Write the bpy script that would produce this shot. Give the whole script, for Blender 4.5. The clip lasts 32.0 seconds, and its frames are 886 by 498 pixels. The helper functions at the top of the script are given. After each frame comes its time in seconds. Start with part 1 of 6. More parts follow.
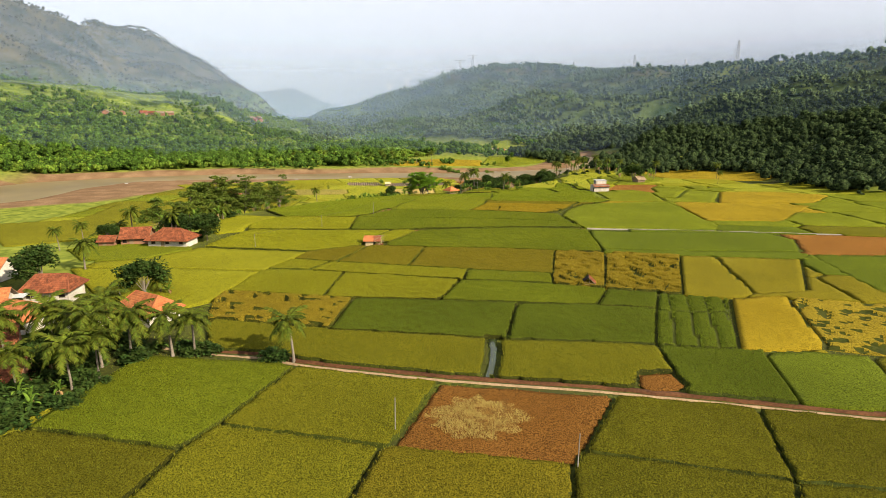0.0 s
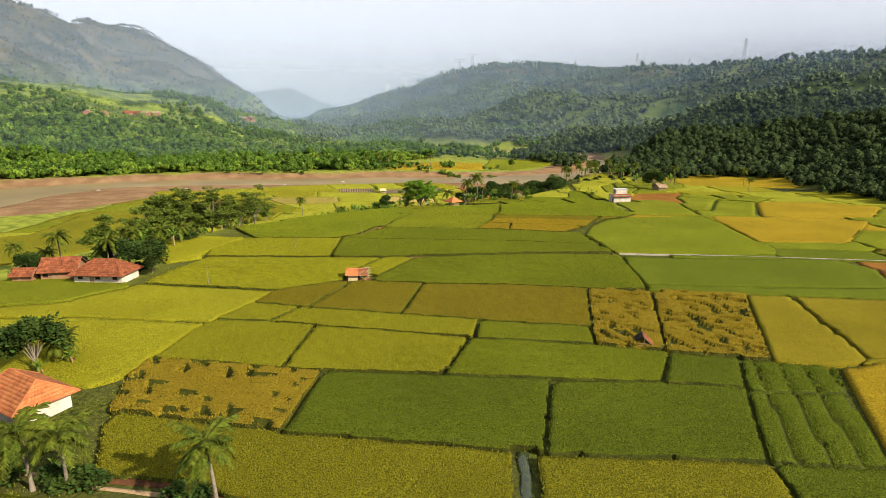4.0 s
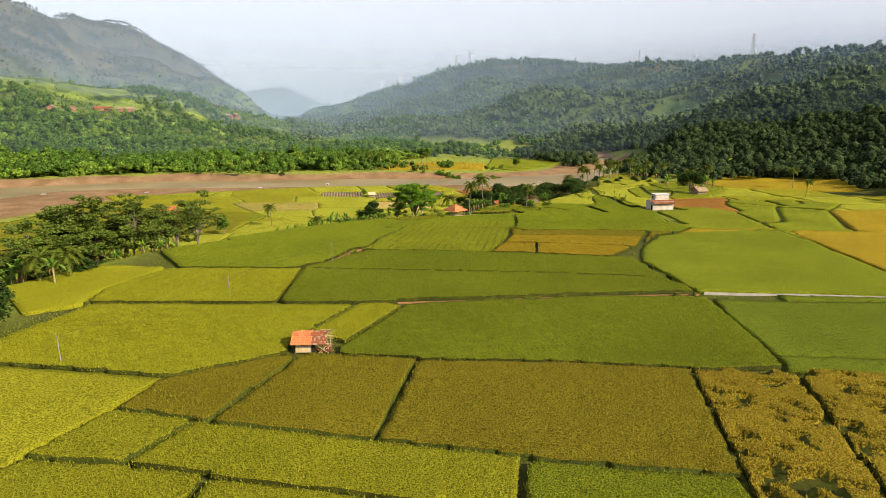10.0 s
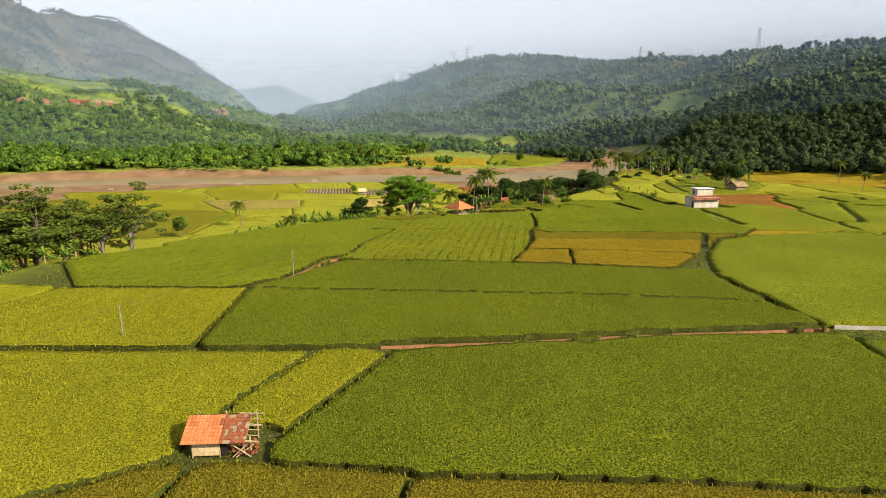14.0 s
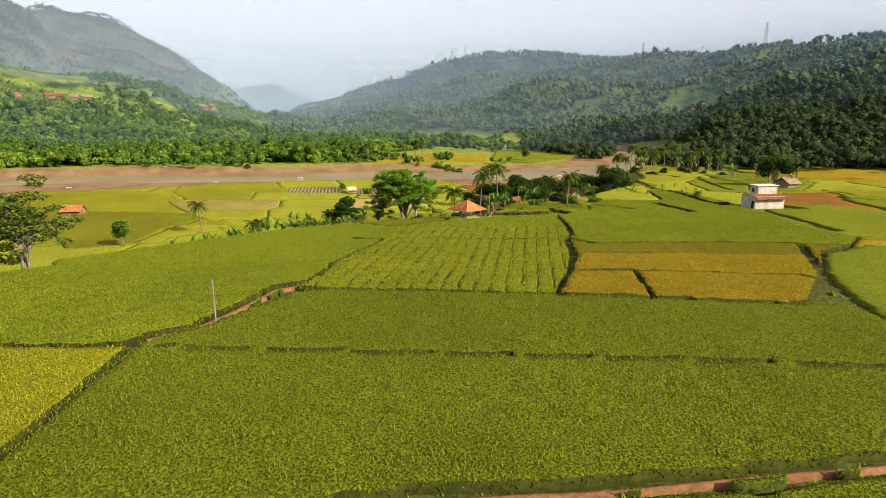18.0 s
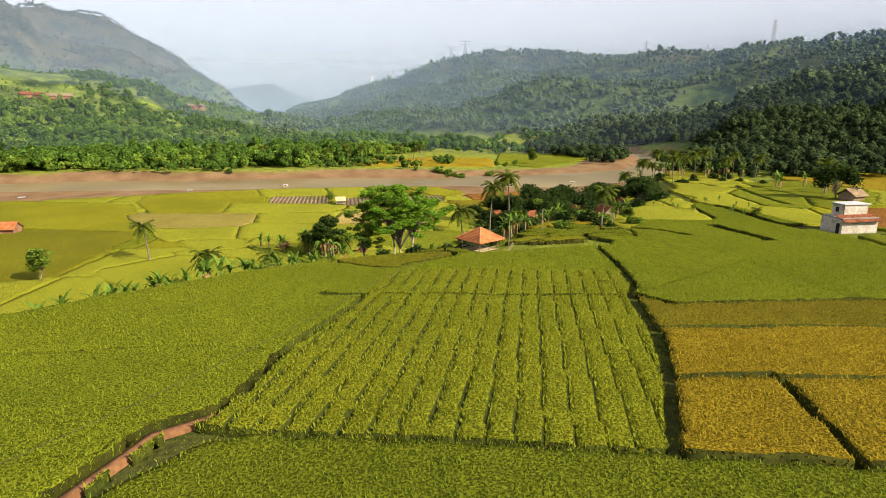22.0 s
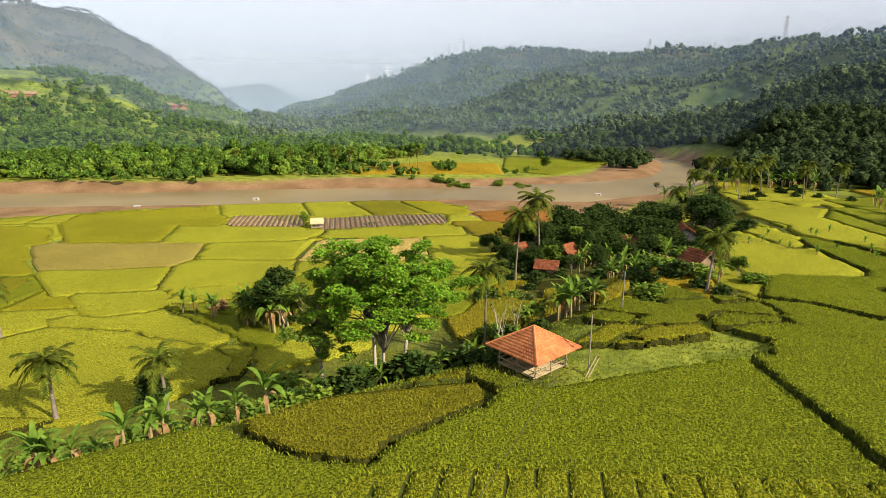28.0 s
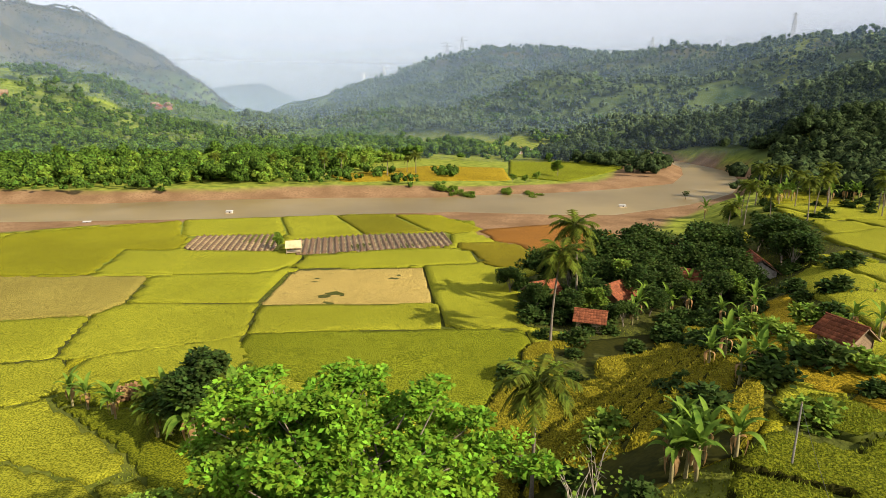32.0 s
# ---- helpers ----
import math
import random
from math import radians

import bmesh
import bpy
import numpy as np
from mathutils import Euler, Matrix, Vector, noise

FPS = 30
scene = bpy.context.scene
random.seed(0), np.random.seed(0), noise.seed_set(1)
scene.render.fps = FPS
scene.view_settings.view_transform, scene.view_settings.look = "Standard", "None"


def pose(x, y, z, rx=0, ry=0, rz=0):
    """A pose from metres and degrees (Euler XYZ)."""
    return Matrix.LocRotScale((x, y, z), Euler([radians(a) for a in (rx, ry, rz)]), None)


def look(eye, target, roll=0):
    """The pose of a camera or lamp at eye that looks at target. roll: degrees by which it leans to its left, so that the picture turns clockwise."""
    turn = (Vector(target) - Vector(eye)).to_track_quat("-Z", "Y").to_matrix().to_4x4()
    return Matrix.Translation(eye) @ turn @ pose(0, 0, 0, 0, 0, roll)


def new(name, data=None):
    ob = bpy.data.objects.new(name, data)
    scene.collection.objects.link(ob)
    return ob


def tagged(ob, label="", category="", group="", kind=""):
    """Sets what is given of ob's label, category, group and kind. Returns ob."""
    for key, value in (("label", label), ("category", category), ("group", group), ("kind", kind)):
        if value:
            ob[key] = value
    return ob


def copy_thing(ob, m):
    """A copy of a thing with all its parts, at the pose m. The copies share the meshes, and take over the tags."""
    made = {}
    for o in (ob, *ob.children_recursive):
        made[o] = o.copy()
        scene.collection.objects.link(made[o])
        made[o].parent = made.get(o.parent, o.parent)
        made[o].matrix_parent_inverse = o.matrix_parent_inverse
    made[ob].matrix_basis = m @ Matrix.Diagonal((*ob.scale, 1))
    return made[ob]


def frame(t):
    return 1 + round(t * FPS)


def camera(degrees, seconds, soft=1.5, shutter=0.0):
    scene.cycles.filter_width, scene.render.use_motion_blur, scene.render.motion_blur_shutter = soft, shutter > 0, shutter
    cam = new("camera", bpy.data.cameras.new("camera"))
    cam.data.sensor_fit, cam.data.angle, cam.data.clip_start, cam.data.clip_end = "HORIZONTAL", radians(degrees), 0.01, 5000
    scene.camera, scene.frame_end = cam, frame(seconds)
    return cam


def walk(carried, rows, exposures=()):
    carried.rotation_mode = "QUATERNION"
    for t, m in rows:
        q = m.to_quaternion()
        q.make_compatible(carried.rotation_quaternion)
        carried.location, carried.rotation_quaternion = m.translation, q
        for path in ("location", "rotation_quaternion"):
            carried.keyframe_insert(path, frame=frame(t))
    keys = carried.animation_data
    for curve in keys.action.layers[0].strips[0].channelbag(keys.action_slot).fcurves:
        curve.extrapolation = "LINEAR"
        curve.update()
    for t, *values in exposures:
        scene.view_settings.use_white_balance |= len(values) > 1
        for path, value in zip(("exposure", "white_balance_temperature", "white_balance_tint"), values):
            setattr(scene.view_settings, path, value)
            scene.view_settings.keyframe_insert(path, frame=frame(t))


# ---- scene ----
cam = camera(75.9, 32.0, soft=0.8)
# seconds, x, y, z, turn to the left in degrees; the camera keeps one downward tilt
TILT = 76.4
PATH = [
    (0, 0.0, 0.0, 30.64, 0.95), (3, -0.86, 21.1, 30.75, 0.87), (5, -1.42, 34.7, 30.8, 0.79),
    (6, -1.71, 41.3, 30.5, 0.74), (7.5, -2.2, 51.6, 29.4, 0.64), (9, -2.64, 61.95, 28.04, 0.50),
    (11, -3.27, 76.01, 25.71, 0.32), (13, -3.85, 90.1, 22.98, 0.17), (15, -4.5, 104.3, 20.05, -0.01),
    (16.5, -5.02, 114.8, 17.95, -0.11), (17.3, -5.2, 120.0, 17.4, -0.14), (19, -5.5, 131.1, 17.28, -0.19),
    (21, -5.9, 143.9, 17.2, -0.25), (23, -6.45, 156.7, 17.12, -0.36), (25, -6.95, 169.6, 17.05, -0.44),
    (28, -7.67, 189.0, 16.8, -0.61), (30, -8.2, 202.2, 16.65, -0.74), (32, -8.78, 215.0, 16.62, -0.87),
]
walk(cam, [(t, pose(x, y, z, TILT, 0, turn)) for t, x, y, z, turn in PATH], [(0, 1.25), (32, 1.25)])

# ---- sky and sun ----
SUN = Vector((0.77, -0.50, 0.60)).normalized()
world = bpy.data.worlds.new("sky")
scene.world = world
world.use_nodes = True
wn, wl = world.node_tree.nodes, world.node_tree.links
wn.clear()
sky = wn.new("ShaderNodeTexSky")
sky.sky_type = 'NISHITA'
sky.sun_disc = False
sky.sun_elevation = math.asin(SUN.z)
sky.sun_rotation = math.atan2(SUN.x, SUN.y)
sky.air_density, sky.dust_density, sky.ozone_density = 1.0, 4.0, 1.0
hazy = wn.new("ShaderNodeMix")
hazy.data_type = 'RGBA'
hazy.inputs[0].default_value = 0.78
hazy.inputs[7].default_value = (7.35, 7.35, 7.65, 1)
wl.new(sky.outputs[0], hazy.inputs[6])
back = wn.new("ShaderNodeBackground")
back.inputs[1].default_value = 0.069
wl.new(hazy.outputs[2], back.inputs[0])
wout = wn.new("ShaderNodeOutputWorld")
wl.new(back.outputs[0], wout.inputs[0])
lamp = bpy.data.lights.new("sun", 'SUN')
lamp.energy, lamp.angle, lamp.color = 5.0, radians(0.6), (1.0, 0.86, 0.64)
sun_lamp = new("sun", lamp)
sun_lamp.matrix_world = look(SUN * 100, (0, 0, 0))

# ---- the lie of the land ----
# brow of the field terrace above the river flats, walked with the terrace on the right hand
BROW = [(-420, 60), (-200, 92), (-110, 112), (-88, 124), (-76, 142), (-68, 160), (-62, 178), (-50, 191), (-39, 203),
        (-29, 213), (-17, 221), (-4, 228.5), (4, 231), (8, 243), (15, 252), (24, 262), (35, 270), (45, 284), (56, 300),
        (64, 322), (70, 350), (82, 374), (104, 394), (136, 418), (170, 480), (230, 600), (420, 900), (700, 900), (700, -600), (-420, -600)]
RIVER = [(-600, 190), (-330, 215), (-226, 240), (-204, 275), (-211, 318), (-200, 352), (-165, 364), (-135, 367), (-103, 369), (-69, 372),
         (-30, 379), (-3, 382), (25, 377), (42, 376), (70, 393), (100, 418), (121, 445), (140, 490), (143, 526), (138, 565), (100, 603), (60, 680),
         (0, 760), (-60, 820), (-72, 812), (-20, 740), (45, 668), (86, 592), (121, 540), (120, 519), (106, 480), (89, 446), (67, 432), (42, 421),
         (8, 414), (-6, 408), (-43, 408), (-82, 404), (-118, 396), (-157, 396), (-190, 386), (-225, 372), (-262, 346), (-330, 290), (-600, 250)]
# bare mud on both sides of the water
MUD = [(-600, 170), (-330, 198), (-205, 234), (-172, 258), (-158, 290), (-150, 322), (-135, 340), (-113, 349), (-98, 358), (-67, 367), (-31, 375),
       (-13, 370), (4, 363), (2, 349), (10, 328), (21, 318), (30, 322), (40, 345), (55, 367), (85, 388), (112, 412), (130, 448), (152, 520),
       (150, 574), (85, 609), (57, 619), (70, 585), (92, 520), (84, 492), (58, 446), (21, 431), (-6, 416), (-43, 417), (-82, 413), (-118, 405),
       (-160, 405), (-228, 382), (-275, 358), (-420, 300), (-600, 272)]
# middle of the stream, beyond which the far bank rises
STREAM = [(-600, 220), (-330, 245), (-240, 310), (-205, 360), (-157, 381), (-100, 384), (-43, 391), (0, 394), (42, 399), (70, 412), (100, 440)]
WATER_Z = -12.2
HUB = (-5.0, 115.0)
# bearing from the hub in degrees, foot, ridge distance, ridge height
FAR_LEFT = [(-110, 500, 1000, 200), (-75, 520, 1000, 240), (-50, 600, 1150, 262), (-40, 760, 1330, 248), (-37, 800, 1350, 228), (-34.3, 850, 1450, 210), (-32.5, 900, 1950, 286),
            (-31, 900, 1950, 266), (-28.9, 900, 1900, 258), (-26.5, 900, 1850, 214), (-23.2, 900, 1800, 154), (-20.1, 950, 1750, 78),
            (-18.5, 1000, 1700, 36), (-16.5, 1000, 1700, -6), (-14, 1000, 1700, -12)]
GAP = [(-26, 2450, 2800, 120), (-19.4, 2450, 2800, 118), (-17.5, 2450, 2800, 128), (-15.9, 2450, 2800, 146), (-14.2, 2450, 2800, 112), (-12.6, 2450, 2800, 70),
       (-9, 2450, 2800, 52), (-4, 2450, 2800, 40), (0, 2450, 2800, 30)]
NEAR_LEFT = [(-110, 250, 560, 70), (-75, 300, 600, 75), (-50, 340, 640, 66), (-36.5, 400, 650, 56), (-33, 420, 650, 48), (-29, 430, 680, 47), (-24.7, 450, 720, 38),
             (-23, 460, 750, 27), (-20.2, 480, 750, 19), (-17.8, 500, 760, 12), (-14, 520, 800, 1), (-9, 560, 850, -8), (-4, 560, 850, -12)]
FAR_RIGHT = [(-17, 900, 1800, 8), (-13, 800, 1600, 30), (-9.9, 750, 1450, 47), (-4.5, 700, 1350, 74), (-2.3, 680, 1300, 93), (2.6, 640, 1250, 122),
             (6.4, 600, 1250, 126), (11.6, 560, 1250, 120), (16.8, 500, 1250, 113), (21.6, 460, 1200, 109), (24.3, 440, 1130, 104), (26, 430, 1080, 106),
             (30, 400, 1000, 99), (36, 360, 950, 96), (50, 320, 800, 100), (80, 260, 700, 90), (110, 260, 700, 60)]
NEAR_RIGHT = [(6, 380, 500, -12), (12, 340, 480, -11), (17.3, 300, 470, -9), (22, 270, 470, 0), (25.3, 262, 470, 8), (31, 262, 470, 15), (37, 265, 470, 19),
              (48, 215, 430, 24), (60, 190, 400, 26), (80, 170, 380, 26), (110, 170, 380, 16)]


def inside(x, y, ring):
    hit = np.zeros(np.shape(x), bool)
    for (ax, ay), (bx, by) in zip(ring, ring[1:] + ring[:1]):
        if ay != by:
            hit ^= ((ay > y) != (by > y)) & (x < (bx - ax) * (y - ay) / (by - ay) + ax)
    return hit


def ring_distance(x, y, ring):
    """Metres to the ring, positive inside."""
    best = np.full(np.shape(x), 1e9)
    for (ax, ay), (bx, by) in zip(ring, ring[1:] + ring[:1]):
        dx, dy = bx - ax, by - ay
        k = np.clip(((x - ax) * dx + (y - ay) * dy) / (dx * dx + dy * dy), 0, 1)
        best = np.minimum(best, np.hypot(x - ax - k * dx, y - ay - k * dy))
    return np.where(inside(x, y, ring), best, -best)


def soft(k):
    k = np.clip(k, 0, 1)
    return k * k * (3 - 2 * k)


def hashed(i, j, seed):
    n = (i.astype(np.int64) * 374761393 + j.astype(np.int64) * 668265263 + seed * 974711) & 0x7FFFFFFF
    n = ((n ^ (n >> 13)) * 1274126177) & 0x7FFFFFFF
    return ((n ^ (n >> 16)) & 0xFFFF) / 65535.0


def ripple(x, y, size, seed=0):
    """Smooth value noise, 0 to 1."""
    u, v = np.asarray(x, float) / size, np.asarray(y, float) / size
    i, j = np.floor(u), np.floor(v)
    a, b = soft(u - i), soft(v - j)
    lo = hashed(i, j, seed) * (1 - a) + hashed(i + 1, j, seed) * a
    hi = hashed(i, j + 1, seed) * (1 - a) + hashed(i + 1, j + 1, seed) * a
    return lo * (1 - b) + hi * b


def hill(bearing, r, x, y, table, rough):
    t = np.array(table, float)
    foot, ridge, top = (np.interp(bearing, t[:, 0], t[:, k]) for k in (1, 2, 3))
    s = np.clip((r - foot) / (ridge - foot), 0, 1)
    spur = ripple(x, y, 150, 3) + 0.5 * ripple(x, y, 70, 4) + 0.25 * ripple(x, y, 32, 5) - 0.85
    rise = (top + 12) * (0.45 * s + 0.55 * soft(s)) + rough * spur * np.sqrt(np.clip(s * (1 - s) * 4, 0, 1)) * np.clip((top + 12) / 60, 0, 1)
    fade = np.clip((bearing - t[0, 0]) / 3, 0, 1) * np.clip((t[-1, 0] - bearing) / 3, 0, 1)
    return np.maximum(rise, 0) * (1 - 0.35 * soft((r - ridge) / 900)) * np.where((r > foot), 1, 0) * fade


def land(x, y):
    """Height of the ground."""
    x, y = np.asarray(x, float), np.asarray(y, float)
    upper = np.interp(y, [-400, 0, 40, 75, 95, 105, 130, 150, 165, 180, 205, 230, 250, 275, 310, 345, 400],
                      [-3, -2.2, -2.0, -1.7, -1.0, -0.5, -0.15, 0.25, 0.3, 0.0, -0.9, -2.0, -3.0, -3.8, -4.6, -5.4, -6.5])
    upper = upper - 1.3 * soft((x - 10) / 40) * np.clip((235 - y) / 60, 0, 1)
    lower = np.interp(y, [100, 250, 300, 345, 375], [-9.6, -10.4, -11.2, -11.5, -11.7])
    d = ring_distance(x, y, BROW)
    z = lower + (upper - lower) * soft((d + 17) / 18)
    w = ring_distance(x, y, RIVER)
    z = z - 1.6 * soft((w + 6) / 12) * (z < -9)
    stream = np.array(STREAM, float)
    beyond = soft((y - np.interp(x, stream[:, 0], stream[:, 1])) / 4) * (1 - 0.75 * soft((x + 30) / 70))
    z = z + 2.8 * beyond * soft((-w - 2) / 9) * soft((400 - np.abs(x)) / 60)
    r, bearing = np.hypot(x - HUB[0], y - HUB[1]), np.degrees(np.arctan2(x - HUB[0], y - HUB[1]))
    base = np.maximum.reduce([hill(bearing, r, x, y, FAR_LEFT, 60), hill(bearing, r, x, y, GAP, 30), hill(bearing, r, x, y, NEAR_LEFT, 16),
                              hill(bearing, r, x, y, FAR_RIGHT, 46), hill(bearing, r, x, y, NEAR_RIGHT, 10)])
    return z + base * np.clip(1 - (w + 4) / 10, 0, 1)


def land_at(x, y):
    return float(land(np.array([x]), np.array([y]))[0])

# ---- materials ----
def mix_colour(nt, fac, a, b, mode='MIX'):
    n = nt.nodes.new("ShaderNodeMix")
    n.data_type, n.blend_type = 'RGBA', mode
    for sock, value in ((n.inputs[0], fac), (n.inputs[6], a), (n.inputs[7], b)):
        if isinstance(value, bpy.types.NodeSocket):
            nt.links.new(value, sock)
        elif isinstance(value, (int, float)):
            sock.default_value = value
        else:
            sock.default_value = (*value, 1)
    return n.outputs[2]


def noise_at(nt, coords, scale, detail=4, low=0.35, high=0.65):
    n = nt.nodes.new("ShaderNodeTexNoise")
    n.inputs["Scale"].default_value, n.inputs["Detail"].default_value = scale, detail
    nt.links.new(coords, n.inputs["Vector"])
    r = nt.nodes.new("ShaderNodeMapRange")
    r.inputs[1].default_value, r.inputs[2].default_value = low, high
    nt.links.new(n.outputs[0], r.inputs[0])
    return r.outputs[0]


def start_material(name, rough=0.7, spec=0.3):
    m = bpy.data.materials.new(name)
    m.use_nodes = True
    nt = m.node_tree
    b = nt.nodes["Principled BSDF"]
    b.inputs["Roughness"].default_value = rough
    b.inputs["Specular IOR Level"].default_value = spec
    geo = nt.nodes.new("ShaderNodeNewGeometry")
    return m, nt, b, geo


def surface(name, dark, light, coarse=0.3, fine=6.0, rough=0.75, spec=0.25, bump=0.3, island=0.0, each=0.0, depth=0.02, metal=0.0):
    """A two-scale mottled surface; island and each: how far loose pieces or objects vary in tone."""
    m, nt, b, geo = start_material(name, rough, spec)
    b.inputs["Metallic"].default_value = metal
    big = noise_at(nt, geo.outputs["Position"], coarse)
    small = noise_at(nt, geo.outputs["Position"], fine, 5)
    half = nt.nodes.new("ShaderNodeMath")
    half.operation = 'MULTIPLY_ADD'
    half.inputs[1].default_value = 0.5
    nt.links.new(big, half.inputs[0])
    other = nt.nodes.new("ShaderNodeMath")
    other.operation = 'MULTIPLY'
    other.inputs[1].default_value = 0.5
    nt.links.new(small, other.inputs[0])
    nt.links.new(other.outputs[0], half.inputs[2])
    col = mix_colour(nt, half.outputs[0], dark, light)
    for amount, socket in ((island, geo.outputs["Random Per Island"]), (each, None)):
        if amount:
            if socket is None:
                socket = nt.nodes.new("ShaderNodeObjectInfo").outputs["Random"]
            r = nt.nodes.new("ShaderNodeMapRange")
            r.inputs[3].default_value, r.inputs[4].default_value = 1 - amount, 1 + amount
            nt.links.new(socket, r.inputs[0])
            hsv = nt.nodes.new("ShaderNodeHueSaturation")
            nt.links.new(col, hsv.inputs["Color"])
            nt.links.new(r.outputs[0], hsv.inputs["Value"])
            col = hsv.outputs[0]
    nt.links.new(col, b.inputs["Base Color"])
    if bump:
        bp = nt.nodes.new("ShaderNodeBump")
        bp.inputs["Strength"].default_value, bp.inputs["Distance"].default_value = bump, depth
        nt.links.new(small, bp.inputs["Height"])
        nt.links.new(bp.outputs[0], b.inputs["Normal"])
    return m


def foliage(name, dark, light, coarse=0.15, fine=1.5, island=0.35, hue=0.02, thin=0.25):
    """Leaves: toned leaf by leaf, letting some light through."""
    m, nt, b, geo = start_material(name, 0.75, 0.05)
    big = noise_at(nt, geo.outputs["Position"], coarse)
    small = noise_at(nt, geo.outputs["Position"], fine)
    col = mix_colour(nt, 0.5, mix_colour(nt, big, dark, light), mix_colour(nt, small, dark, light))
    hsv = nt.nodes.new("ShaderNodeHueSaturation")
    for lo, hi, sock in ((1 - island, 1 + island, "Value"), (0.5 - hue, 0.5 + hue, "Hue")):
        r = nt.nodes.new("ShaderNodeMapRange")
        r.inputs[3].default_value, r.inputs[4].default_value = lo, hi
        nt.links.new(geo.outputs["Random Per Island"], r.inputs[0])
        nt.links.new(r.outputs[0], hsv.inputs[sock])
    nt.links.new(col, hsv.inputs["Color"])
    nt.links.new(hsv.outputs[0], b.inputs["Base Color"])
    if thin:
        tr = nt.nodes.new("ShaderNodeBsdfTranslucent")
        nt.links.new(hsv.outputs[0], tr.inputs[0])
        mx = nt.nodes.new("ShaderNodeMixShader")
        mx.inputs[0].default_value = thin
        nt.links.new(b.outputs[0], mx.inputs[1])
        nt.links.new(tr.outputs[0], mx.inputs[2])
        nt.links.new(mx.outputs[0], nt.nodes["Material Output"].inputs[0])
    return m


# crop: shaded colour, lit colour of its leaves and ears
TONES = {
    "green": ((0.096, 0.130, 0.011), (0.197, 0.217, 0.014)),
    "mild": ((0.110, 0.150, 0.011), (0.222, 0.252, 0.015)),
    "deep": ((0.066, 0.096, 0.010), (0.124, 0.154, 0.013)),
    "deepish": ((0.094, 0.130, 0.010), (0.175, 0.200, 0.013)),
    "olive": ((0.125, 0.134, 0.012), (0.208, 0.196, 0.014)),
    "ripening": ((0.160, 0.172, 0.014), (0.265, 0.255, 0.015)),
    "bright": ((0.182, 0.200, 0.014), (0.297, 0.290, 0.015)),
    "grooved": ((0.130, 0.165, 0.013), (0.252, 0.264, 0.016)),
    "beds": ((0.062, 0.098, 0.010), (0.128, 0.160, 0.013)),
    # olive-brown, darkened mostly for right-hand fields seen from their unlit side
    "dusky": ((0.090, 0.092, 0.009), (0.152, 0.144, 0.011)),
    "tan": ((0.190, 0.160, 0.035), (0.310, 0.262, 0.062)),
    "flat": ((0.185, 0.208, 0.018), (0.312, 0.318, 0.026)),
    "brown": ((0.128, 0.120, 0.011), (0.222, 0.186, 0.015)),
    "russet": ((0.126, 0.114, 0.011), (0.218, 0.180, 0.015)),
    "ripe": ((0.196, 0.150, 0.012), (0.330, 0.240, 0.017)),
    "lodged": ((0.165, 0.128, 0.013), (0.310, 0.234, 0.022)),
    "straw": ((0.270, 0.195, 0.055), (0.480, 0.370, 0.115)),
    "stubble": ((0.132, 0.052, 0.015), (0.299, 0.142, 0.031)),
    "terrace": ((0.150, 0.145, 0.014), (0.310, 0.265, 0.020)),
}
CROPS = {name: foliage("rice_" + name, tuple(0.92 * v for v in a), tuple(0.84 * v for v in b), 0.05, 2.4, 0.14, 0.012, 0.25) for name, (a, b) in TONES.items()}


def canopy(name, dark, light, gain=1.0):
    """The closed top of a crop: leaves of many tones, shade between them painted in."""
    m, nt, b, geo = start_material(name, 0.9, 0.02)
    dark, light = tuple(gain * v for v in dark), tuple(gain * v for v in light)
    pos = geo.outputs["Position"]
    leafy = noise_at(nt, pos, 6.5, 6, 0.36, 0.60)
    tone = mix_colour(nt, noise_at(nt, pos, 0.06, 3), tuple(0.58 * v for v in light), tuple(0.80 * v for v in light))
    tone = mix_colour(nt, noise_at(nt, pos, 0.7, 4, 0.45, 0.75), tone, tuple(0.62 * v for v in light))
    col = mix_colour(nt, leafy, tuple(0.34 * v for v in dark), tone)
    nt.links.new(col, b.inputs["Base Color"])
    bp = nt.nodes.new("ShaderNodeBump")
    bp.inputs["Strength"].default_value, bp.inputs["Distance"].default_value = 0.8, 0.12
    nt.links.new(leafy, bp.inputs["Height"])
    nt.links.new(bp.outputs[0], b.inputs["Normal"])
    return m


# the closed tops between the single plants, darkened for the shade down there
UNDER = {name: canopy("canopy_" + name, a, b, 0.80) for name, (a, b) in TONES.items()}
# lighter copy for rice seen only from afar, tips and all
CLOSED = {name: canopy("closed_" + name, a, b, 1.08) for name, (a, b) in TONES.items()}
CROPS["ploughed"] = surface("ploughed_soil", (0.040, 0.024, 0.014), (0.110, 0.066, 0.034), 0.2, 2.0)
FURROW = surface("pale_furrow_soil", (0.15, 0.115, 0.055), (0.26, 0.20, 0.10), 0.2, 2.0)


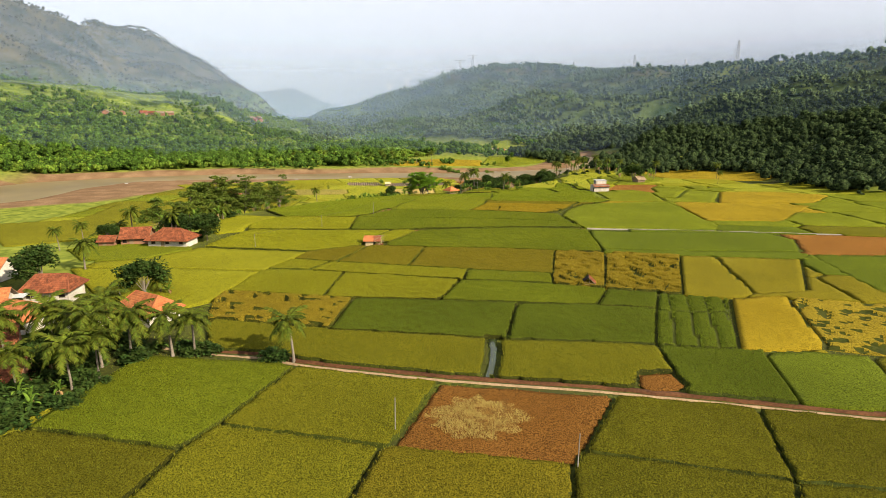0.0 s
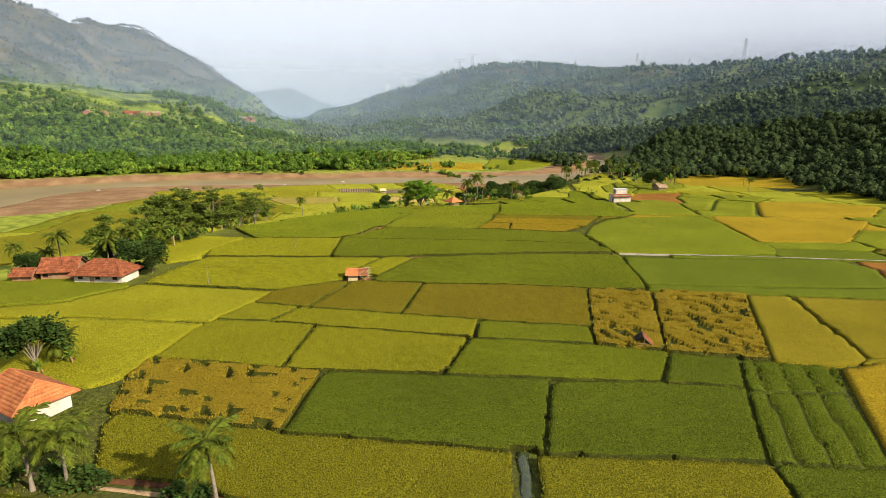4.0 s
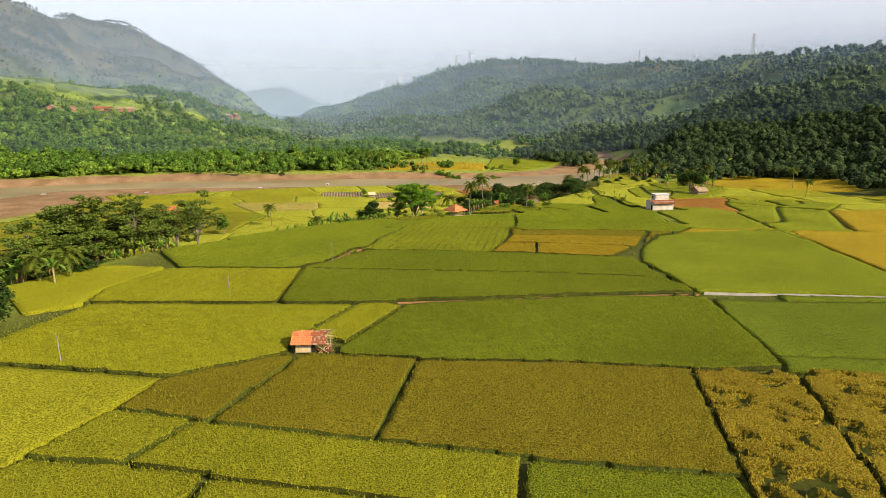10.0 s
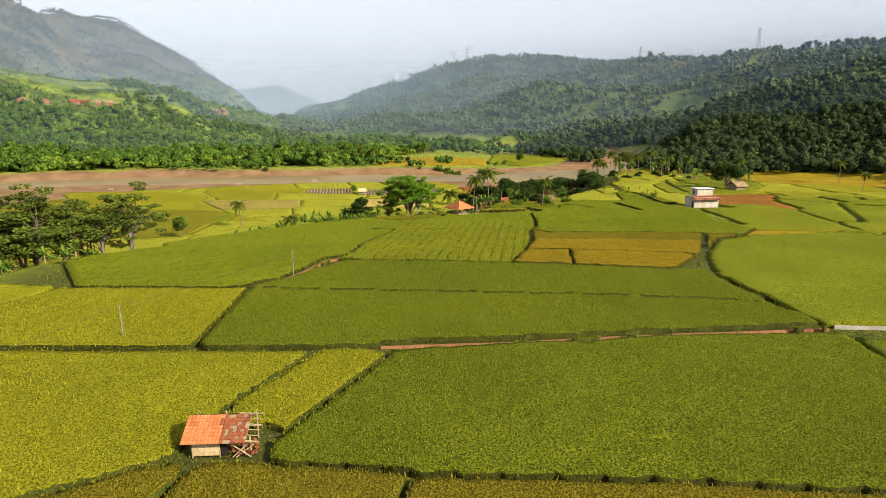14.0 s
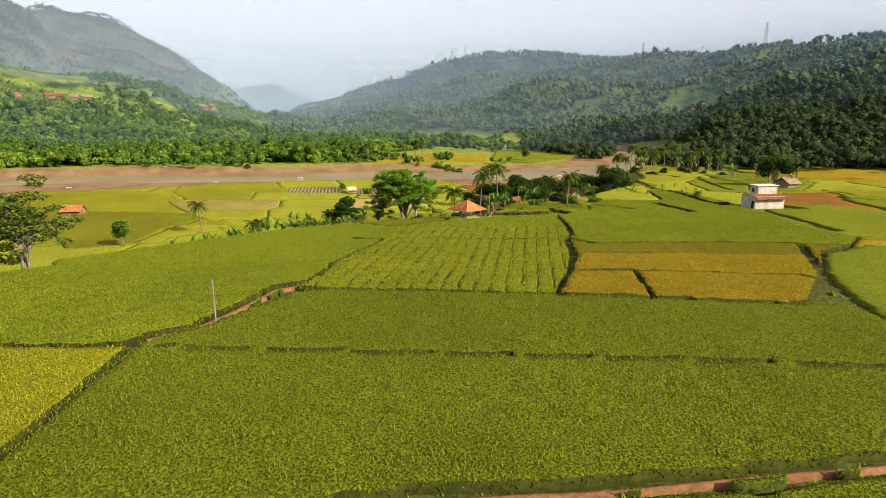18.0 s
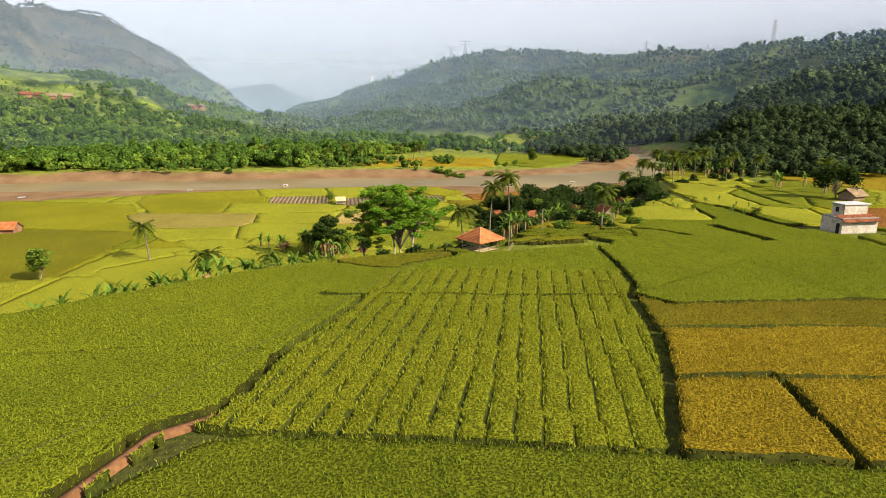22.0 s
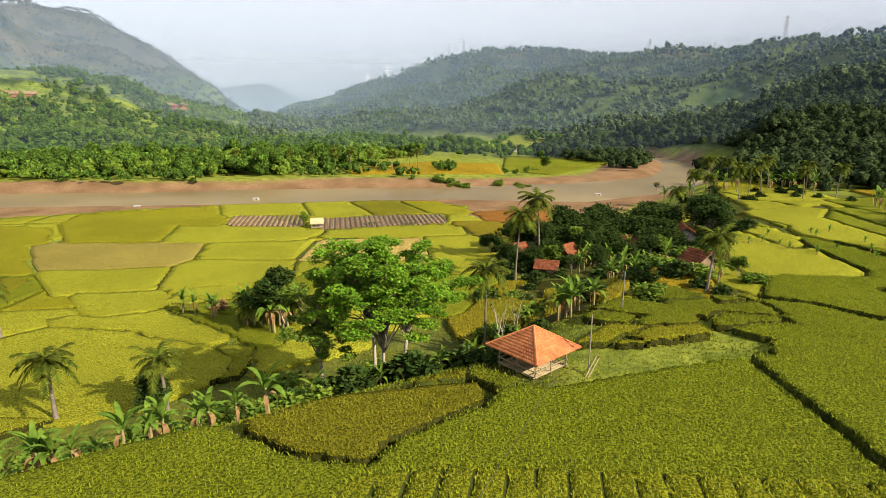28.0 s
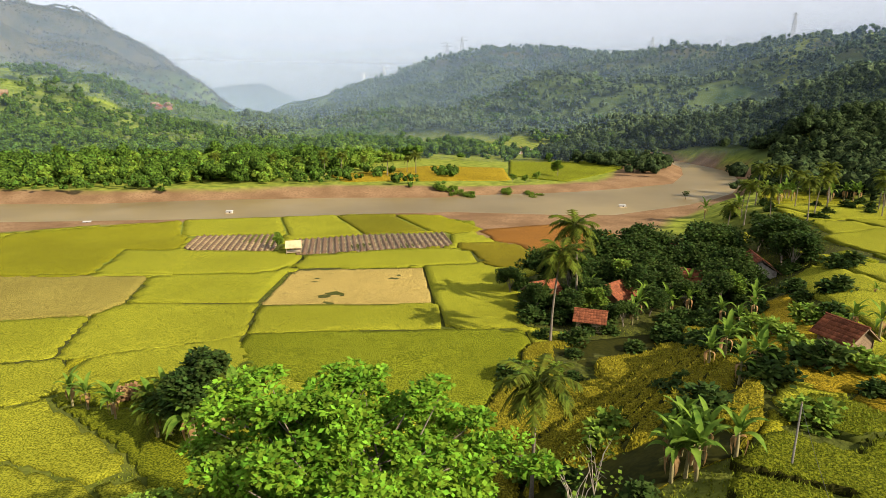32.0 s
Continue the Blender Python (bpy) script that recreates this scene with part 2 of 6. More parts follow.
def ground_material():
    m, nt, b, geo = start_material("ground", 0.95, 0.03)
    pos = geo.outputs["Position"]
    grass = mix_colour(nt, noise_at(nt, pos, 1.6, 7), (0.016, 0.022, 0.005), (0.070, 0.080, 0.012))
    grass = mix_colour(nt, noise_at(nt, pos, 0.09), grass, (0.040, 0.042, 0.013))
    mud = mix_colour(nt, noise_at(nt, pos, 0.12, 6), (0.112, 0.068, 0.036), (0.185, 0.118, 0.066))
    mud = mix_colour(nt, noise_at(nt, pos, 1.4, 6, 0.45, 0.8), mud, (0.099, 0.059, 0.030))
    wood = mix_colour(nt, noise_at(nt, pos, 0.03, 8), (0.016, 0.030, 0.010), (0.080, 0.108, 0.032))
    glade = nt.nodes.new("ShaderNodeAttribute")
    glade.attribute_name = "glade"
    patch = nt.nodes.new("ShaderNodeMath")
    patch.operation = 'MULTIPLY'
    nt.links.new(noise_at(nt, pos, 0.05, 8, 0.42, 0.66), patch.inputs[0])
    nt.links.new(glade.outputs["Fac"], patch.inputs[1])
    slope = mix_colour(nt, patch.outputs[0], wood, mix_colour(nt, noise_at(nt, pos, 0.5, 6), (0.070, 0.108, 0.014), (0.180, 0.218, 0.036)))
    sep = nt.nodes.new("ShaderNodeSeparateXYZ")
    nt.links.new(pos, sep.inputs[0])
    high = nt.nodes.new("ShaderNodeMapRange")
    high.inputs[1].default_value, high.inputs[2].default_value = 55.0, 110.0
    nt.links.new(sep.outputs[2], high.inputs[0])
    slope = mix_colour(nt, high.outputs[0], slope, mix_colour(nt, noise_at(nt, pos, 0.02, 8), (0.016, 0.019, 0.010), (0.074, 0.064, 0.032)))
    meadow = mix_colour(nt, noise_at(nt, pos, 0.35, 6), (0.075, 0.10, 0.014), (0.17, 0.19, 0.028))
    col = grass
    for name, other in (("meadow", meadow), ("wood", slope), ("mud", mud)):
        a = nt.nodes.new("ShaderNodeAttribute")
        a.attribute_name = name
        col = mix_colour(nt, a.outputs["Fac"], col, other)
    nt.links.new(col, b.inputs["Base Color"])
    bp = nt.nodes.new("ShaderNodeBump")
    bp.inputs["Strength"].default_value, bp.inputs["Distance"].default_value = 0.6, 0.12
    nt.links.new(noise_at(nt, pos, 2.5, 8), bp.inputs["Height"])
    nt.links.new(bp.outputs[0], b.inputs["Normal"])
    return m


def water_material():
    m, nt, b, geo = start_material("river_water", 0.4, 0.07)
    col = mix_colour(nt, noise_at(nt, geo.outputs["Position"], 0.03, 5), (0.108, 0.082, 0.036), (0.158, 0.122, 0.056))
    nt.links.new(col, b.inputs["Base Color"])
    return m


# field sides and gaps: stalk colour, darkened for the shade between plants
SHADED_STALKS = foliage("shaded_rice_stalks", (0.016, 0.021, 0.004), (0.050, 0.055, 0.008), 0.3, 3.0)
GROUND, WATER = ground_material(), water_material()

# ---- building helpers ----
rng = np.random.default_rng(7)


def mesh_of(name, verts, faces, material, smooth=False):
    """A mesh from arrays: verts (n, 3), faces (m, 3) or (m, 4) or a list of both."""
    me = bpy.data.meshes.new(name)
    groups = faces if isinstance(faces, list) and isinstance(faces[0], np.ndarray) else [faces]
    groups = [np.asarray(f, np.int32) for f in groups if len(f)]
    verts = np.asarray(verts, np.float32)
    me.vertices.add(len(verts))
    me.vertices.foreach_set("co", verts.ravel())
    loops = np.concatenate([f.ravel() for f in groups])
    sizes = np.concatenate([np.full(len(f), f.shape[1], np.int32) for f in groups])
    me.loops.add(len(loops))
    me.loops.foreach_set("vertex_index", loops)
    me.polygons.add(len(sizes))
    me.polygons.foreach_set("loop_start", np.concatenate([[0], np.cumsum(sizes)[:-1]]).astype(np.int32))
    if smooth:
        me.polygons.foreach_set("use_smooth", np.ones(len(sizes), bool))
    me.update(calc_edges=True)
    me.validate()
    me.materials.append(material)
    return me


def thing(name, data, label, category, group="", kind="", at=None):
    ob = new(name, data)
    if at is not None:
        ob.matrix_basis = at
    return tagged(ob, label, category, group, kind)


def part(name, bm, material, parent, label=""):
    """Links a bmesh (or a mesh) as one mesh object under a thing or part."""
    if isinstance(bm, bpy.types.Mesh):
        me = bm
    else:
        me = bpy.data.meshes.new(name)
        bm.to_mesh(me)
        bm.free()
        me.materials.append(material)
    ob = new(name, me)
    ob.parent = parent
    return tagged(ob, label)


# ---- ground: one sheet to the horizon ----
def steps(*spans):
    out = []
    for a, b, s in spans:
        out.extend(np.arange(a, b - 1e-6, s))
    return np.array(out + [spans[-1][1]])


gx = steps((-4600, -1600, 250), (-1600, -700, 60), (-700, -260, 20), (-260, -130, 6), (-130, 130, 2.5), (130, 300, 6), (300, 700, 20), (700, 1600, 60), (1600, 4600, 250))
gy = steps((-1500, -300, 150), (-300, 20, 20), (20, 440, 2.5), (440, 700, 7), (700, 1500, 25), (1500, 2300, 60), (2300, 4800, 250))
GX, GY = np.meshgrid(gx, gy)
GZ = land(GX, GY)
W = ring_distance(GX, GY, RIVER)
D = ring_distance(GX, GY, BROW)
GZ = GZ + (ripple(GX, GY, 5, 8) - 0.5) * 0.25 * ((W < -9) & (np.abs(GX) < 260))
nx = len(gx)
quad = (np.arange(len(gy) - 1)[:, None] * nx + np.arange(nx - 1)[None, :]).ravel()
ground_mesh = mesh_of("ground", np.stack([GX, GY, GZ], -1).reshape(-1, 3), np.stack([quad, quad + 1, quad + 1 + nx, quad + nx], -1), GROUND, True)
R = np.hypot(GX - HUB[0], GY - HUB[1])
mud_mask = soft((ring_distance(GX, GY, MUD) + 3 + 5 * (ripple(GX, GY, 14, 11) - 0.5)) / 4) * (GZ < -8)
wood_mask = soft((GZ + 8) / 6) * (D < -20) + soft((GZ - 0) / 8) * (D > 0) * (R > 200)
meadow_mask = np.maximum(soft((GY - 330) / 25), soft((-GX - 55) / 15) * soft((GY - 95) / 20))
meadow_mask = np.maximum(meadow_mask, 0.85 * soft((GY - 219) / 6) * soft((247 - GY) / 8) * soft((GX + 2) / 5))
meadow_mask = np.maximum(meadow_mask, 0.35 * soft((GY - 200) / 8) * soft((276 - GY) / 10) * soft((-GX - 4) / 6))
glade_mask = soft((-GX - 40) / 60) * soft((900 - R) / 80) * soft((75 - GZ) / 25)
for name, values in (("meadow", meadow_mask), ("glade", glade_mask), ("mud", mud_mask), ("wood", np.clip(wood_mask, 0, 1))):
    ground_mesh.attributes.new(name, 'FLOAT', 'POINT').data.foreach_set("value", values.astype(np.float32).ravel())
thing("ground", ground_mesh, "grassy valley ground rising to wooded hills", "ground", kind="structure")
wx, wy = np.meshgrid(np.linspace(-700, 260, 40), np.linspace(120, 900, 40))
wq = (np.arange(39)[:, None] * 40 + np.arange(39)[None, :]).ravel()
water_mesh = mesh_of("water", np.stack([wx, wy, np.full_like(wx, WATER_Z)], -1).reshape(-1, 3), np.stack([wq, wq + 1, wq + 41, wq + 40], -1), WATER, True)
thing("water", water_mesh, "muddy brown river winding along the valley floor", "river", kind="structure")

# ---- rice fields ----
# tracks, bunds and the canal, which fields leave free
ROAD = [(-44, 74.5), (-32.4, 71.5), (-25.1, 70.5), (-20.0, 68.5), (-10.7, 66.4), (-1.4, 64.6), (10.3, 63.0), (20.2, 61.9), (35.5, 60.4), (49.0, 58.5), (72, 54.5)]
CONCRETE_PATH = [(37, 153.6), (51, 153.8), (67.2, 152.2), (84.6, 150.0), (110, 147)]
BUND = [(-10.0, 146.2), (3, 147.2), (18, 149.3), (28, 151.2), (36, 153.0)]
FOOTPATH = [(-27.5, 164.5), (-24.7, 167.0), (-23.1, 171.6), (-21.5, 177.5), (-18.9, 179.6)]
CANAL = [(6.0, 77.4), (5.5, 70.6), (4.6, 65.4)]

DITCHES = [
    ([(17.2, 239.5), (16.4, 236.9), (15.9, 228.4), (15.5, 219.8), (14.9, 212.5), (13.9, 206.5), (12.3, 202.8), (11.5, 197.5), (11.0, 193.3), (8.8, 184.4), (5.9, 176.5)], 0.22),
    ([(41.8, 249), (42.8, 241), (43.4, 233)], 0.8), ([(58.9, 241.2), (58.4, 233), (58.6, 227.5), (58.2, 221.8), (58.1, 214)], 0.9), ([(24.6, 251.9), (27.0, 245.6), (30.5, 243.2), (33.5, 238.3)], 0.55),
    ([(58, 318), (56.7, 305.9), (53.8, 284.3), (56.0, 269.3), (54.6, 252.4), (55.5, 244)], 0.8), ([(79.5, 312.0), (75.3, 292.1), (73.6, 278.3)], 0.5),
    ([(45.5, 202.9), (36.6, 183.6), (33.1, 173.1), (33.3, 167.2), (34.5, 157)], 0.45),
    ([(-18.0, 203.9), (-13.4, 203.2), (-14.6, 198), (-17.0, 191), (-17.8, 187), (-18.2, 182.5), (-18.9, 179.6)], 0.22),
    ([(-26, 162.7), (-16.6, 162.1), (-4.6, 161.5), (7.1, 160.7), (18.4, 160.1), (32, 160.0)], 0.04), ([(-11.6, 203.4), (-6.2, 203.4), (0.7, 203.2), (7.7, 203.1), (12.6, 202.9)], 0.03),
]


def corridor(line, half):
    p = np.array(line, float)
    d = np.gradient(p, axis=0)
    d /= np.hypot(d[:, 0], d[:, 1])[:, None]
    n = np.stack([-d[:, 1], d[:, 0]], -1) * half
    return [tuple(q) for q in p + n] + [tuple(q) for q in (p - n)[::-1]]


TAKEN = [corridor(ROAD, 1.1), corridor(CONCRETE_PATH, 0.4), corridor(BUND, 0.3), corridor(FOOTPATH, 0.45), corridor(CANAL, 1.0),
         *[corridor(line, half) for line, half in DITCHES],
         [(-21.2, 128.4), (-15.2, 128.4), (-15.6, 132.3), (-21.2, 132.3)], [(57, 238.5), (70, 240), (68, 252), (56, 249)],
         [(3, 286), (10, 281), (24, 286), (38, 291), (50, 297), (56, 326), (30, 327), (6, 308)],
         [(-4.6, 228), (-0.5, 223.8), (4.5, 225.5), (16.5, 229.3), (16, 231), (5, 231.8), (-0.5, 233)]]
HEIGHT = {"stubble": 0.16, "straw": 0.2, "ploughed": 0.12, "lodged": 0.85, "beds": 0.6, "ripe": 0.75}
LABELS = {
    "dusky": "paddy of dark olive rice turning brown",
    "tan": "tan field of ripe stubbly rice on the flats",
    "flat": "smooth lime-green rice field on the river flats",
    "mild": "wide paddy of soft green rice plants",    "green": "flooded paddy of dense green rice plants", "deep": "paddy of deep green rice plants in rows",
    "deepish": "wide paddy of mid-green rice plants", "olive": "paddy of olive-green rice turning yellow",
    "ripening": "paddy of yellow-green ripening rice", "bright": "sunlit paddy of bright yellow-green rice",
    "grooved": "green rice paddy parted by straight planting furrows", "beds": "vivid green crop in narrow raised beds",
    "brown": "paddy of browning ripe rice", "russet": "paddy of reddish-brown ripe rice", "ripe": "paddy of golden ripe rice",
    "lodged": "golden rice paddy with flattened and dark patches", "straw": "cut field strewn with pale straw",
    "stubble": "harvested paddy of reddish-brown stubble", "ploughed": "ploughed field of dark earth ridges", "terrace": "small stepped plots of golden and green rice"}


def tufts(px, py, pz, size, seed, blades=3):
    """Loose upright blades, a few to each plant."""
    g = np.random.default_rng(seed)
    n = len(px) * blades
    x, y, z = (np.repeat(v, blades) for v in (px, py, pz))
    a, lean = g.uniform(0, 2 * np.pi, n), g.uniform(0.15, 0.85, n)
    tall = size * g.uniform(0.5, 1.25, n)
    half = (size * g.uniform(0.12, 0.24, n))[:, None] * np.ones(3)
    dx, dy = np.cos(a), np.sin(a)
    base = np.stack([x, y, z], -1)
    side = np.stack([-dy, dx, 0 * dx], -1) * half
    tip = base + np.stack([dx * lean * tall, dy * lean * tall, tall * (1 - 0.35 * lean)], -1)
    v = np.stack([base - side, base + side, tip], 1).reshape(-1, 3)
    return v, np.arange(n * 3).reshape(-1, 3)


FIELDS = []
# half-metre squares under crops, x from -70, y from 30
CROPPED = np.zeros((580, 280), bool)


def field(crop, ring, fill=False):
    """Notes a field; fill: one that only takes up what the others leave free."""
    FIELDS.append((crop, ring, fill))


def grow_field(crop, ring, fill, number):
    """A field: a canopy sheet with ragged sides, set back from the field's banks, with blades standing out of it."""
    ring = [tuple(p) for p in ring]
    cx, cy = np.mean(ring, 0)
    near = abs(cx) < 46 and 35 < cy < 246
    far = cy > 300 or abs(cx) > 90
    cell = 0.2 if crop == 'grooved' else 0.25 if crop == 'ploughed' else 0.42 if crop == 'straw' else 0.45 if crop in ('terrace', 'lodged') else 0.55 if near else (1.6 if far else 1.0)
    tall = HEIGHT.get(crop, 0.64) if near or crop == 'terrace' else min(0.25 if cy > 240 and cx < 30 else 0.4, HEIGHT.get(crop, 0.8))
    arr = np.array(ring)
    edge = np.roll(arr, -1, 0) - arr
    longest = edge[np.argmax(np.hypot(edge[:, 0], edge[:, 1]))]
    turn = math.atan2(longest[1], longest[0])
    c, s = math.cos(turn), math.sin(turn)
    u, v = arr[:, 0] * c + arr[:, 1] * s, -arr[:, 0] * s + arr[:, 1] * c
    us, vs = np.arange(u.min() - cell, u.max() + 2 * cell, cell), np.arange(v.min() - cell, v.max() + 2 * cell, cell)
    U, V = np.meshgrid(us, vs)
    X, Y = U * c - V * s, U * s + V * c
    mx, my = (X[:-1, :-1] + X[1:, 1:]) / 2, (Y[:-1, :-1] + Y[1:, 1:]) / 2
    grow, bank = (1.6, 0.14) if near else (2.6, 0.05 if cy > 240 and cx < 40 else 0.12)

    def close(o, more):
        o = np.array(o)
        return o[:, 0].max() > X.min() - more and o[:, 0].min() < X.max() + more and o[:, 1].max() > Y.min() - more and o[:, 1].min() < Y.max() + more

    fixed = [o for o in TAKEN if close(o, 1)]
    rivals = [(o, f, c == "mild" and crop in ("mild", "grooved") or crop == "mild" and c == "grooved") for k, (c, o, f) in enumerate(FIELDS) if k != number and (fill or not f) and close(o, 3)]

    def room(px, py):
        """How far a place lies inside the field, clear of its banks and of its neighbours."""
        own = ring_distance(px, py, ring)
        r = own + (0 if fill else grow)
        for other in fixed:
            r = np.minimum(r, -ring_distance(px, py, other) - 0.1)
        for other, loose, joined in rivals:
            away = ring_distance(px, py, other)
            r = np.minimum(r, (own - away) / 2 - (-0.22 if joined else bank) if loose == fill else -away - 1.6)
        if fill:
            d = ring_distance(px, py, BROW)
            r = np.minimum(np.minimum(r, np.maximum(d - 0.5, -d - 25)), -ring_distance(px, py, MUD) - 1.5)
        return r

    keep = room(mx, my) > 0.1
    if not keep.any():
        return None
    gi, gj = ((mx[keep] + 70) * 2).astype(int), ((my[keep] - 30) * 2).astype(int)
    for di in (0,) if near else (0, 1):
        for dj in (0,) if near else (0, 1):
            a, b = gi + di, gj + dj
            ok = (a >= 0) & (a < 280) & (b >= 0) & (b < 580)
            CROPPED[b[ok], a[ok]] = True
    # pull outer corners onto the set-back outline
    wob = 0.2 * (ripple(X, Y, 1.3, 21) - 0.5)
    e = 0.05
    for _ in range(2):
        rd = room(X, Y)
        nxg, nyg = (room(X + e, Y) - rd) / e, (room(X, Y + e) - rd) / e
        push = np.clip(0.12 + wob - rd, 0, 1.1 * cell)
        X, Y = X + nxg * push, Y + nyg * push
    Z = land(X, Y)
    lift = np.full(X.shape, tall) + 0.16 * (ripple(X, Y, 0.9, 22) - 0.5) + 0.14 * (ripple(X, Y, 4, 23) - 0.5)
    if crop == "grooved":
        across = (X * 0.989 - Y * 0.155) / 1.55 + 0.10 * ripple(X, Y, 4, 24) + 0.06 * ripple(X, Y, 1.2, 34)
        lift -= 0.30 * (np.abs(across - np.round(across)) < 0.045 + 0.03 * ripple(X, Y, 1.1, 33))
    if crop == "beds":
        across = (X * 0.99 - Y * 0.30) / 3.1
        lift -= 0.5 * (np.abs(across - np.round(across)) < 0.10)
    if crop == "lodged":
        flat = ripple(X * 0.75 + Y * 0.3, Y * 0.9, 1.0, 25) + 0.3 * ripple(X, Y, 6, 26)
        lift -= 0.8 * soft((flat - 0.80) / 0.06)
        lift += 0.22 * (ripple(X, Y, 1.7, 35) - 0.5)
    if crop == "straw":
        lift -= 0.15 * soft((ripple(X * 0.5 + Y * 0.3, Y, 0.9, 29) + 0.4 * ripple(X, Y, 5, 30) - 0.85) / 0.1)
    if crop == "terrace":
        step = land(X, Y) / 1.1 + 0.9 * ripple(X, Y, 7, 27)
        over = step - np.floor(step)
        lift = np.where((over > 0.28) & (ripple(X, Y, 6, 28) < 0.72), 0.45 + (1 - over) * 0.75, 0.05) + 0.1 * ripple(X, Y, 0.9, 22)
    if crop == "ploughed":
        across = (X * 0.985 + Y * 0.17) / 1.3
        lift += 0.38 * np.cos(across * 2 * np.pi)
    top = Z + np.maximum(lift, 0.05)
    w = X.shape[1]
    jj, ii = np.nonzero(keep)
    a = jj * w + ii
    quads = np.stack([a, a + 1, a + 1 + w, a + w], -1)
    used, quads = np.unique(quads, return_inverse=True)
    quads = quads.reshape(-1, 4)
    pts = np.stack([X.ravel()[used], Y.ravel()[used], top.ravel()[used]], -1)
    # sides
    e1 = np.concatenate([quads[:, [k, (k + 1) % 4]] for k in range(4)])
    key = e1.min(1).astype(np.int64) * len(pts) + e1.max(1)
    uniq, first, count = np.unique(key, return_index=True, return_counts=True)
    rim = e1[first[count == 1]]
    low = pts.copy()
    low[:, 2] = Z.ravel()[used] - 0.1
    n = len(pts)
    rimq = np.stack([rim[:, 1], rim[:, 0], rim[:, 0] + n, rim[:, 1] + n], -1)
    verts, groups = [pts, low], [np.concatenate([quads, rimq])]
    # blades
    if crop != "ploughed" and (near or crop == "terrace"):
        gap = 0.215 if near else 0.4 if crop == 'terrace' else 0.6
        bu, bv = np.meshgrid(np.arange(u.min(), u.max(), gap), np.arange(v.min(), v.max(), gap * 0.92))
        g = np.random.default_rng(number)
        bu, bv = bu + g.uniform(-0.08, 0.08, bu.shape), bv + g.uniform(-0.09, 0.09, bv.shape)
        bx, by = (bu * c - bv * s).ravel(), (bu * s + bv * c).ravel()
        ci = np.clip(((bu - us[0]) / cell).astype(int), 0, keep.shape[1] - 1).ravel()
        cj = np.clip(((bv - vs[0]) / cell).astype(int), 0, keep.shape[0] - 1).ravel()
        ok = keep[cj, ci] & (room(bx, by) > 0.1)
        if crop in ("grooved", "beds", "lodged", "terrace"):
            ok &= lift[cj, ci] > (0.4 if crop == 'terrace' else tall - 0.3)
        bx, by, bz = bx[ok], by[ok], top[cj, ci][ok] - 0.11
        tv, tf = tufts(bx, by, bz, (0.28 if crop not in ("stubble", "straw") else 0.20) * (1 if near else 1.4), number, 3)
        # leaves hanging over the sides
        if near:
            turns = np.repeat(rim, 6, 0)
            k = g.random((len(turns), 1))
            at = pts[turns[:, 0]] * (1 - k) + pts[turns[:, 1]] * k
            at[:, 2] -= g.uniform(0.0, 0.5, len(at))
            hv, hf = tufts(at[:, 0], at[:, 1], at[:, 2], 0.30, number + 500, 1)
            tv, tf = np.concatenate([tv, hv]), np.concatenate([tf, hf + len(tv)])
        verts.append(tv)
        groups.append(tf + 2 * n)
    me = mesh_of("rice_field", np.concatenate(verts), groups, CROPS[crop])
    if crop != "ploughed":
        me.materials.append(SHADED_STALKS)
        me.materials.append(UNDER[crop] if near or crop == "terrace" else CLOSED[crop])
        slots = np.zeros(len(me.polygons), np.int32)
        # low spots take the dark stalk material as painted shade
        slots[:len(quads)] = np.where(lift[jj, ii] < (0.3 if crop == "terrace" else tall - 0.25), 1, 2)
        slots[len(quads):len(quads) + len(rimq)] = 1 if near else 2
        me.polygons.foreach_set("material_index", slots)
    if crop == "ploughed":
        me.materials.append(FURROW)
        me.polygons.foreach_set("material_index", np.concatenate([(lift[jj, ii] < tall - 0.24).astype(np.int32), np.zeros(len(rimq), np.int32)]))
    name = {"ploughed": "ploughed_field", "stubble": "stubble_field", "straw": "stubble_field", "beds": "vegetable_field"}.get(crop, "rice_field")
    return thing(name, me, LABELS[crop], "field", "fields of the valley", "stuff")


field("ripening", [(7.6, 232.6), (11.0, 236.0), (15.2, 236.6), (16.0, 234.9), (14.4, 230.2), (11.8, 230.5), (7.4, 231.5)])
field("ripening", [(3.6, 231.8), (4.5, 232.5), (8.6, 236.7), (10.9, 236.3), (7.4, 233.5)])
field("green", [(7.7, 240.8), (11.5, 241.8), (17.7, 249.1), (19.9, 248.5), (20.5, 245.7), (16.2, 241.4), (15.5, 237.6), (12.2, 237.5), (8.9, 237.5), (7.7, 239.4)])
field("green", [(16.7, 241.7), (22.1, 246.2), (23.4, 244.8), (21.7, 242.0), (24.5, 239.8), (27.5, 237.1), (25.6, 235.0), (21.7, 236.3), (17.7, 235.8), (16.3, 237.8)])
field("ripening", [(17.4, 235.2), (21.2, 235.6), (25.1, 234.5), (18.0, 226.8), (16.7, 229.4)])
field("ripe", [(21.8, 262.6), (23.2, 259.7), (23.8, 252.3), (22.6, 251.2), (19.2, 254.9)])
field("ripe", [(33.5, 285.7), (35.7, 284.9), (24.7, 263.4), (24.0, 267.0)])
field("ripe", [(22.1, 250.7), (24.0, 248.4), (22.1, 247.0), (20.5, 248.5)])
field("ripe", [(26.9, 290.0), (33.1, 294.8), (27.8, 281.3), (26.5, 286.4)])
field("stubble", [(24.0, 67.0), (27.7, 67.6), (28.6, 64.3), (22.0, 63.2)])
field("deepish", [(-40.0, 68.7), (-20.9, 66.8), (-24.7, 54.0), (-27.7, 49.2), (-43.5, 52.9)])
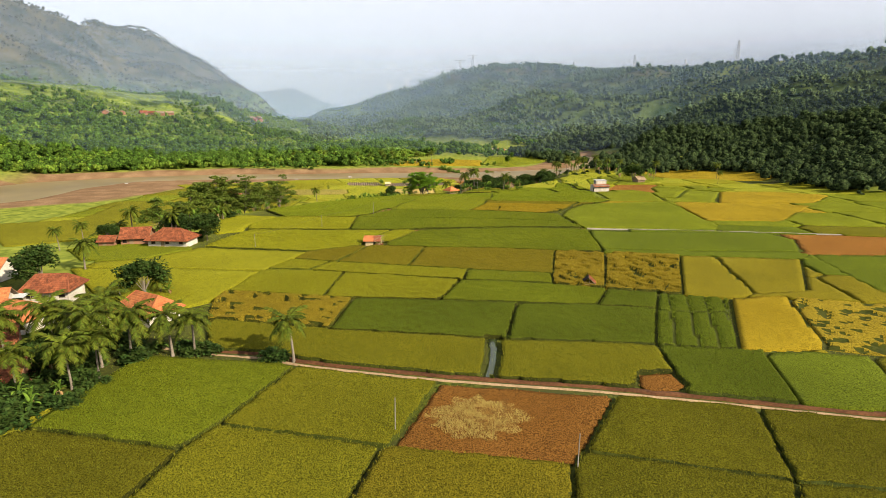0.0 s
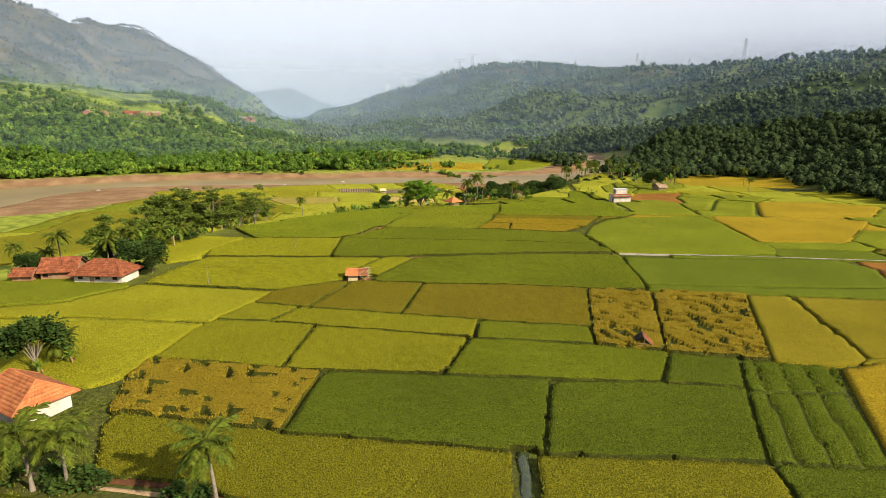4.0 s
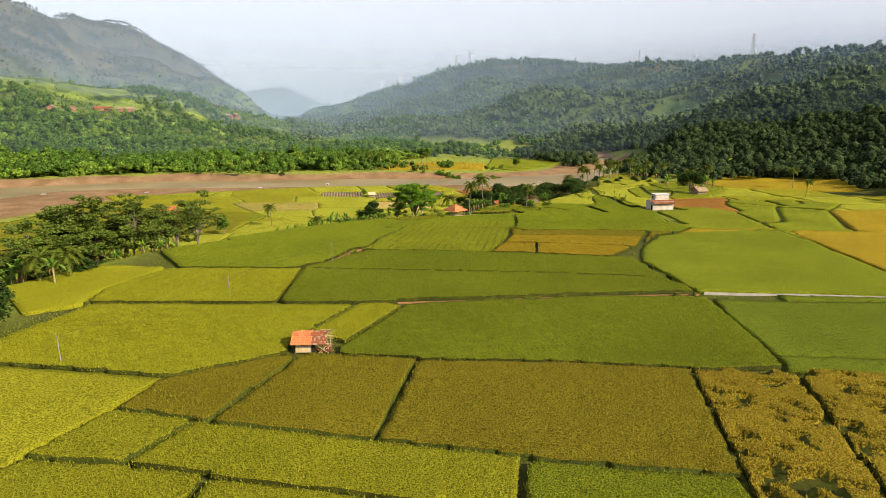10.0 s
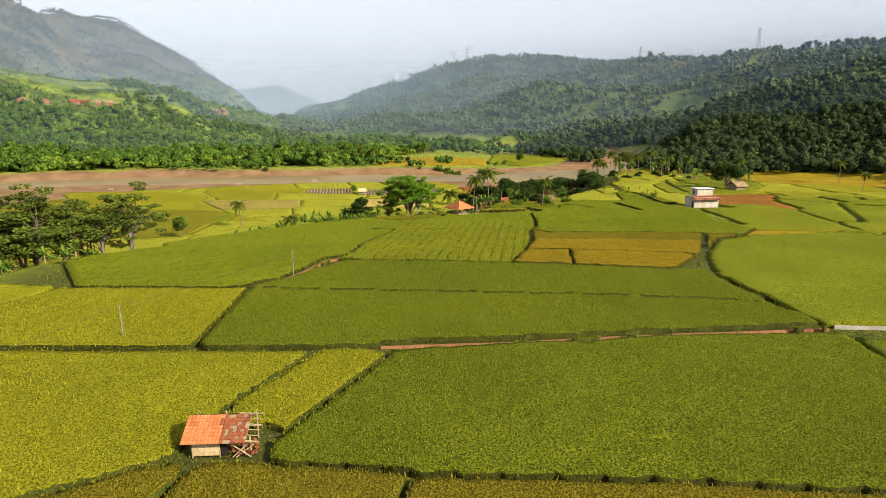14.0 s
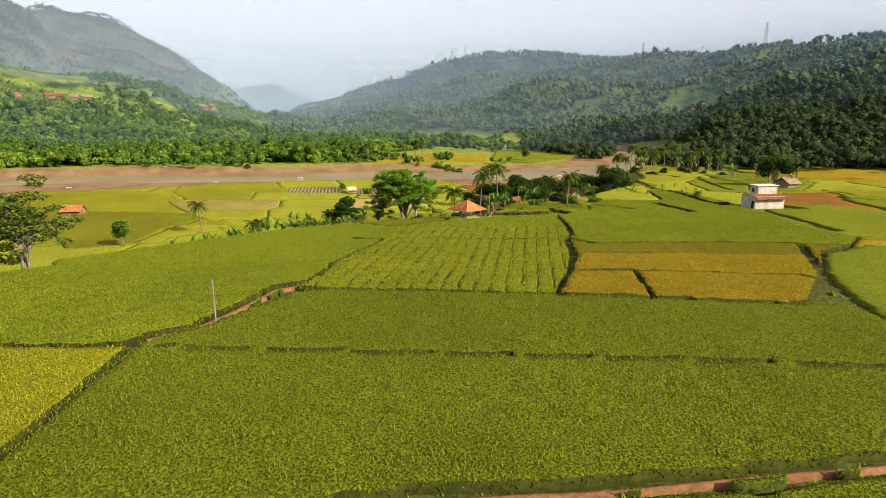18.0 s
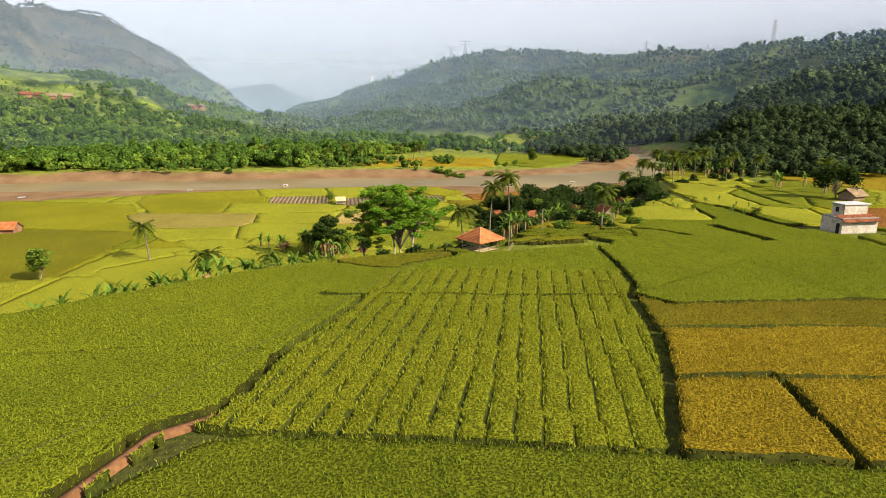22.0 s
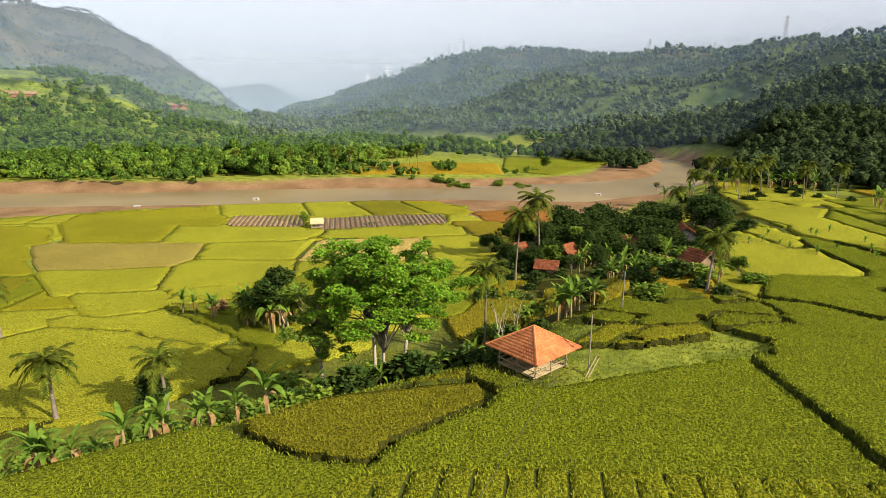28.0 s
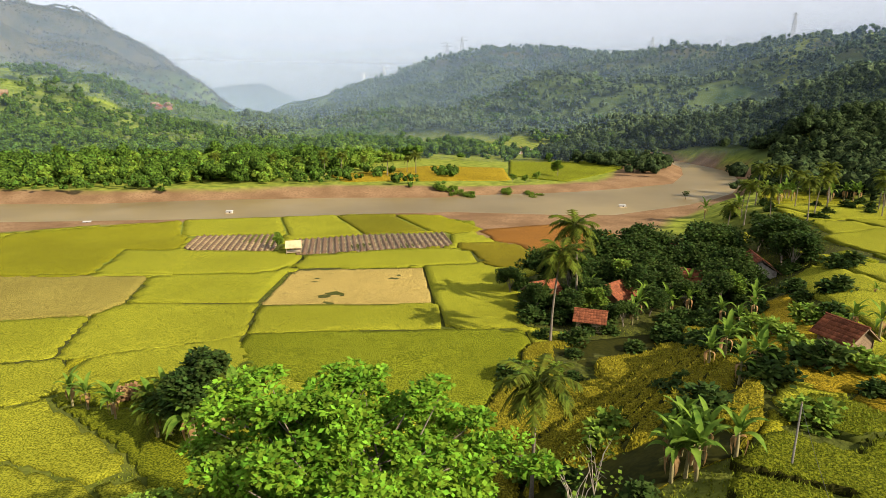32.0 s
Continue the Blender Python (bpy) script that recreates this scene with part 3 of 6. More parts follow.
field("dusky", [(-43.0, 51.8), (-27.4, 48.6), (-27.8, 41.6), (-28.0, 36.5), (-41.0, 36.3), (-47.9, 43.7)])
field("olive", [(-20.0, 66.5), (-2.0, 63.0), (-6.1, 49.9), (-24.0, 53.7)])
field("olive", [(-24.4, 53.2), (-7.7, 49.4), (-8.8, 41.9), (-10.3, 36.8), (-27.6, 36.6), (-27.4, 41.6)])
field("stubble", [(-1.3, 63.0), (18.6, 60.0), (13.6, 50.9), (11.3, 47.6), (-5.6, 50.3)])
field("brown", [(-6.0, 49.4), (10.6, 47.0), (10.2, 42.2), (8.7, 37.1), (-9.9, 36.8), (-8.4, 41.9)])
field("dusky", [(19.1, 60.1), (34.2, 58.4), (30.9, 46.3), (13.3, 49.5), (15.4, 53.6)])
field("dusky", [(35.2, 58.4), (47.7, 57.0), (54.7, 55.7), (47.8, 44.7), (32.2, 46.2)])
field("dusky", [(12.6, 48.8), (30.6, 45.8), (26.9, 38.0), (9.4, 37.2)])
field("dusky", [(32.2, 45.5), (47.6, 43.9), (45.0, 39.2), (27.8, 38.1)])
field("olive", [(-36.5, 82.3), (-17.6, 78.9), (5.1, 76.3), (3.6, 65.6), (-19.5, 69.5), (-31.7, 72.8)])
field("olive", [(6.9, 75.7), (28.1, 75.6), (28.1, 68.0), (23.6, 67.0), (22.7, 63.1), (5.3, 64.9)])
field("deep", [(30.2, 75.8), (43.6, 75.4), (40.2, 60.9), (28.9, 62.8)])
field("deep", [(44.7, 74.9), (58.0, 74.0), (53.6, 60.5), (49.6, 59.5), (41.5, 61.0)])
field("dusky", [(58.8, 73.4), (69.3, 72.7), (65.4, 60.6), (54.1, 59.8)])
field("deep", [(-16.7, 92.0), (10.4, 90.3), (7.8, 76.9), (-17.8, 80.0)])
field("deep", [(11.1, 89.7), (34.0, 91.0), (29.1, 76.6), (8.3, 76.7)])
field("beds", [(34.3, 89.5), (45.9, 89.9), (41.0, 77.0), (29.6, 76.5)])
field("beds", [(37.4, 98.2), (48.7, 96.9), (46.3, 91.0), (34.9, 91.1)])
field("ripe", [(49.9, 97.2), (59.5, 96.5), (54.5, 78.9), (41.5, 76.5)])
field("lodged", [(60.1, 96.0), (74.8, 94.1), (78.6, 89.1), (73.1, 72.8), (55.0, 77.6)])
field("lodged", [(-40.2, 95.8), (-17.3, 92.0), (-18.8, 80.4), (-36.8, 83.7)])
field("ripening", [(-39.9, 96.2), (-36.5, 108.3), (-21.6, 106.8), (-22.6, 94.2)])
field("ripening", [(-20.7, 106.0), (1.1, 102.7), (-1.9, 93.3), (-22.1, 94.3)])
field("deepish", [(1.8, 102.0), (27.9, 99.4), (24.6, 91.9), (-1.5, 92.8)])
field("deep", [(28.7, 99.4), (37.5, 99.3), (34.1, 91.2), (25.0, 91.7)])
field("ripening", [(-27.9, 108.7), (-25.0, 113.8), (-9.7, 111.4), (2.8, 108.7), (1.8, 103.1), (-21.3, 107.0)])
field("green", [(3.6, 108.1), (18.9, 106.9), (18.6, 101.7), (2.7, 103.1)])
field("ripening", [(-36.6, 109.3), (-33.1, 115.7), (-26.0, 114.4), (-28.3, 108.9)])
field("ripening", [(-57.0, 109.7), (-39.2, 107.4), (-40.3, 96.2), (-42.9, 91.2), (-46.5, 91.4), (-54.7, 88.1), (-74.5, 108.6)])
field("ripening", [(-77.7, 116.1), (-65.7, 116.3), (-57.0, 126.1), (-32.8, 122.7), (-37.8, 108.7), (-58.4, 110.8), (-72.5, 110.4)])
field("brown", [(-32.7, 116.7), (-31.9, 121.8), (-21.8, 127.9), (-20.5, 127.1), (-24.3, 114.8)])
field("brown", [(-19.2, 126.8), (-6.6, 127.0), (-9.3, 111.7), (-23.6, 114.2)])
field("russet", [(-5.9, 126.5), (22.9, 125.4), (19.4, 107.2), (-8.6, 111.7)])
field("lodged", [(23.4, 124.3), (34.4, 126.0), (28.1, 101.2), (19.1, 101.6)])
field("lodged", [(35.5, 126.2), (51.4, 126.2), (41.9, 99.1), (28.3, 99.7)])
field("brown", [(52.1, 125.9), (59.0, 125.1), (57.0, 113.1), (55.1, 103.1), (50.7, 97.7), (42.0, 98.9)])
field("brown", [(59.7, 124.8), (75.8, 123.4), (65.0, 103.2), (56.6, 101.9), (57.3, 112.6)])
field("bright", [(-56.6, 126.9), (-51.3, 143.4), (-16.7, 143.5), (-21.1, 135.8), (-22.0, 128.7), (-32.6, 123.4)])
field("bright", [(-15.8, 143.2), (-9.8, 143.6), (-16.3, 130.1), (-18.6, 134.1)])
field("deepish", [(-8.2, 144.0), (33.2, 149.7), (35.3, 149.3), (33.9, 128.0), (22.6, 126.1), (-6.4, 127.8), (-15.3, 129.8)])
field("deep", [(37.2, 149.2), (81.1, 147.8), (93.8, 144.4), (82.2, 130.8), (36.4, 131.5)])
field("deep", [(36.0, 130.3), (81.5, 130.1), (76.2, 123.9), (59.3, 125.5), (35.4, 127.2)])
field("bright", [(-51.1, 161.9), (-28.0, 162.0), (-27.3, 146.2), (-50.5, 146.0), (-60.1, 148.8)])
field("bright", [(-67.6, 162.4), (-60.2, 162.6), (-51.6, 161.9), (-52.4, 148.5), (-61.2, 143.4), (-105.0, 185.9)])
field("deepish", [(-27.2, 161.5), (-22.2, 168.2), (-16.2, 176.6), (5.9, 174.1), (32.6, 172.7), (34.2, 161.4), (34.7, 153.5), (9.1, 147.5), (-26.8, 146.3)])
field("grooved", [(-18.5, 178.2), (-16.7, 184.5), (-13.1, 203.1), (-12.8, 212.7), (-7.8, 213.9), (2.9, 213.2), (14.9, 212.0), (12.4, 203.8), (10.2, 189.5), (5.5, 176.1), (-5.2, 177.4)])
field("mild", [(13.6, 204.7), (15.2, 223.3), (17.6, 235.8), (25.2, 239.6), (39.7, 239.5), (53.3, 216.9), (57.2, 210.1), (50.9, 203.1), (26.4, 203.7)])
field("brown", [(13.1, 202.4), (25.8, 202.5), (42.6, 202.9), (49.9, 202.0), (44.6, 196.1), (12.1, 194.2)])
field("ripe", [(12.2, 193.1), (43.3, 194.6), (34.5, 184.9), (9.2, 184.3)])
field("ripe", [(8.9, 183.7), (15.5, 183.6), (13.8, 174.6), (6.0, 176.0)])
field("ripe", [(15.9, 183.5), (33.8, 184.1), (26.5, 174.2), (14.5, 174.5)])
field("deepish", [(45.3, 198.8), (75.7, 203.7), (74.7, 168.0), (71.8, 156.0), (36.5, 154.9), (34.7, 174.5)])
field("ripe", [(81.3, 203.0), (106.1, 201.0), (120.3, 196.2), (95.1, 167.3), (75.8, 168.4)])
field("green", [(93.1, 266.2), (122.3, 261.5), (94.7, 207.1), (79.4, 208.6)])
field("ripe", [(111.8, 238.0), (134.1, 238.3), (146.7, 226.4), (128.0, 205.0), (97.5, 207.1)])
field("green", [(60.3, 237.4), (85.3, 259.5), (77.0, 210.3), (55.6, 210.1)])
field("mild", [(17.0, 234.5), (26.5, 236.4), (31.8, 235.6), (37.6, 232.0), (21.8, 215.6), (18.3, 218.3), (16.9, 219.4)])
field("green", [(8.1, 232.7), (12.5, 235.8), (15.8, 233.7), (14.7, 230.3), (9.4, 231.3)])
field("green", [(8.4, 241.9), (16.9, 246.6), (23.0, 244.3), (27.0, 239.6), (16.6, 237.0), (10.5, 236.8)])
field("green", [(56.2, 326.4), (55.5, 300.7), (59.8, 291.7), (48.1, 287.2), (50.0, 312.3)])
field("flat", [(49.0, 308.9), (50.5, 286.0), (54.0, 263.9), (57.1, 256.0), (41.4, 238.7), (36.7, 251.7), (32.6, 260.2), (40.1, 286.5)])
field("green", [(61.6, 307.1), (82.7, 319.1), (87.4, 306.7), (90.4, 292.6), (70.5, 270.6), (60.0, 271.6)])
field("flat", [(-49.6, 264.0), (-45.2, 264.7), (-33.6, 256.1), (-31.5, 250.0), (-39.4, 250.2), (-47.4, 250.3), (-57.8, 261.5)])
field("green", [(-44.9, 265.3), (-35.9, 268.5), (-29.4, 266.6), (-30.8, 257.4), (-33.2, 256.4)])
field("flat", [(-62.8, 273.5), (-51.9, 274.6), (-48.0, 265.7), (-53.7, 262.7)])
field("flat", [(-66.7, 287.2), (-56.5, 289.3), (-52.7, 275.9), (-57.4, 274.5), (-66.1, 273.9), (-77.0, 286.3)])
field("flat", [(-55.8, 289.5), (-54.5, 294.8), (-35.2, 294.5), (-33.4, 283.9), (-44.2, 279.5), (-51.9, 276.2)])
field("tan", [(-82.2, 308.2), (-58.3, 307.8), (-55.6, 296.1), (-57.6, 290.8), (-68.4, 289.5), (-79.4, 289.0), (-96.5, 308.4)])
field("flat", [(-57.0, 308.1), (-40.3, 311.1), (-33.5, 314.8), (-35.1, 296.4), (-54.3, 296.7)])
field("straw", [(-34.8, 313.3), (-11.5, 314.1), (-9.8, 296.0), (-33.8, 295.3)])
field("flat", [(-32.3, 284.1), (-34.0, 293.7), (-8.3, 293.8), (-7.9, 285.2)])
field("flat", [(-10.0, 314.8), (-0.2, 317.6), (9.1, 310.3), (1.9, 284.6), (-7.3, 285.4)])
field("green", [(-31.4, 281.9), (-8.0, 283.5), (1.0, 283.0), (0.6, 272.8), (-4.6, 263.0), (-12.8, 267.5), (-26.8, 273.3)])
field("flat", [(-33.3, 322.9), (-16.8, 328.4), (-1.7, 328.2), (-0.8, 320.6), (-9.8, 318.5), (-33.4, 316.0)])
field("ploughed", [(-58.8, 329.5), (-62.8, 343.9), (-47.4, 344.9), (-42.5, 329.9)])
field("ploughed", [(-39.6, 338.5), (-25.2, 344.6), (-6.7, 346.6), (-6.9, 334.9), (-23.6, 330.7), (-34.9, 326.8)])
field("olive", [(-35.5, 370.5), (-20.9, 371.5), (-11.8, 351.3), (-25.0, 346.9)])
field("flat", [(-67.8, 345.6), (-74.2, 362.6), (-50.9, 366.9), (-44.0, 346.0)])
field("flat", [(-49.8, 366.9), (-36.3, 370.5), (-25.9, 345.4), (-41.0, 340.6)])
field("ripening", [(-102.0, 331.9), (-106.0, 346.0), (-86.3, 356.0), (-75.0, 362.0), (-67.9, 345.0), (-64.0, 330.5), (-73.8, 331.5), (-69.9, 313.6), (-88.0, 312.9)])
field("flat", [(-72.8, 330.5), (-69.0, 314.0), (-39.3, 314.0), (-35.1, 322.0), (-42.0, 328.6)])
field("ripening", [(-19.0, 370.5), (-9.0, 369.5), (1.0, 352.0), (-5.0, 347.5), (-11.0, 351.8)])
field("stubble", [(4.6, 349.1), (24.0, 356.0), (31.0, 345.0), (26.2, 325.6), (21.0, 320.7), (9.0, 329.4)])
field("brown", [(-2.4, 333.5), (11.1, 336.1), (11.1, 317.0), (2.0, 316.3)])
field("olive", [(-116.9, 280.9), (-108.2, 286.0), (-77.6, 280.6), (-76.2, 258.3), (-73.8, 243.8), (-81.8, 239.4)])
field("ripening", [(-158.6, 329.8), (-143.7, 333.0), (-104.4, 326.0), (-80.1, 285.2), (-111.4, 290.2), (-123.1, 288.2)])
field("olive", [(-142.0, 212.0), (-148.4, 250.5), (-127.7, 264.0), (-105.6, 246.5), (-108.7, 215.7), (-113.8, 187.6), (-118.5, 181.8), (-137.0, 170.3), (-167.8, 201.9)])
field("flat", [(-64.8, 247.2), (-60.7, 254.0), (-56.4, 257.9), (-45.7, 263.5), (-32.8, 253.7), (-31.6, 244.0), (-34.0, 240.3), (-40.2, 236.8), (-53.4, 237.1), (-57.9, 239.4)])
field("green", [(-44.9, 264.4), (-32.8, 268.4), (-27.7, 253.3), (-32.7, 254.8)])
field("flat", [(54.5, 334.0), (55.6, 303.1), (49.6, 246.4), (42.9, 255.2), (36.7, 265.3)])
field("flat", [(58.2, 307.7), (85.6, 320.3), (68.1, 258.2), (59.6, 247.5), (54.3, 265.2)])
field("green", [(90.9, 328.3), (120.0, 336.9), (107.4, 299.9), (89.7, 277.0), (79.0, 277.1)])
field("ripe", [(112.9, 349.1), (147.1, 352.1), (169.8, 330.6), (171.2, 308.2), (161.4, 296.8), (117.7, 308.2), (108.9, 324.3)])
field("green", [(87.8, 260.1), (113.5, 265.5), (125.0, 256.1), (83.8, 210.1), (80.6, 222.7)])
field("stubble", [(79.2, 270.0), (95.9, 273.1), (86.3, 234.5), (69.4, 250.2)])
field("stubble", [(83.7, 147.2), (110.9, 143.8), (126.4, 139.8), (115.7, 127.3), (99.9, 128.6), (81.2, 129.3)])
field("deep", [(83.6, 125.8), (97.3, 125.1), (110.8, 121.5), (94.3, 102.2), (80.9, 102.6)])
field("mild", [(17.5, 229.9), (33.2, 252.7), (51.6, 281.8), (63.8, 273.0), (53.3, 212.8), (46.4, 206.5), (13.2, 197.5)])
field("mild", [(-48.7, 164.2), (-57.5, 175.7), (-47.9, 177.0), (-36.6, 176.2), (-23.5, 174.4), (-21.8, 178.5), (-23.7, 172.0), (-25.3, 167.3), (-28.0, 165.0), (-32.8, 163.6), (-37.7, 163.6)])
field("mild", [(-57.0, 177.5), (-48.6, 178.0), (-37.1, 177.2), (-23.5, 175.3), (-21.3, 179.2), (-18.8, 181.5), (-17.0, 185.9), (-17.7, 188.3), (-23.3, 189.2), (-27.9, 189.2), (-33.0, 188.1), (-47.0, 186.5)])
field("green", [(-115.9, 155.0), (-74.4, 127.5), (-65.1, 127.3), (-60.7, 125.6), (-66.2, 116.9), (-75.0, 113.2)])
field("mild", [(-49.0, 188.0), (-33.7, 189.1), (-28.5, 190.2), (-23.8, 190.1), (-17.5, 189.4), (-15.3, 194.4), (-13.4, 201.8), (-11.6, 214.7), (-15.5, 215.5), (-18.5, 217.4), (-21.8, 217.7), (-29.3, 213.8), (-37.0, 205.0), (-49.0, 191.5)])
field("olive", [(-18.4, 218.0), (-13.3, 222.2), (-5.6, 223.5), (-5.1, 221.7), (-10.0, 217.5), (-11.6, 215.0), (-15.3, 215.7)])
field("mild", [(-12.5, 213.8), (-7.8, 215.0), (3.2, 214.3), (15.4, 213.1), (14.1, 214.0), (15.0, 223.1), (14.1, 228.0), (10.7, 230.6), (3.5, 226.5), (-2.0, 222.5), (-5.0, 220.8), (-10.0, 216.9), (-11.3, 214.0)])
field("ripe", [(-48.8, 448.0), (-11.2, 490.7), (22.9, 496.0), (20.0, 447.1), (-13.0, 434.0), (-41.3, 429.0)])
field("green", [(36.3, 543.7), (67.6, 542.6), (83.0, 496.3), (43.8, 446.7), (25.9, 464.5)])
# the rest of the river flats and of the terrace, plot by plot
g = random.Random(5)
field("terrace", [(-3, 246), (8, 244.5), (14, 256), (22, 266), (30, 276), (30, 284), (12, 280), (2, 276), (-4, 262)])
for i in range(9):
    for j in range(8):
        x, y = -158 + 21.5 * i + 2 * (j % 2), 196 + 22 * j + 3 * (i % 3)
        field(g.choice(["flat", "flat", "green", "ripening", "flat", "olive"]), [(x, y), (x + 21.5, y + 3), (x + 21.5, y + 25), (x, y + 22)], True)
# right-hand plots; near ones get darker crops, being seen from the unlit side
for i in range(5):
    for j in range(14):
        x, y = 48 + 24 * i + 3 * (j % 2), 40 + 24 * j
        if math.hypot(x + 12 - HUB[0], y + 12 - HUB[1]) < 235 or x < 90:
            field(g.choice(["deep", "dusky", "brown", "deep", "dusky", "brown"] if y < 160 else ["green", "olive", "ripe", "green", "deepish", "brown"] if y < 225 else ["flat", "flat", "ripening"]), [(x, y), (x + 24, y - 3), (x + 24, y + 21), (x, y + 24)], True)
for x, y in ((-62, 36), (-62, 16), (-36, 16), (-10, 16), (16, 16), (42, 16), (30, 250), (30, 226), (54, 262)):
    field("olive" if y < 60 else "bright", [(x, y), (x + 26, y), (x + 26, y + 22), (x, y + 22)], True)
for number, (crop, ring, fill) in enumerate(FIELDS):
    grow_field(crop, ring, fill, number)

# weeds on the banks and bare corners
wj, wi = np.nonzero(~CROPPED)
gw = np.random.default_rng(91)
wx, wy = -70 + (wi + gw.random(len(wi))) / 2, 30 + (wj + gw.random(len(wi))) / 2
free = np.minimum.reduce([-ring_distance(wx, wy, o) for o in TAKEN[:4]]) > 0.1
free &= ring_distance(wx, wy, RIVER) < -12
wx, wy = wx[free], wy[free]
WEED = foliage("weeds", (0.075, 0.105, 0.009), (0.210, 0.225, 0.018), 0.15, 1.5, 0.4, 0.02, 0.2)
close = (np.abs(wx) < 46) & (wy > 200) & (wy < 262)
wx, wy = np.concatenate([wx, wx[close] + gw.uniform(-0.3, 0.3, close.sum()), wx[close] + gw.uniform(-0.3, 0.3, close.sum())]), np.concatenate([wy, wy[close] + gw.uniform(-0.3, 0.3, close.sum()), wy[close] + gw.uniform(-0.3, 0.3, close.sum())])
wv, wf = tufts(wx, wy, land(wx, wy) - 0.03, 0.22, 92, 3)
thing("weeds", mesh_of("weeds", wv, wf, WEED), "rough grass and weeds on the field banks", "grass", kind="stuff")


# ---- materials of things ----
TILE = surface("terracotta_tiles", (0.209, 0.060, 0.021), (0.362, 0.139, 0.052), 0.8, 9, 0.8, 0.2, 0.3, island=0.22, each=0.15)
TILE_OLD = surface("weathered_tiles", (0.069, 0.022, 0.011), (0.206, 0.066, 0.029), 0.9, 7, 0.85, 0.15, 0.3, island=0.3)
PLASTER = surface("white_plaster", (0.24, 0.22, 0.19), (0.46, 0.43, 0.38), 0.5, 5, 0.85, 0.2, 0.2)
STAINED = surface("stained_render", (0.17, 0.145, 0.12), (0.44, 0.41, 0.36), 0.45, 3, 0.9, 0.15, 0.3)
BRICKWORK = surface("dull_brick_wall", (0.131, 0.066, 0.041), (0.246, 0.131, 0.074), 0.6, 6, 0.9, 0.15, 0.3)
BOARDS = surface("woven_bamboo_wall", (0.246, 0.180, 0.098), (0.476, 0.377, 0.221), 0.8, 8, 0.8, 0.2, 0.3)
BAMBOO = surface("bamboo_poles", (0.16, 0.12, 0.06), (0.32, 0.26, 0.155), 1.2, 10, 0.6, 0.3, 0.15, each=0.2)
TIMBER = surface("weathered_timber", (0.098, 0.066, 0.041), (0.246, 0.180, 0.115), 1.0, 12, 0.85, 0.2, 0.3)
CONCRETE = surface("pale_concrete", (0.112, 0.104, 0.088), (0.216, 0.200, 0.176), 0.6, 8, 0.9, 0.2, 0.3)
SHEET = surface("pale_metal_sheet", (0.26, 0.27, 0.28), (0.42, 0.43, 0.43), 0.5, 4, 0.5, 0.4, 0.1)
# near-black, for panels that stand for the unlit inside of openings
DARK = surface("dark_opening", (0.010, 0.008, 0.007), (0.025, 0.021, 0.018), 1, 5, 0.9, 0.1, 0)
STEEL = surface("galvanised_steel", (0.246, 0.254, 0.262), (0.369, 0.377, 0.385), 0.2, 2, 0.5, 0.5, 0, metal=0.6)
CABLE = surface("black_cable", (0.016, 0.016, 0.016), (0.041, 0.041, 0.041), 1, 5, 0.6, 0.3, 0)
EARTH = surface("bare_red_earth", (0.085, 0.040, 0.018), (0.190, 0.095, 0.044), 0.35, 3, 0.95, 0.1, 0.5, depth=0.05)
DITCHWATER = surface("dark_ditch_water", (0.010, 0.016, 0.007), (0.030, 0.040, 0.014), 0.4, 2, 0.15, 0.4, 0.1)
SOIL = surface("red_soil", (0.036, 0.016, 0.008), (0.096, 0.042, 0.018), 0.35, 3, 0.95, 0.1, 0.5, depth=0.05)
TRACK = surface("trodden_earth", (0.15, 0.10, 0.055), (0.28, 0.20, 0.12), 0.5, 4, 0.95, 0.1, 0.4)
BARK = surface("palm_bark", (0.085, 0.070, 0.053), (0.192, 0.165, 0.133), 1.5, 9, 0.9, 0.15, 0.5)
PALE_BARK = surface("pale_bark", (0.164, 0.139, 0.107), (0.394, 0.353, 0.287), 1.2, 7, 0.85, 0.2, 0.4)
FROND = foliage("palm_fronds", (0.016, 0.028, 0.004), (0.098, 0.118, 0.012), 0.6, 4, 0.35)
BANANA = foliage("banana_leaves", (0.038, 0.085, 0.010), (0.135, 0.200, 0.026), 0.6, 3, 0.25)
DEAD = foliage("dry_leaves", (0.148, 0.082, 0.033), (0.295, 0.189, 0.090), 0.6, 3, 0.3)
STEM = surface("banana_stem", (0.131, 0.123, 0.049), (0.246, 0.205, 0.098), 2, 9, 0.7, 0.3, 0.2)
LEAF_BRIGHT = foliage("bright_tree_leaves", (0.045, 0.105, 0.008), (0.170, 0.300, 0.022), 0.35, 2.0, 0.4, thin=0.3)
LEAF_DARK = foliage("dark_tree_leaves", (0.011, 0.026, 0.006), (0.049, 0.078, 0.015), 0.3, 2.0, 0.4)
LEAF_GROVE = foliage("grove_tree_leaves", (0.028, 0.048, 0.008), (0.130, 0.170, 0.024), 0.3, 2.0, 0.4)
LEAF_MID = foliage("mid_tree_leaves", (0.042, 0.082, 0.010), (0.150, 0.215, 0.026), 0.3, 2.0, 0.4)


# ---- shapes ----
def box(bm, sx, sy, sz, m=Matrix(), bevel=0.0):
    made = bmesh.ops.create_cube(bm, size=1, matrix=m @ Matrix.Diagonal((sx, sy, sz, 1)))
    if bevel:
        edges = list({e for v in made["verts"] for e in v.link_edges})
        bmesh.ops.bevel(bm, geom=edges, offset=bevel, segments=1, affect='EDGES')


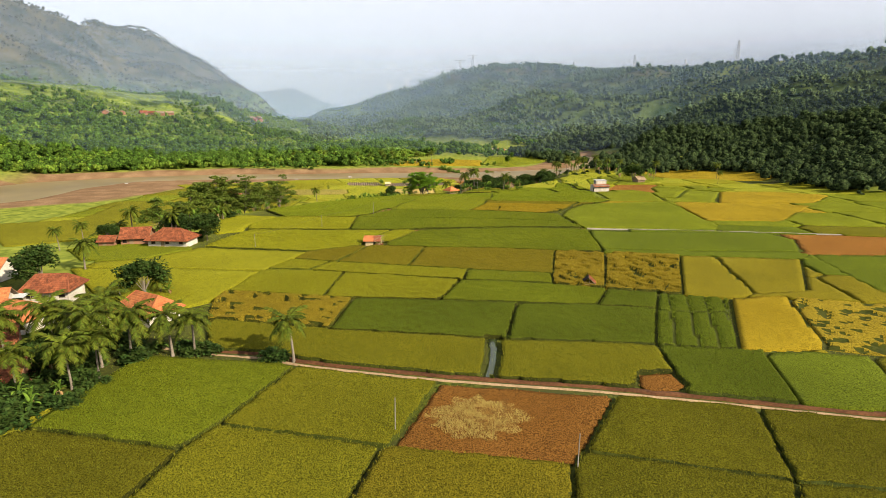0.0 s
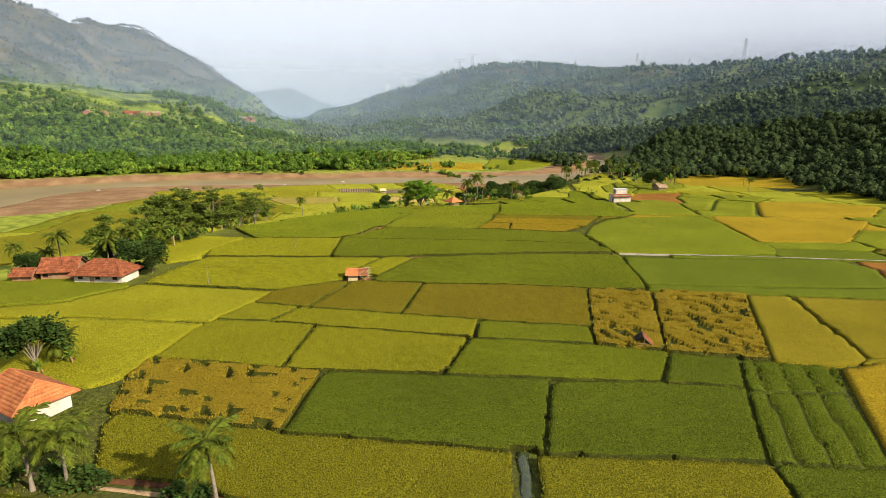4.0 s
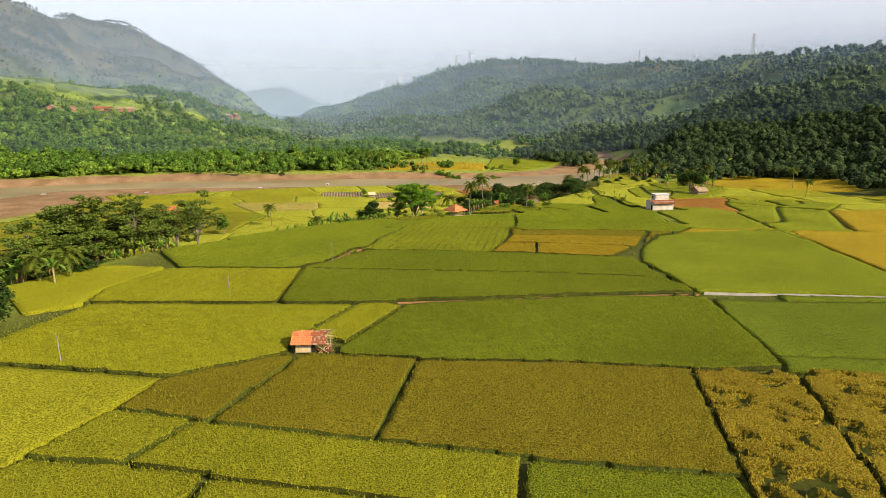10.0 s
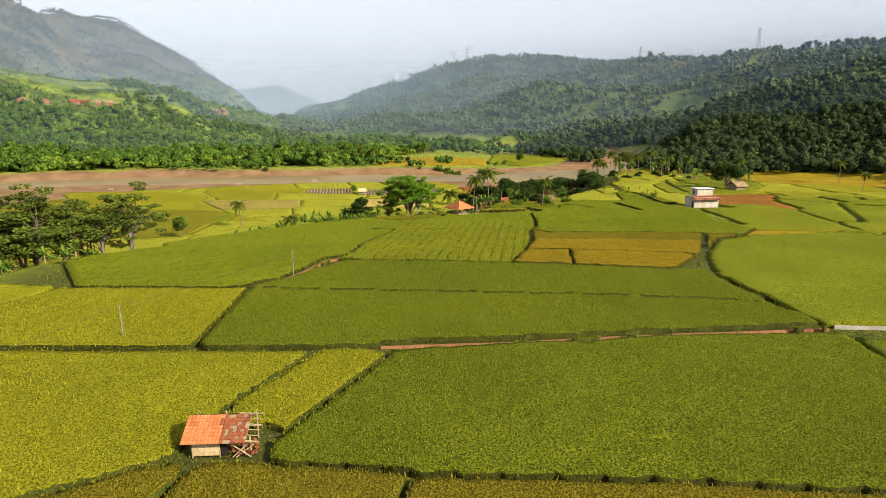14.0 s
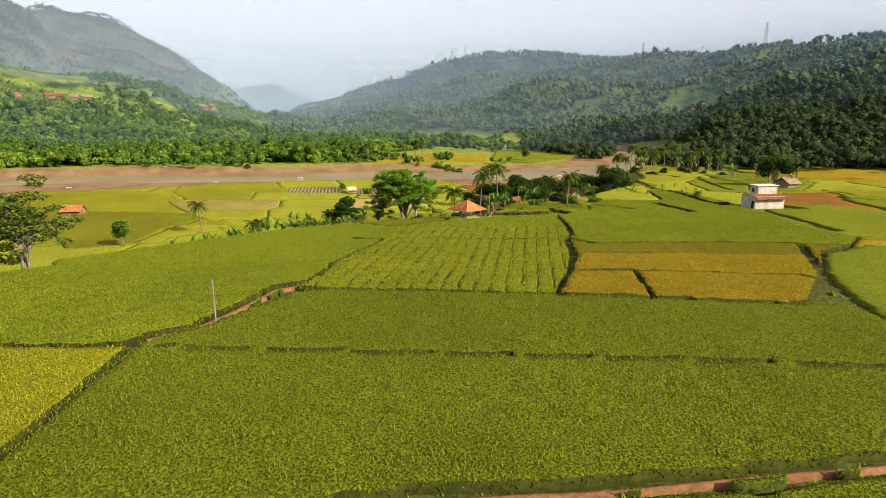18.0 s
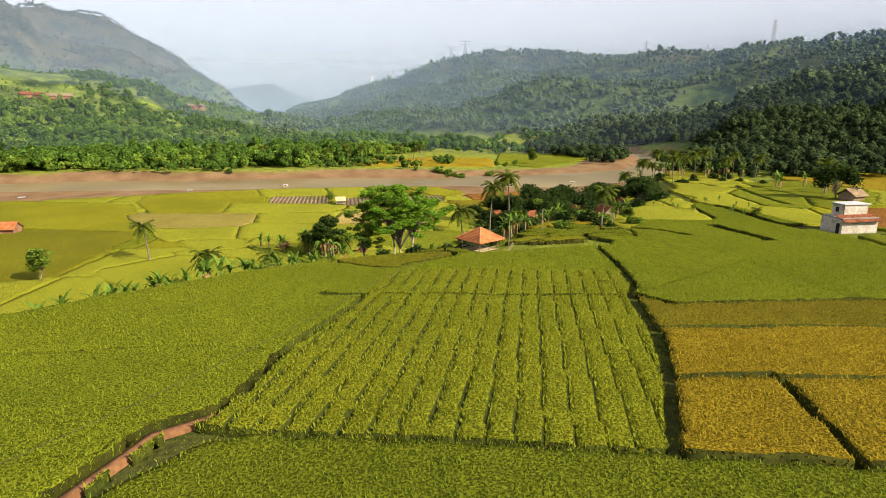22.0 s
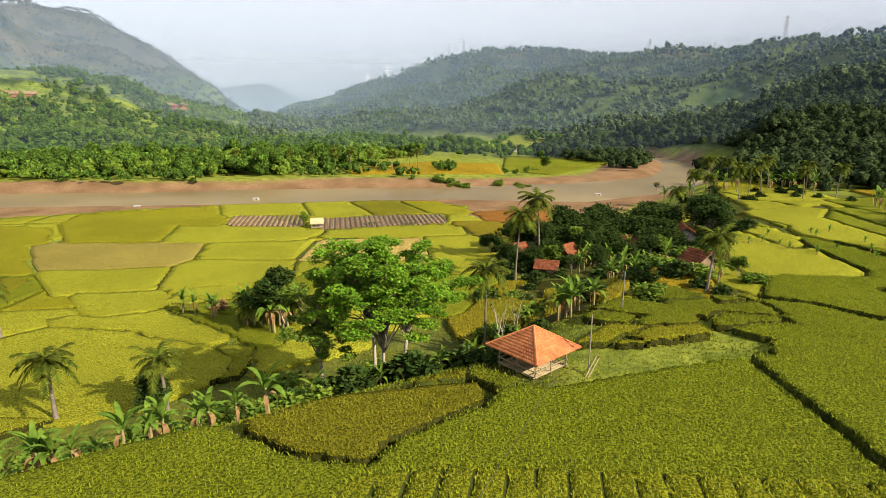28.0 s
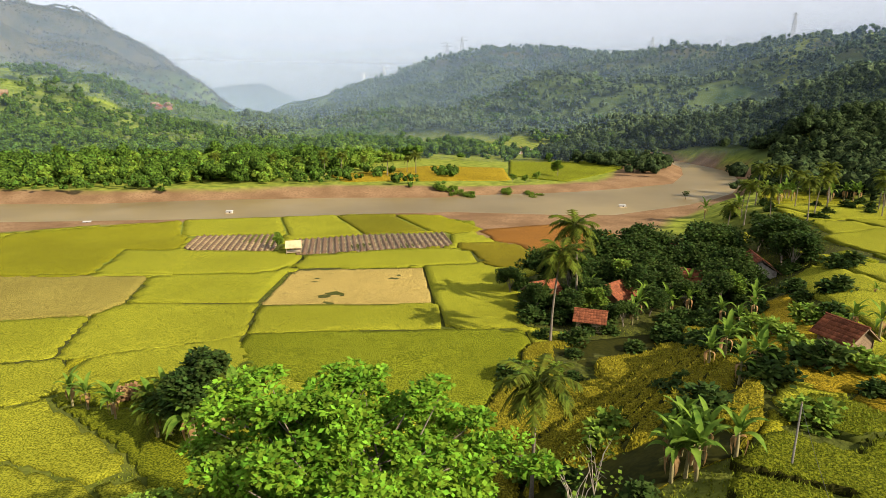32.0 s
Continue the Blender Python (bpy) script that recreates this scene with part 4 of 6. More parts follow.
def stick(bm, a, b, r, r2=None, sides=7):
    a, b = Vector(a), Vector(b)
    d = b - a
    m = Matrix.Translation((a + b) / 2) @ d.to_track_quat('Z', 'Y').to_matrix().to_4x4()
    bmesh.ops.create_cone(bm, cap_ends=True, segments=sides, radius1=r, radius2=r if r2 is None else r2, depth=d.length, matrix=m)


def made_of(*calls):
    bm = bmesh.new()
    for f, *args in calls:
        f(bm, *args)
    return bm


def stick_part(name, a, b, r, material, parent, r2=None, sides=7):
    return part(name, made_of((stick, a, b, r, r2, sides)), material, parent)


def box_part(name, size, m, material, parent, label="", bevel=0.012):
    return part(name, made_of((box, *size, m, bevel)), material, parent, label)


def tile_spots(a, b, c, d, wide, long):
    """Places for roof tiles on the face a-b (eave) to d-c (ridge): corner, along, up, normal."""
    a, b, c, d = map(Vector, (a, b, c, d))
    up = ((c + d) / 2 - (a + b) / 2)
    rows = max(2, round(up.length / long))
    along = (b - a).normalized()
    n = along.cross(up).normalized()
    for i in range(rows):
        k = (i + 0.0) / rows
        p, q = a.lerp(d, k), b.lerp(c, k)
        p2, q2 = a.lerp(d, (i + 1) / rows), b.lerp(c, (i + 1) / rows)
        count = max(1, round((q - p).length / wide))
        for j in range(count):
            u0, u1 = j / count, (j + 1) / count
            yield p.lerp(q, u0), p.lerp(q, u1), p2.lerp(q2, u1), p2.lerp(q2, u0), n


def tile_shape(p, q, r, s, n, jit):
    """One curved tile: its lower lip stands proud of the course below."""
    mid0, mid1 = (p + q) / 2, (r + s) / 2
    lift, lip = n * (0.075 + jit), n * (0.02 + jit)
    over = (p - s) * 0.12
    vs = [p + over + n * (0.05 + jit), mid0 + over + lift + n * 0.03, q + over + n * (0.05 + jit), r + lip, mid1 + lip + n * 0.03, s + lip,
          p + over, mid0 + over + n * 0.03, q + over]
    fs = [(0, 1, 4, 5), (1, 2, 3, 4), (6, 7, 1, 0), (7, 8, 2, 1)]
    return vs, fs


def tile_mesh(faces, wide, long, material, gap=0.0):
    verts, quads = [], []
    for f in faces:
        for p, q, r, s, n in tile_spots(*f, wide, long):
            if gap and random.random() < gap:
                continue
            v, fs = tile_shape(p, q, r, s, n, random.uniform(0, 0.02))
            quads += [tuple(k + len(verts) for k in x) for x in fs]
            verts += v
    return mesh_of("roof_tiles", [tuple(v) for v in verts], quads, material)


def slab(bm, a, b, c, d, thick):
    a, b, c, d = map(Vector, (a, b, c, d))
    n = (b - a).cross(d - a).normalized() * thick
    tops = [bm.verts.new(v) for v in (a, b, c, d)]
    lows = [bm.verts.new(v - n) for v in (a, b, c, d)]
    bm.faces.new(tops)
    bm.faces.new(lows[::-1])
    for k in range(4):
        bm.faces.new((tops[k], lows[k], lows[(k + 1) % 4], tops[(k + 1) % 4]))


def house(name, label, x, y, turn, L, Wd, wall, roof, over, walls, tiles, hip=0.0, ground=None, doors=1, windows=2, base=0.0, porch=0.0, group="village houses", skirt=None):
    """A house: walls, gables, two or four tiled roof faces, ridge cap, doors and windows."""
    z = (land_at(x, y) if ground is None else ground) - 0.05
    h = thing(name, None, label, "house", group, at=pose(x, y, z, 0, 0, turn))
    t = 0.14
    for sy in (-1, 1):
        box_part("wall", (L, t, wall), pose(0, sy * (Wd - t) / 2, wall / 2), walls, h)
    for sx in (-1, 1):
        bm = bmesh.new()
        prof = [(-Wd / 2 + t, 0), (Wd / 2 - t, 0), (Wd / 2 - t, wall), (0, wall + (roof * (Wd / 2 - t) / (Wd / 2 + over) if hip == 0 else 0)), (-Wd / 2 + t, wall)]
        if hip:
            prof.pop(3)
        rings = [[bm.verts.new((sx * (L / 2 - k * t), p, q)) for p, q in prof] for k in (0, 1)]
        bm.faces.new(rings[0])
        bm.faces.new(rings[1][::-1])
        for k in range(len(prof)):
            n = (k + 1) % len(prof)
            bm.faces.new((rings[0][k], rings[1][k], rings[1][n], rings[0][n]))
        bmesh.ops.recalc_face_normals(bm, faces=bm.faces)
        part("end_wall", bm, walls, h)
    drop = roof * over / (Wd / 2)
    ex, ey, ez, top = L / 2 + over * 0.7, Wd / 2 + over, wall - drop * 0.6, wall + roof
    rx = L / 2 + over * 0.7 - hip
    faces = [((-ex, -ey, ez), (ex, -ey, ez), (rx, 0, top), (-rx, 0, top)), ((ex, ey + porch, ez - porch * 0.25), (-ex, ey + porch, ez - porch * 0.25), (-rx, 0, top), (rx, 0, top))]
    if hip:
        faces += [((ex, -ey, ez), (ex, ey, ez), (rx, 0.02, top), (rx, -0.02, top)), ((-ex, ey, ez), (-ex, -ey, ez), (-rx, -0.02, top), (-rx, 0.02, top))]
    roofs = [part("roof", made_of((slab, *f, 0.09)), TIMBER, h) for f in faces]
    for f, r in zip(faces, roofs):
        part("roof_tiles", tile_mesh([f], 0.36, 0.42, tiles), tiles, r)
    stick_part("ridge_cap", (-rx - 0.05, 0, top + 0.03), (rx + 0.05, 0, top + 0.03), 0.11, tiles, h, sides=6)
    if hip:
        for sx in (-1, 1):
            for sy in (-1, 1):
                stick_part("hip_cap", (sx * ex, sy * ey, ez + 0.05), (sx * rx, 0, top + 0.03), 0.10, tiles, h, sides=6)
    if skirt:
        box_part("plinth", (L + 0.1, Wd + 0.1, 0.5), pose(0, 0, 0.15), skirt, h)
    for k in range(doors):
        px = -L * 0.12 + k * L * 0.4
        d = box_part("door", (0.85, 0.05, min(1.95, wall - 0.2)), pose(px, -Wd / 2 - 0.02, min(1.95, wall - 0.2) / 2 + 0.05), TIMBER, h, "weathered wooden door")
        box_part("door_frame", (1.0, 0.04, 0.1), pose(px, -Wd / 2 - 0.03, min(1.95, wall - 0.2) + 0.1), TIMBER, d)
    for k in range(windows):
        px = L * (-0.36 + 0.72 * k / max(1, windows - 1))
        if windows:
            w = box_part("window", (0.9, 0.05, 0.8), pose(px, -Wd / 2 - 0.015, wall * 0.6), DARK, h, "dark window opening")
            for sx in (-1, 1):
                box_part("window_frame", (0.07, 0.06, 0.92), pose(px + sx * 0.47, -Wd / 2 - 0.03, wall * 0.6), TIMBER, w)
    return h


def strip_mesh(pts, half, lift, material, name):
    """A ribbon of ground cover along a line."""
    pts = np.array(pts, float)
    dense = [pts[0]]
    for a, b in zip(pts[:-1], pts[1:]):
        n = max(2, int(np.hypot(*(b - a)) / 1.0))
        dense += [a + (b - a) * k / n for k in range(1, n + 1)]
    p = np.array(dense)
    d = np.gradient(p, axis=0)
    d /= np.hypot(d[:, 0], d[:, 1])[:, None]
    wob = (ripple(p[:, 0], p[:, 1], 2.0, 31) - 0.5)[:, None] * half * 0.5
    n = np.stack([-d[:, 1], d[:, 0]], -1)
    rows = [p + n * (half + wob), p + n * (half * 0.8 + wob), p + n * wob, p - n * (half * 0.8 - wob), p - n * (half - wob)]
    hs = [-0.3, lift, lift + 0.04, lift, -0.3]
    verts = np.concatenate([np.column_stack([r, land(r[:, 0], r[:, 1]) + h]) for r, h in zip(rows, hs)])
    m = len(p)
    k = np.arange(m - 1)
    quads = np.concatenate([np.stack([k + j * m, k + j * m + m, k + j * m + m + 1, k + j * m + 1], -1) for j in range(4)])
    return mesh_of(name, verts, quads[:, ::-1], material, True)


# ---- plants ----
def tube(path, radii, sides=8):
    """Verts and quads of a bent, tapered tube."""
    verts, quads = [], []
    for i, (p, r) in enumerate(zip(path, radii)):
        p = Vector(p)
        q = Vector(path[min(i + 1, len(path) - 1)]) - Vector(path[max(i - 1, 0)])
        m = q.to_track_quat('Z', 'Y').to_matrix()
        for k in range(sides):
            a = 2 * math.pi * k / sides
            verts.append(p + m @ Vector((math.cos(a) * r, math.sin(a) * r, 0)))
        if i:
            o = (i - 1) * sides
            quads += [(o + k, o + (k + 1) % sides, o + sides + (k + 1) % sides, o + sides + k) for k in range(sides)]
    return [tuple(v) for v in verts], quads


def tube_mesh(name, tubes, material):
    verts, quads = [], []
    for path, radii, sides in tubes:
        v, f = tube(path, radii, sides)
        quads += [tuple(k + len(verts) for k in q) for q in f]
        verts += v
    return mesh_of(name, verts, quads, material, True)


def frond(length, rise, turn, droop, g, leaflets=17):
    """A palm frond: a drooping rib with leaflets hanging from both sides."""
    verts, tris = [], []
    d = Vector((math.cos(turn), math.sin(turn), 0))
    side = Vector((-d.y, d.x, 0))
    rib = []
    for i in range(7):
        k = i / 6
        rib.append(d * length * k * (1 - 0.25 * k * droop) + Vector((0, 0, length * (rise * k - droop * k * k))))
    for i in range(6):
        o = len(verts)
        w = 0.05 * (1 - i / 7)
        verts += [rib[i] - side * w, rib[i] + side * w, rib[i + 1]]
        tris.append((o, o + 1, o + 2))
    for j in range(leaflets):
        k = 0.12 + 0.86 * j / leaflets
        i = min(5, int(k * 6))
        p = rib[i].lerp(rib[i + 1], k * 6 - i)
        fwd = (rib[i + 1] - rib[i]).normalized()
        ll = length * 0.30 * math.sin(math.pi * (0.12 + 0.8 * k)) * g.uniform(0.8, 1.15)
        for s in (-1, 1):
            o = len(verts)
            tip = p + side * s * ll * 0.72 + fwd * ll * 0.55 + Vector((0, 0, -ll * g.uniform(0.15, 0.55)))
            w = fwd * length * 0.046
            verts += [p - w, p + w, tip]
            tris.append((o, o + 1, o + 2))
    return verts, tris


def palm(name, label, tall, seed, lean=(0, 0), reach=2.6, fronds=20, leafy=FROND):
    g = random.Random(seed)
    p = thing(name, None, label, "palm tree", "palms")
    path = [(lean[0] * k * k, lean[1] * k * k, tall * k) for k in (0, 0.12, 0.3, 0.5, 0.7, 0.85, 1)]
    part("trunk", tube_mesh("trunk", [(path, (0.24, 0.17, 0.14, 0.13, 0.12, 0.115, 0.12), 8)], BARK), BARK, p)
    verts, tris = [], []
    top = Vector(path[-1])
    for i in range(fronds):
        a = i * 2.39996 + g.uniform(-0.25, 0.25)
        k = i / fronds
        v, t = frond(reach * g.uniform(0.85, 1.12), 0.95 - 1.15 * k + g.uniform(-0.1, 0.1), a, 0.55 + 0.35 * k, g)
        tris += [tuple(q + len(verts) for q in x) for x in t]
        verts += [tuple(q + top) for q in v]
    part("crown", mesh_of("crown", verts, tris, leafy), leafy, p)
    return p


def banana_leaf_mesh(length, droop, seed, material):
    g = random.Random(seed)
    verts, tris = [], []
    n = 7
    for i in range(n + 1):
        k = i / n
        x, z = length * k * (1 - 0.3 * droop * k), length * (0.75 * k - (0.45 + 0.6 * droop) * k * k)
        w = length * 0.115 * math.sin(math.pi * min(1, 0.06 + 0.94 * k)) ** 0.6 * (0 if i == n else 1)
        if 0 < i < n:
            w *= g.uniform(0.75, 1.1)
        verts += [(x, -w, z + w * 0.35), (x, 0, z), (x, w, z + w * 0.35)]
    for i in range(n):
        o = i * 3
        tris += [(o, o + 1, o + 4, o + 3), (o + 1, o + 2, o + 5, o + 4)]
    return mesh_of("leaf", verts, tris, material, True)


BANANA_LEAVES = [banana_leaf_mesh(2.0, d, k, BANANA) for k, d in enumerate((0.1, 0.35, 0.6, 0.9))]
DEAD_LEAF = banana_leaf_mesh(1.5, 1.9, 9, DEAD)


def banana(label, seed, tall=1.9, leaves=8, dry=2):
    g = random.Random(seed)
    b = thing("banana_plant", None, label, "banana plant", "banana plants")
    part("stem", tube_mesh("stem", [([(0, 0, 0), (0.03, 0.02, tall * 0.5), (0.05, 0, tall)], (0.14, 0.11, 0.06), 7)], STEM), STEM, b)
    for i in range(leaves + dry):
        dead = i >= leaves
        me = DEAD_LEAF if dead else BANANA_LEAVES[min(3, int(i / leaves * 4))]
        ob = part("dry_leaf" if dead else "leaf", me, None, b, "brown dry leaf" if dead else "")
        s = g.uniform(0.8, 1.15)
        ob.matrix_basis = pose(0.04, 0, tall - 0.1 - (0.5 if dead else 0.05 * i), 0, -46 + 42 * i / leaves if not dead else 10, i * 137.5 + g.uniform(-20, 20)) @ Matrix.Diagonal((s, s, s, 1))
    return b


def leaf_cloud(centres, radii, per, size, g, flat=0.75, droop=0.25):
    """Leaf blades spread over clumps, denser near their skins; arrays of verts and faces."""
    n = len(centres) * per
    c, r = np.repeat(np.array(centres, float), per, 0), np.repeat(np.array(radii, float), per)
    d = g.normal(size=(n, 3))
    d /= np.linalg.norm(d, axis=1)[:, None]
    rad = r * g.uniform(0.45, 1.05, n) ** 0.6
    p = c + d * np.stack([rad, rad, rad * flat], -1)
    a = g.uniform(0, 2 * np.pi, n)
    out = np.stack([np.cos(a), np.sin(a), g.uniform(-droop - 0.35, 0.35, n)], -1) + 0.6 * d
    out /= np.linalg.norm(out, axis=1)[:, None]
    side = np.cross(out, np.array([0, 0, 1.0]) + 0.5 * g.normal(size=(n, 3)))
    side /= np.linalg.norm(side, axis=1)[:, None] + 1e-6
    ln, wd = size * g.uniform(0.7, 1.3, n)[:, None], size * 0.36 * g.uniform(0.7, 1.3, n)[:, None]
    v = np.stack([p, p + out * ln * 0.5 - side * wd, p + out * ln, p + out * ln * 0.5 + side * wd], 1).reshape(-1, 3)
    return v, np.arange(n * 4).reshape(-1, 4)


def broad_tree(name, label, tall, spread, seed, leaf, clumps=26, per=130, size=0.5, stems=((0, 0),), bare=0.4, bark=PALE_BARK, clump_r=1.3, flat=0.6, category="tree", group="trees", open_crown=False, girth=0.018, droop=0.40, deep=0.13):
    """A tree: one or more tapered trunks, forked limbs and a crown of leaf clumps with gaps."""
    g, gr = np.random.default_rng(seed), random.Random(seed)
    t = thing(name, None, label, category, group)
    limbs, centres, radii = [], [], []
    for (sx, sy) in stems:
        fork = tall * bare * gr.uniform(0.85, 1.15)
        top = (sx * 1.5 + gr.uniform(-0.4, 0.4), sy * 1.5 + gr.uniform(-0.4, 0.4), fork)
        r0 = girth * tall
        part("trunk", tube_mesh("trunk", [([(sx, sy, -0.4), (sx * 1.15 + 0.05, sy * 1.15, fork * 0.5), top], (r0 * 1.25, r0, r0 * 0.8), 8)], bark), bark, t)
        for k in range(max(3, clumps // len(stems) // 3)):
            a = gr.uniform(0, 6.283)
            rr = spread * math.sqrt(gr.uniform(0.02, 1))
            hgt = tall * (0.96 - droop * (rr / spread) ** 2 - deep * gr.random())
            tip = (top[0] + rr * math.cos(a), top[1] + rr * math.sin(a), hgt - clump_r * 0.5)
            mid = (top[0] + rr * 0.4 * math.cos(a + 0.2), top[1] + rr * 0.4 * math.sin(a + 0.2), fork + (hgt - fork) * 0.55)
            low = gr.uniform(0.62, 1.0)
            root = (sx * 1.15 + (top[0] - sx * 1.15) * (2 * low - 1), sy * 1.15 + (top[1] - sy * 1.15) * (2 * low - 1), fork * low)
            limbs.append(([root, mid, tip], (r0 * 0.5, r0 * 0.3, r0 * 0.1), 5))
            for j in range(3):
                b = gr.uniform(0, 6.283)
                q = clump_r * gr.uniform(0.3, 1.3)
                centres.append((tip[0] + q * math.cos(b), tip[1] + q * math.sin(b), tip[2] + clump_r * gr.uniform(-0.5, 0.5)))
                radii.append(clump_r * gr.uniform(0.55, 1.1))
    if open_crown:
        for l in limbs:
            part("limb", tube_mesh("limb", [l], BARK), BARK, t)
    else:
        part("branchwork", tube_mesh("branchwork", limbs, bark), bark, t)
    v, f = leaf_cloud(centres, radii, per, size, g, flat)
    part("crown", mesh_of("crown", v, f, leaf), leaf, t)
    return t


def shrub(label, tall, spread, seed, leaf, per=60, clumps=9, size=0.42):
    g, gr = np.random.default_rng(seed), random.Random(seed)
    t = thing("shrub", None, label, "shrub", "shrubs")
    cs = [(spread * gr.uniform(-0.7, 0.7), spread * gr.uniform(-0.7, 0.7), tall * gr.uniform(0.25, 0.8)) for _ in range(clumps)]
    part("branchwork", tube_mesh("branchwork", [([(0, 0, -0.2), (c[0] * 0.5, c[1] * 0.5, c[2] * 0.6), c], (0.05, 0.035, 0.01), 5) for c in cs], TIMBER), TIMBER, t)
    v, f = leaf_cloud(cs, [tall * 0.35 * gr.uniform(0.7, 1.2) for _ in cs], per, size, g, 0.8)
    part("foliage", mesh_of("foliage", v, f, leaf), leaf, t)
    return t


def on_ground(x, y, turn=0.0, scale=1.0, sink=0.05):
    return pose(x, y, land_at(x, y) - sink, 0, 0, turn) @ Matrix.Scale(scale, 4)


def put(ob, x, y, turn=0.0, scale=1.0, sink=0.05):
    """Sets the first use of a plant in its place."""
    ob.matrix_basis = on_ground(x, y, turn, scale, sink)
    return ob


def copies(ob, spots, seed=1, lo=0.85, hi=1.15):
    """Puts ob at the first spot and copies at the rest."""
    g = random.Random(seed)
    for k, s in enumerate(spots):
        x, y, size = (*s, g.uniform(lo, hi))[:3]
        m = on_ground(x, y, g.uniform(0, 360), size)
        if k == 0:
            ob.matrix_basis = m
        else:
            c = copy_thing(ob, m)
            c.matrix_basis = m

# ---- tracks, bunds, canal ----
thing("track", strip_mesh(ROAD, 0.30, 0.10, TRACK, "track"), "pale trodden earth track between the paddies", "track", kind="structure")
thing("bank", strip_mesh([(x + 0.1, y + 1.15) for x, y in ROAD[1:]], 0.55, 0.16, SOIL, "bank"), "reddish bare soil bank beside the track", "bank", kind="structure")
thing("path", strip_mesh(CONCRETE_PATH, 0.17, 0.34, CONCRETE, "path"), "narrow pale concrete field path", "path", kind="structure")
thing("bund", strip_mesh(BUND, 0.26, 0.2, EARTH, "bund"), "brown earth bund between two paddies", "bund", kind="structure")
thing("footpath", strip_mesh(FOOTPATH, 0.42, 0.3, EARTH, "footpath"), "bare reddish footpath along the paddy edge", "footpath", kind="structure")
thing("canal", strip_mesh(CANAL, 0.7, 0.06, DITCHWATER, "canal"), "narrow irrigation canal of dark still water", "canal", kind="structure")

# ---- village by the track ----
house("house", "white-walled house with an orange tiled gable roof among palms", -48, 84.5, -28, 7.6, 5.2, 2.3, 2.0, 0.8, PLASTER, TILE, hip=1.6, ground=-1.4)
house("house", "low house wing with a weathered tiled roof", -56, 81, 62, 5.6, 4.0, 2.1, 1.4, 0.7, PLASTER, TILE_OLD, ground=-1.5, windows=1)
house("house", "white house with a broad red tiled roof", -69, 93, 8, 7.2, 5.6, 2.6, 2.0, 0.8, PLASTER, TILE_OLD, hip=1.6, ground=-1.1)
house("house", "village house with an orange-red tiled roof", -66, 81, -15, 7.2, 5.2, 2.3, 1.9, 0.8, PLASTER, TILE, hip=1.6, ground=-1.4)
house("house", "village house with a faded terracotta roof", -75, 85, 20, 7.2, 5.6, 2.4, 2.0, 0.8, PLASTER, TILE, ground=-1.3)
house("house", "small brick house with a red tiled roof", -63, 71.5, 30, 6.0, 4.8, 2.2, 1.7, 0.7, BRICKWORK, TILE_OLD, ground=-1.7)
house("house", "house with a terracotta roof at the village edge", -88, 103, 0, 6.4, 4.8, 2.3, 1.9, 0.7, PLASTER, TILE, ground=-0.5)
house("house", "small house with a dark red tiled roof under palms", -54.5, 62.5, 12, 5.2, 4.2, 2.0, 1.6, 0.7, BRICKWORK, TILE_OLD, ground=-1.9, windows=1)
shelter = thing("lean_to", None, "pale sheet-metal lean-to beside the white house", "shelter", at=pose(-72.5, 88.4, -1.1, 0, 0, 8))
box_part("roof_sheet", (4.2, 2.4, 0.05), pose(0, 0, 2.25, 8), SHEET, shelter, "pale corrugated sheet")
for sx in (-1.9, 1.9):
    stick_part("post", (sx, -1.0, -0.05), (sx, -1.0, 2.1), 0.05, BAMBOO, shelter)
    stick_part("post", (sx, 1.0, -0.05), (sx, 1.0, 2.35), 0.05, BAMBOO, shelter)

# ---- houses at the terrace edge ----
house("house", "low white farmhouse with a hipped red tiled roof", -66, 130, -3, 9.2, 5.2, 2.2, 2.0, 0.9, PLASTER, TILE_OLD, hip=3.2, ground=-0.15, windows=3)
house("house", "brick farmhouse with a reddish tiled gable roof", -75.5, 132, 12, 6.0, 4.8, 2.2, 1.9, 0.7, BRICKWORK, TILE_OLD, ground=-0.3)
house("shed", "small dark shed with a red tiled roof", -81, 129.5, 5, 3.6, 2.8, 1.7, 1.0, 0.5, BRICKWORK, TILE_OLD, ground=-0.4, windows=0)

# ---- hut in the paddies ----
hut = thing("field_hut", None, "bamboo field hut with a broken orange tiled roof", "hut", at=pose(-18.6, 130.7, land_at(-18.7, 130.6) - 0.05, 0, 0, 4) @ Matrix.Diagonal((0.86, 0.70, 0.84, 1)))
for sx in (-2.1, -0.1, 2.2):
    for sy in (-1.4, 1.4):
        stick_part("post", (sx, sy, 0), (sx, sy, 1.75 + (0.0 if sy < 0 else 0.9)), 0.06, BAMBOO, hut)
for k in range(5):
    box_part("wall_panel", (0.385, 0.04, 1.35), pose(-1.9 + 0.4 * k, -1.42, 0.85), BOARDS, hut)
for k in range(6):
    box_part("wall_panel", (0.04, 0.46, 1.5), pose(-2.12, -1.18 + 0.47 * k, 0.9), BOARDS, hut)
box_part("back_wall", (2.0, 0.04, 2.0), pose(-1.1, 1.42, 1.15), BOARDS, hut)
box_part("doorway", (0.45, 0.03, 1.3), pose(0.25, -1.38, 0.85), DARK, hut, "dark doorway")
hut_face = ((-2.7, -2.1, 1.55), (2.0, -2.1, 1.5), (2.1, 0.35, 2.75), (-2.6, 0.35, 2.8))
hut_back = ((2.0, 2.0, 1.9), (-2.7, 2.0, 1.9), (-2.6, 0.35, 2.8), (2.1, 0.35, 2.75))
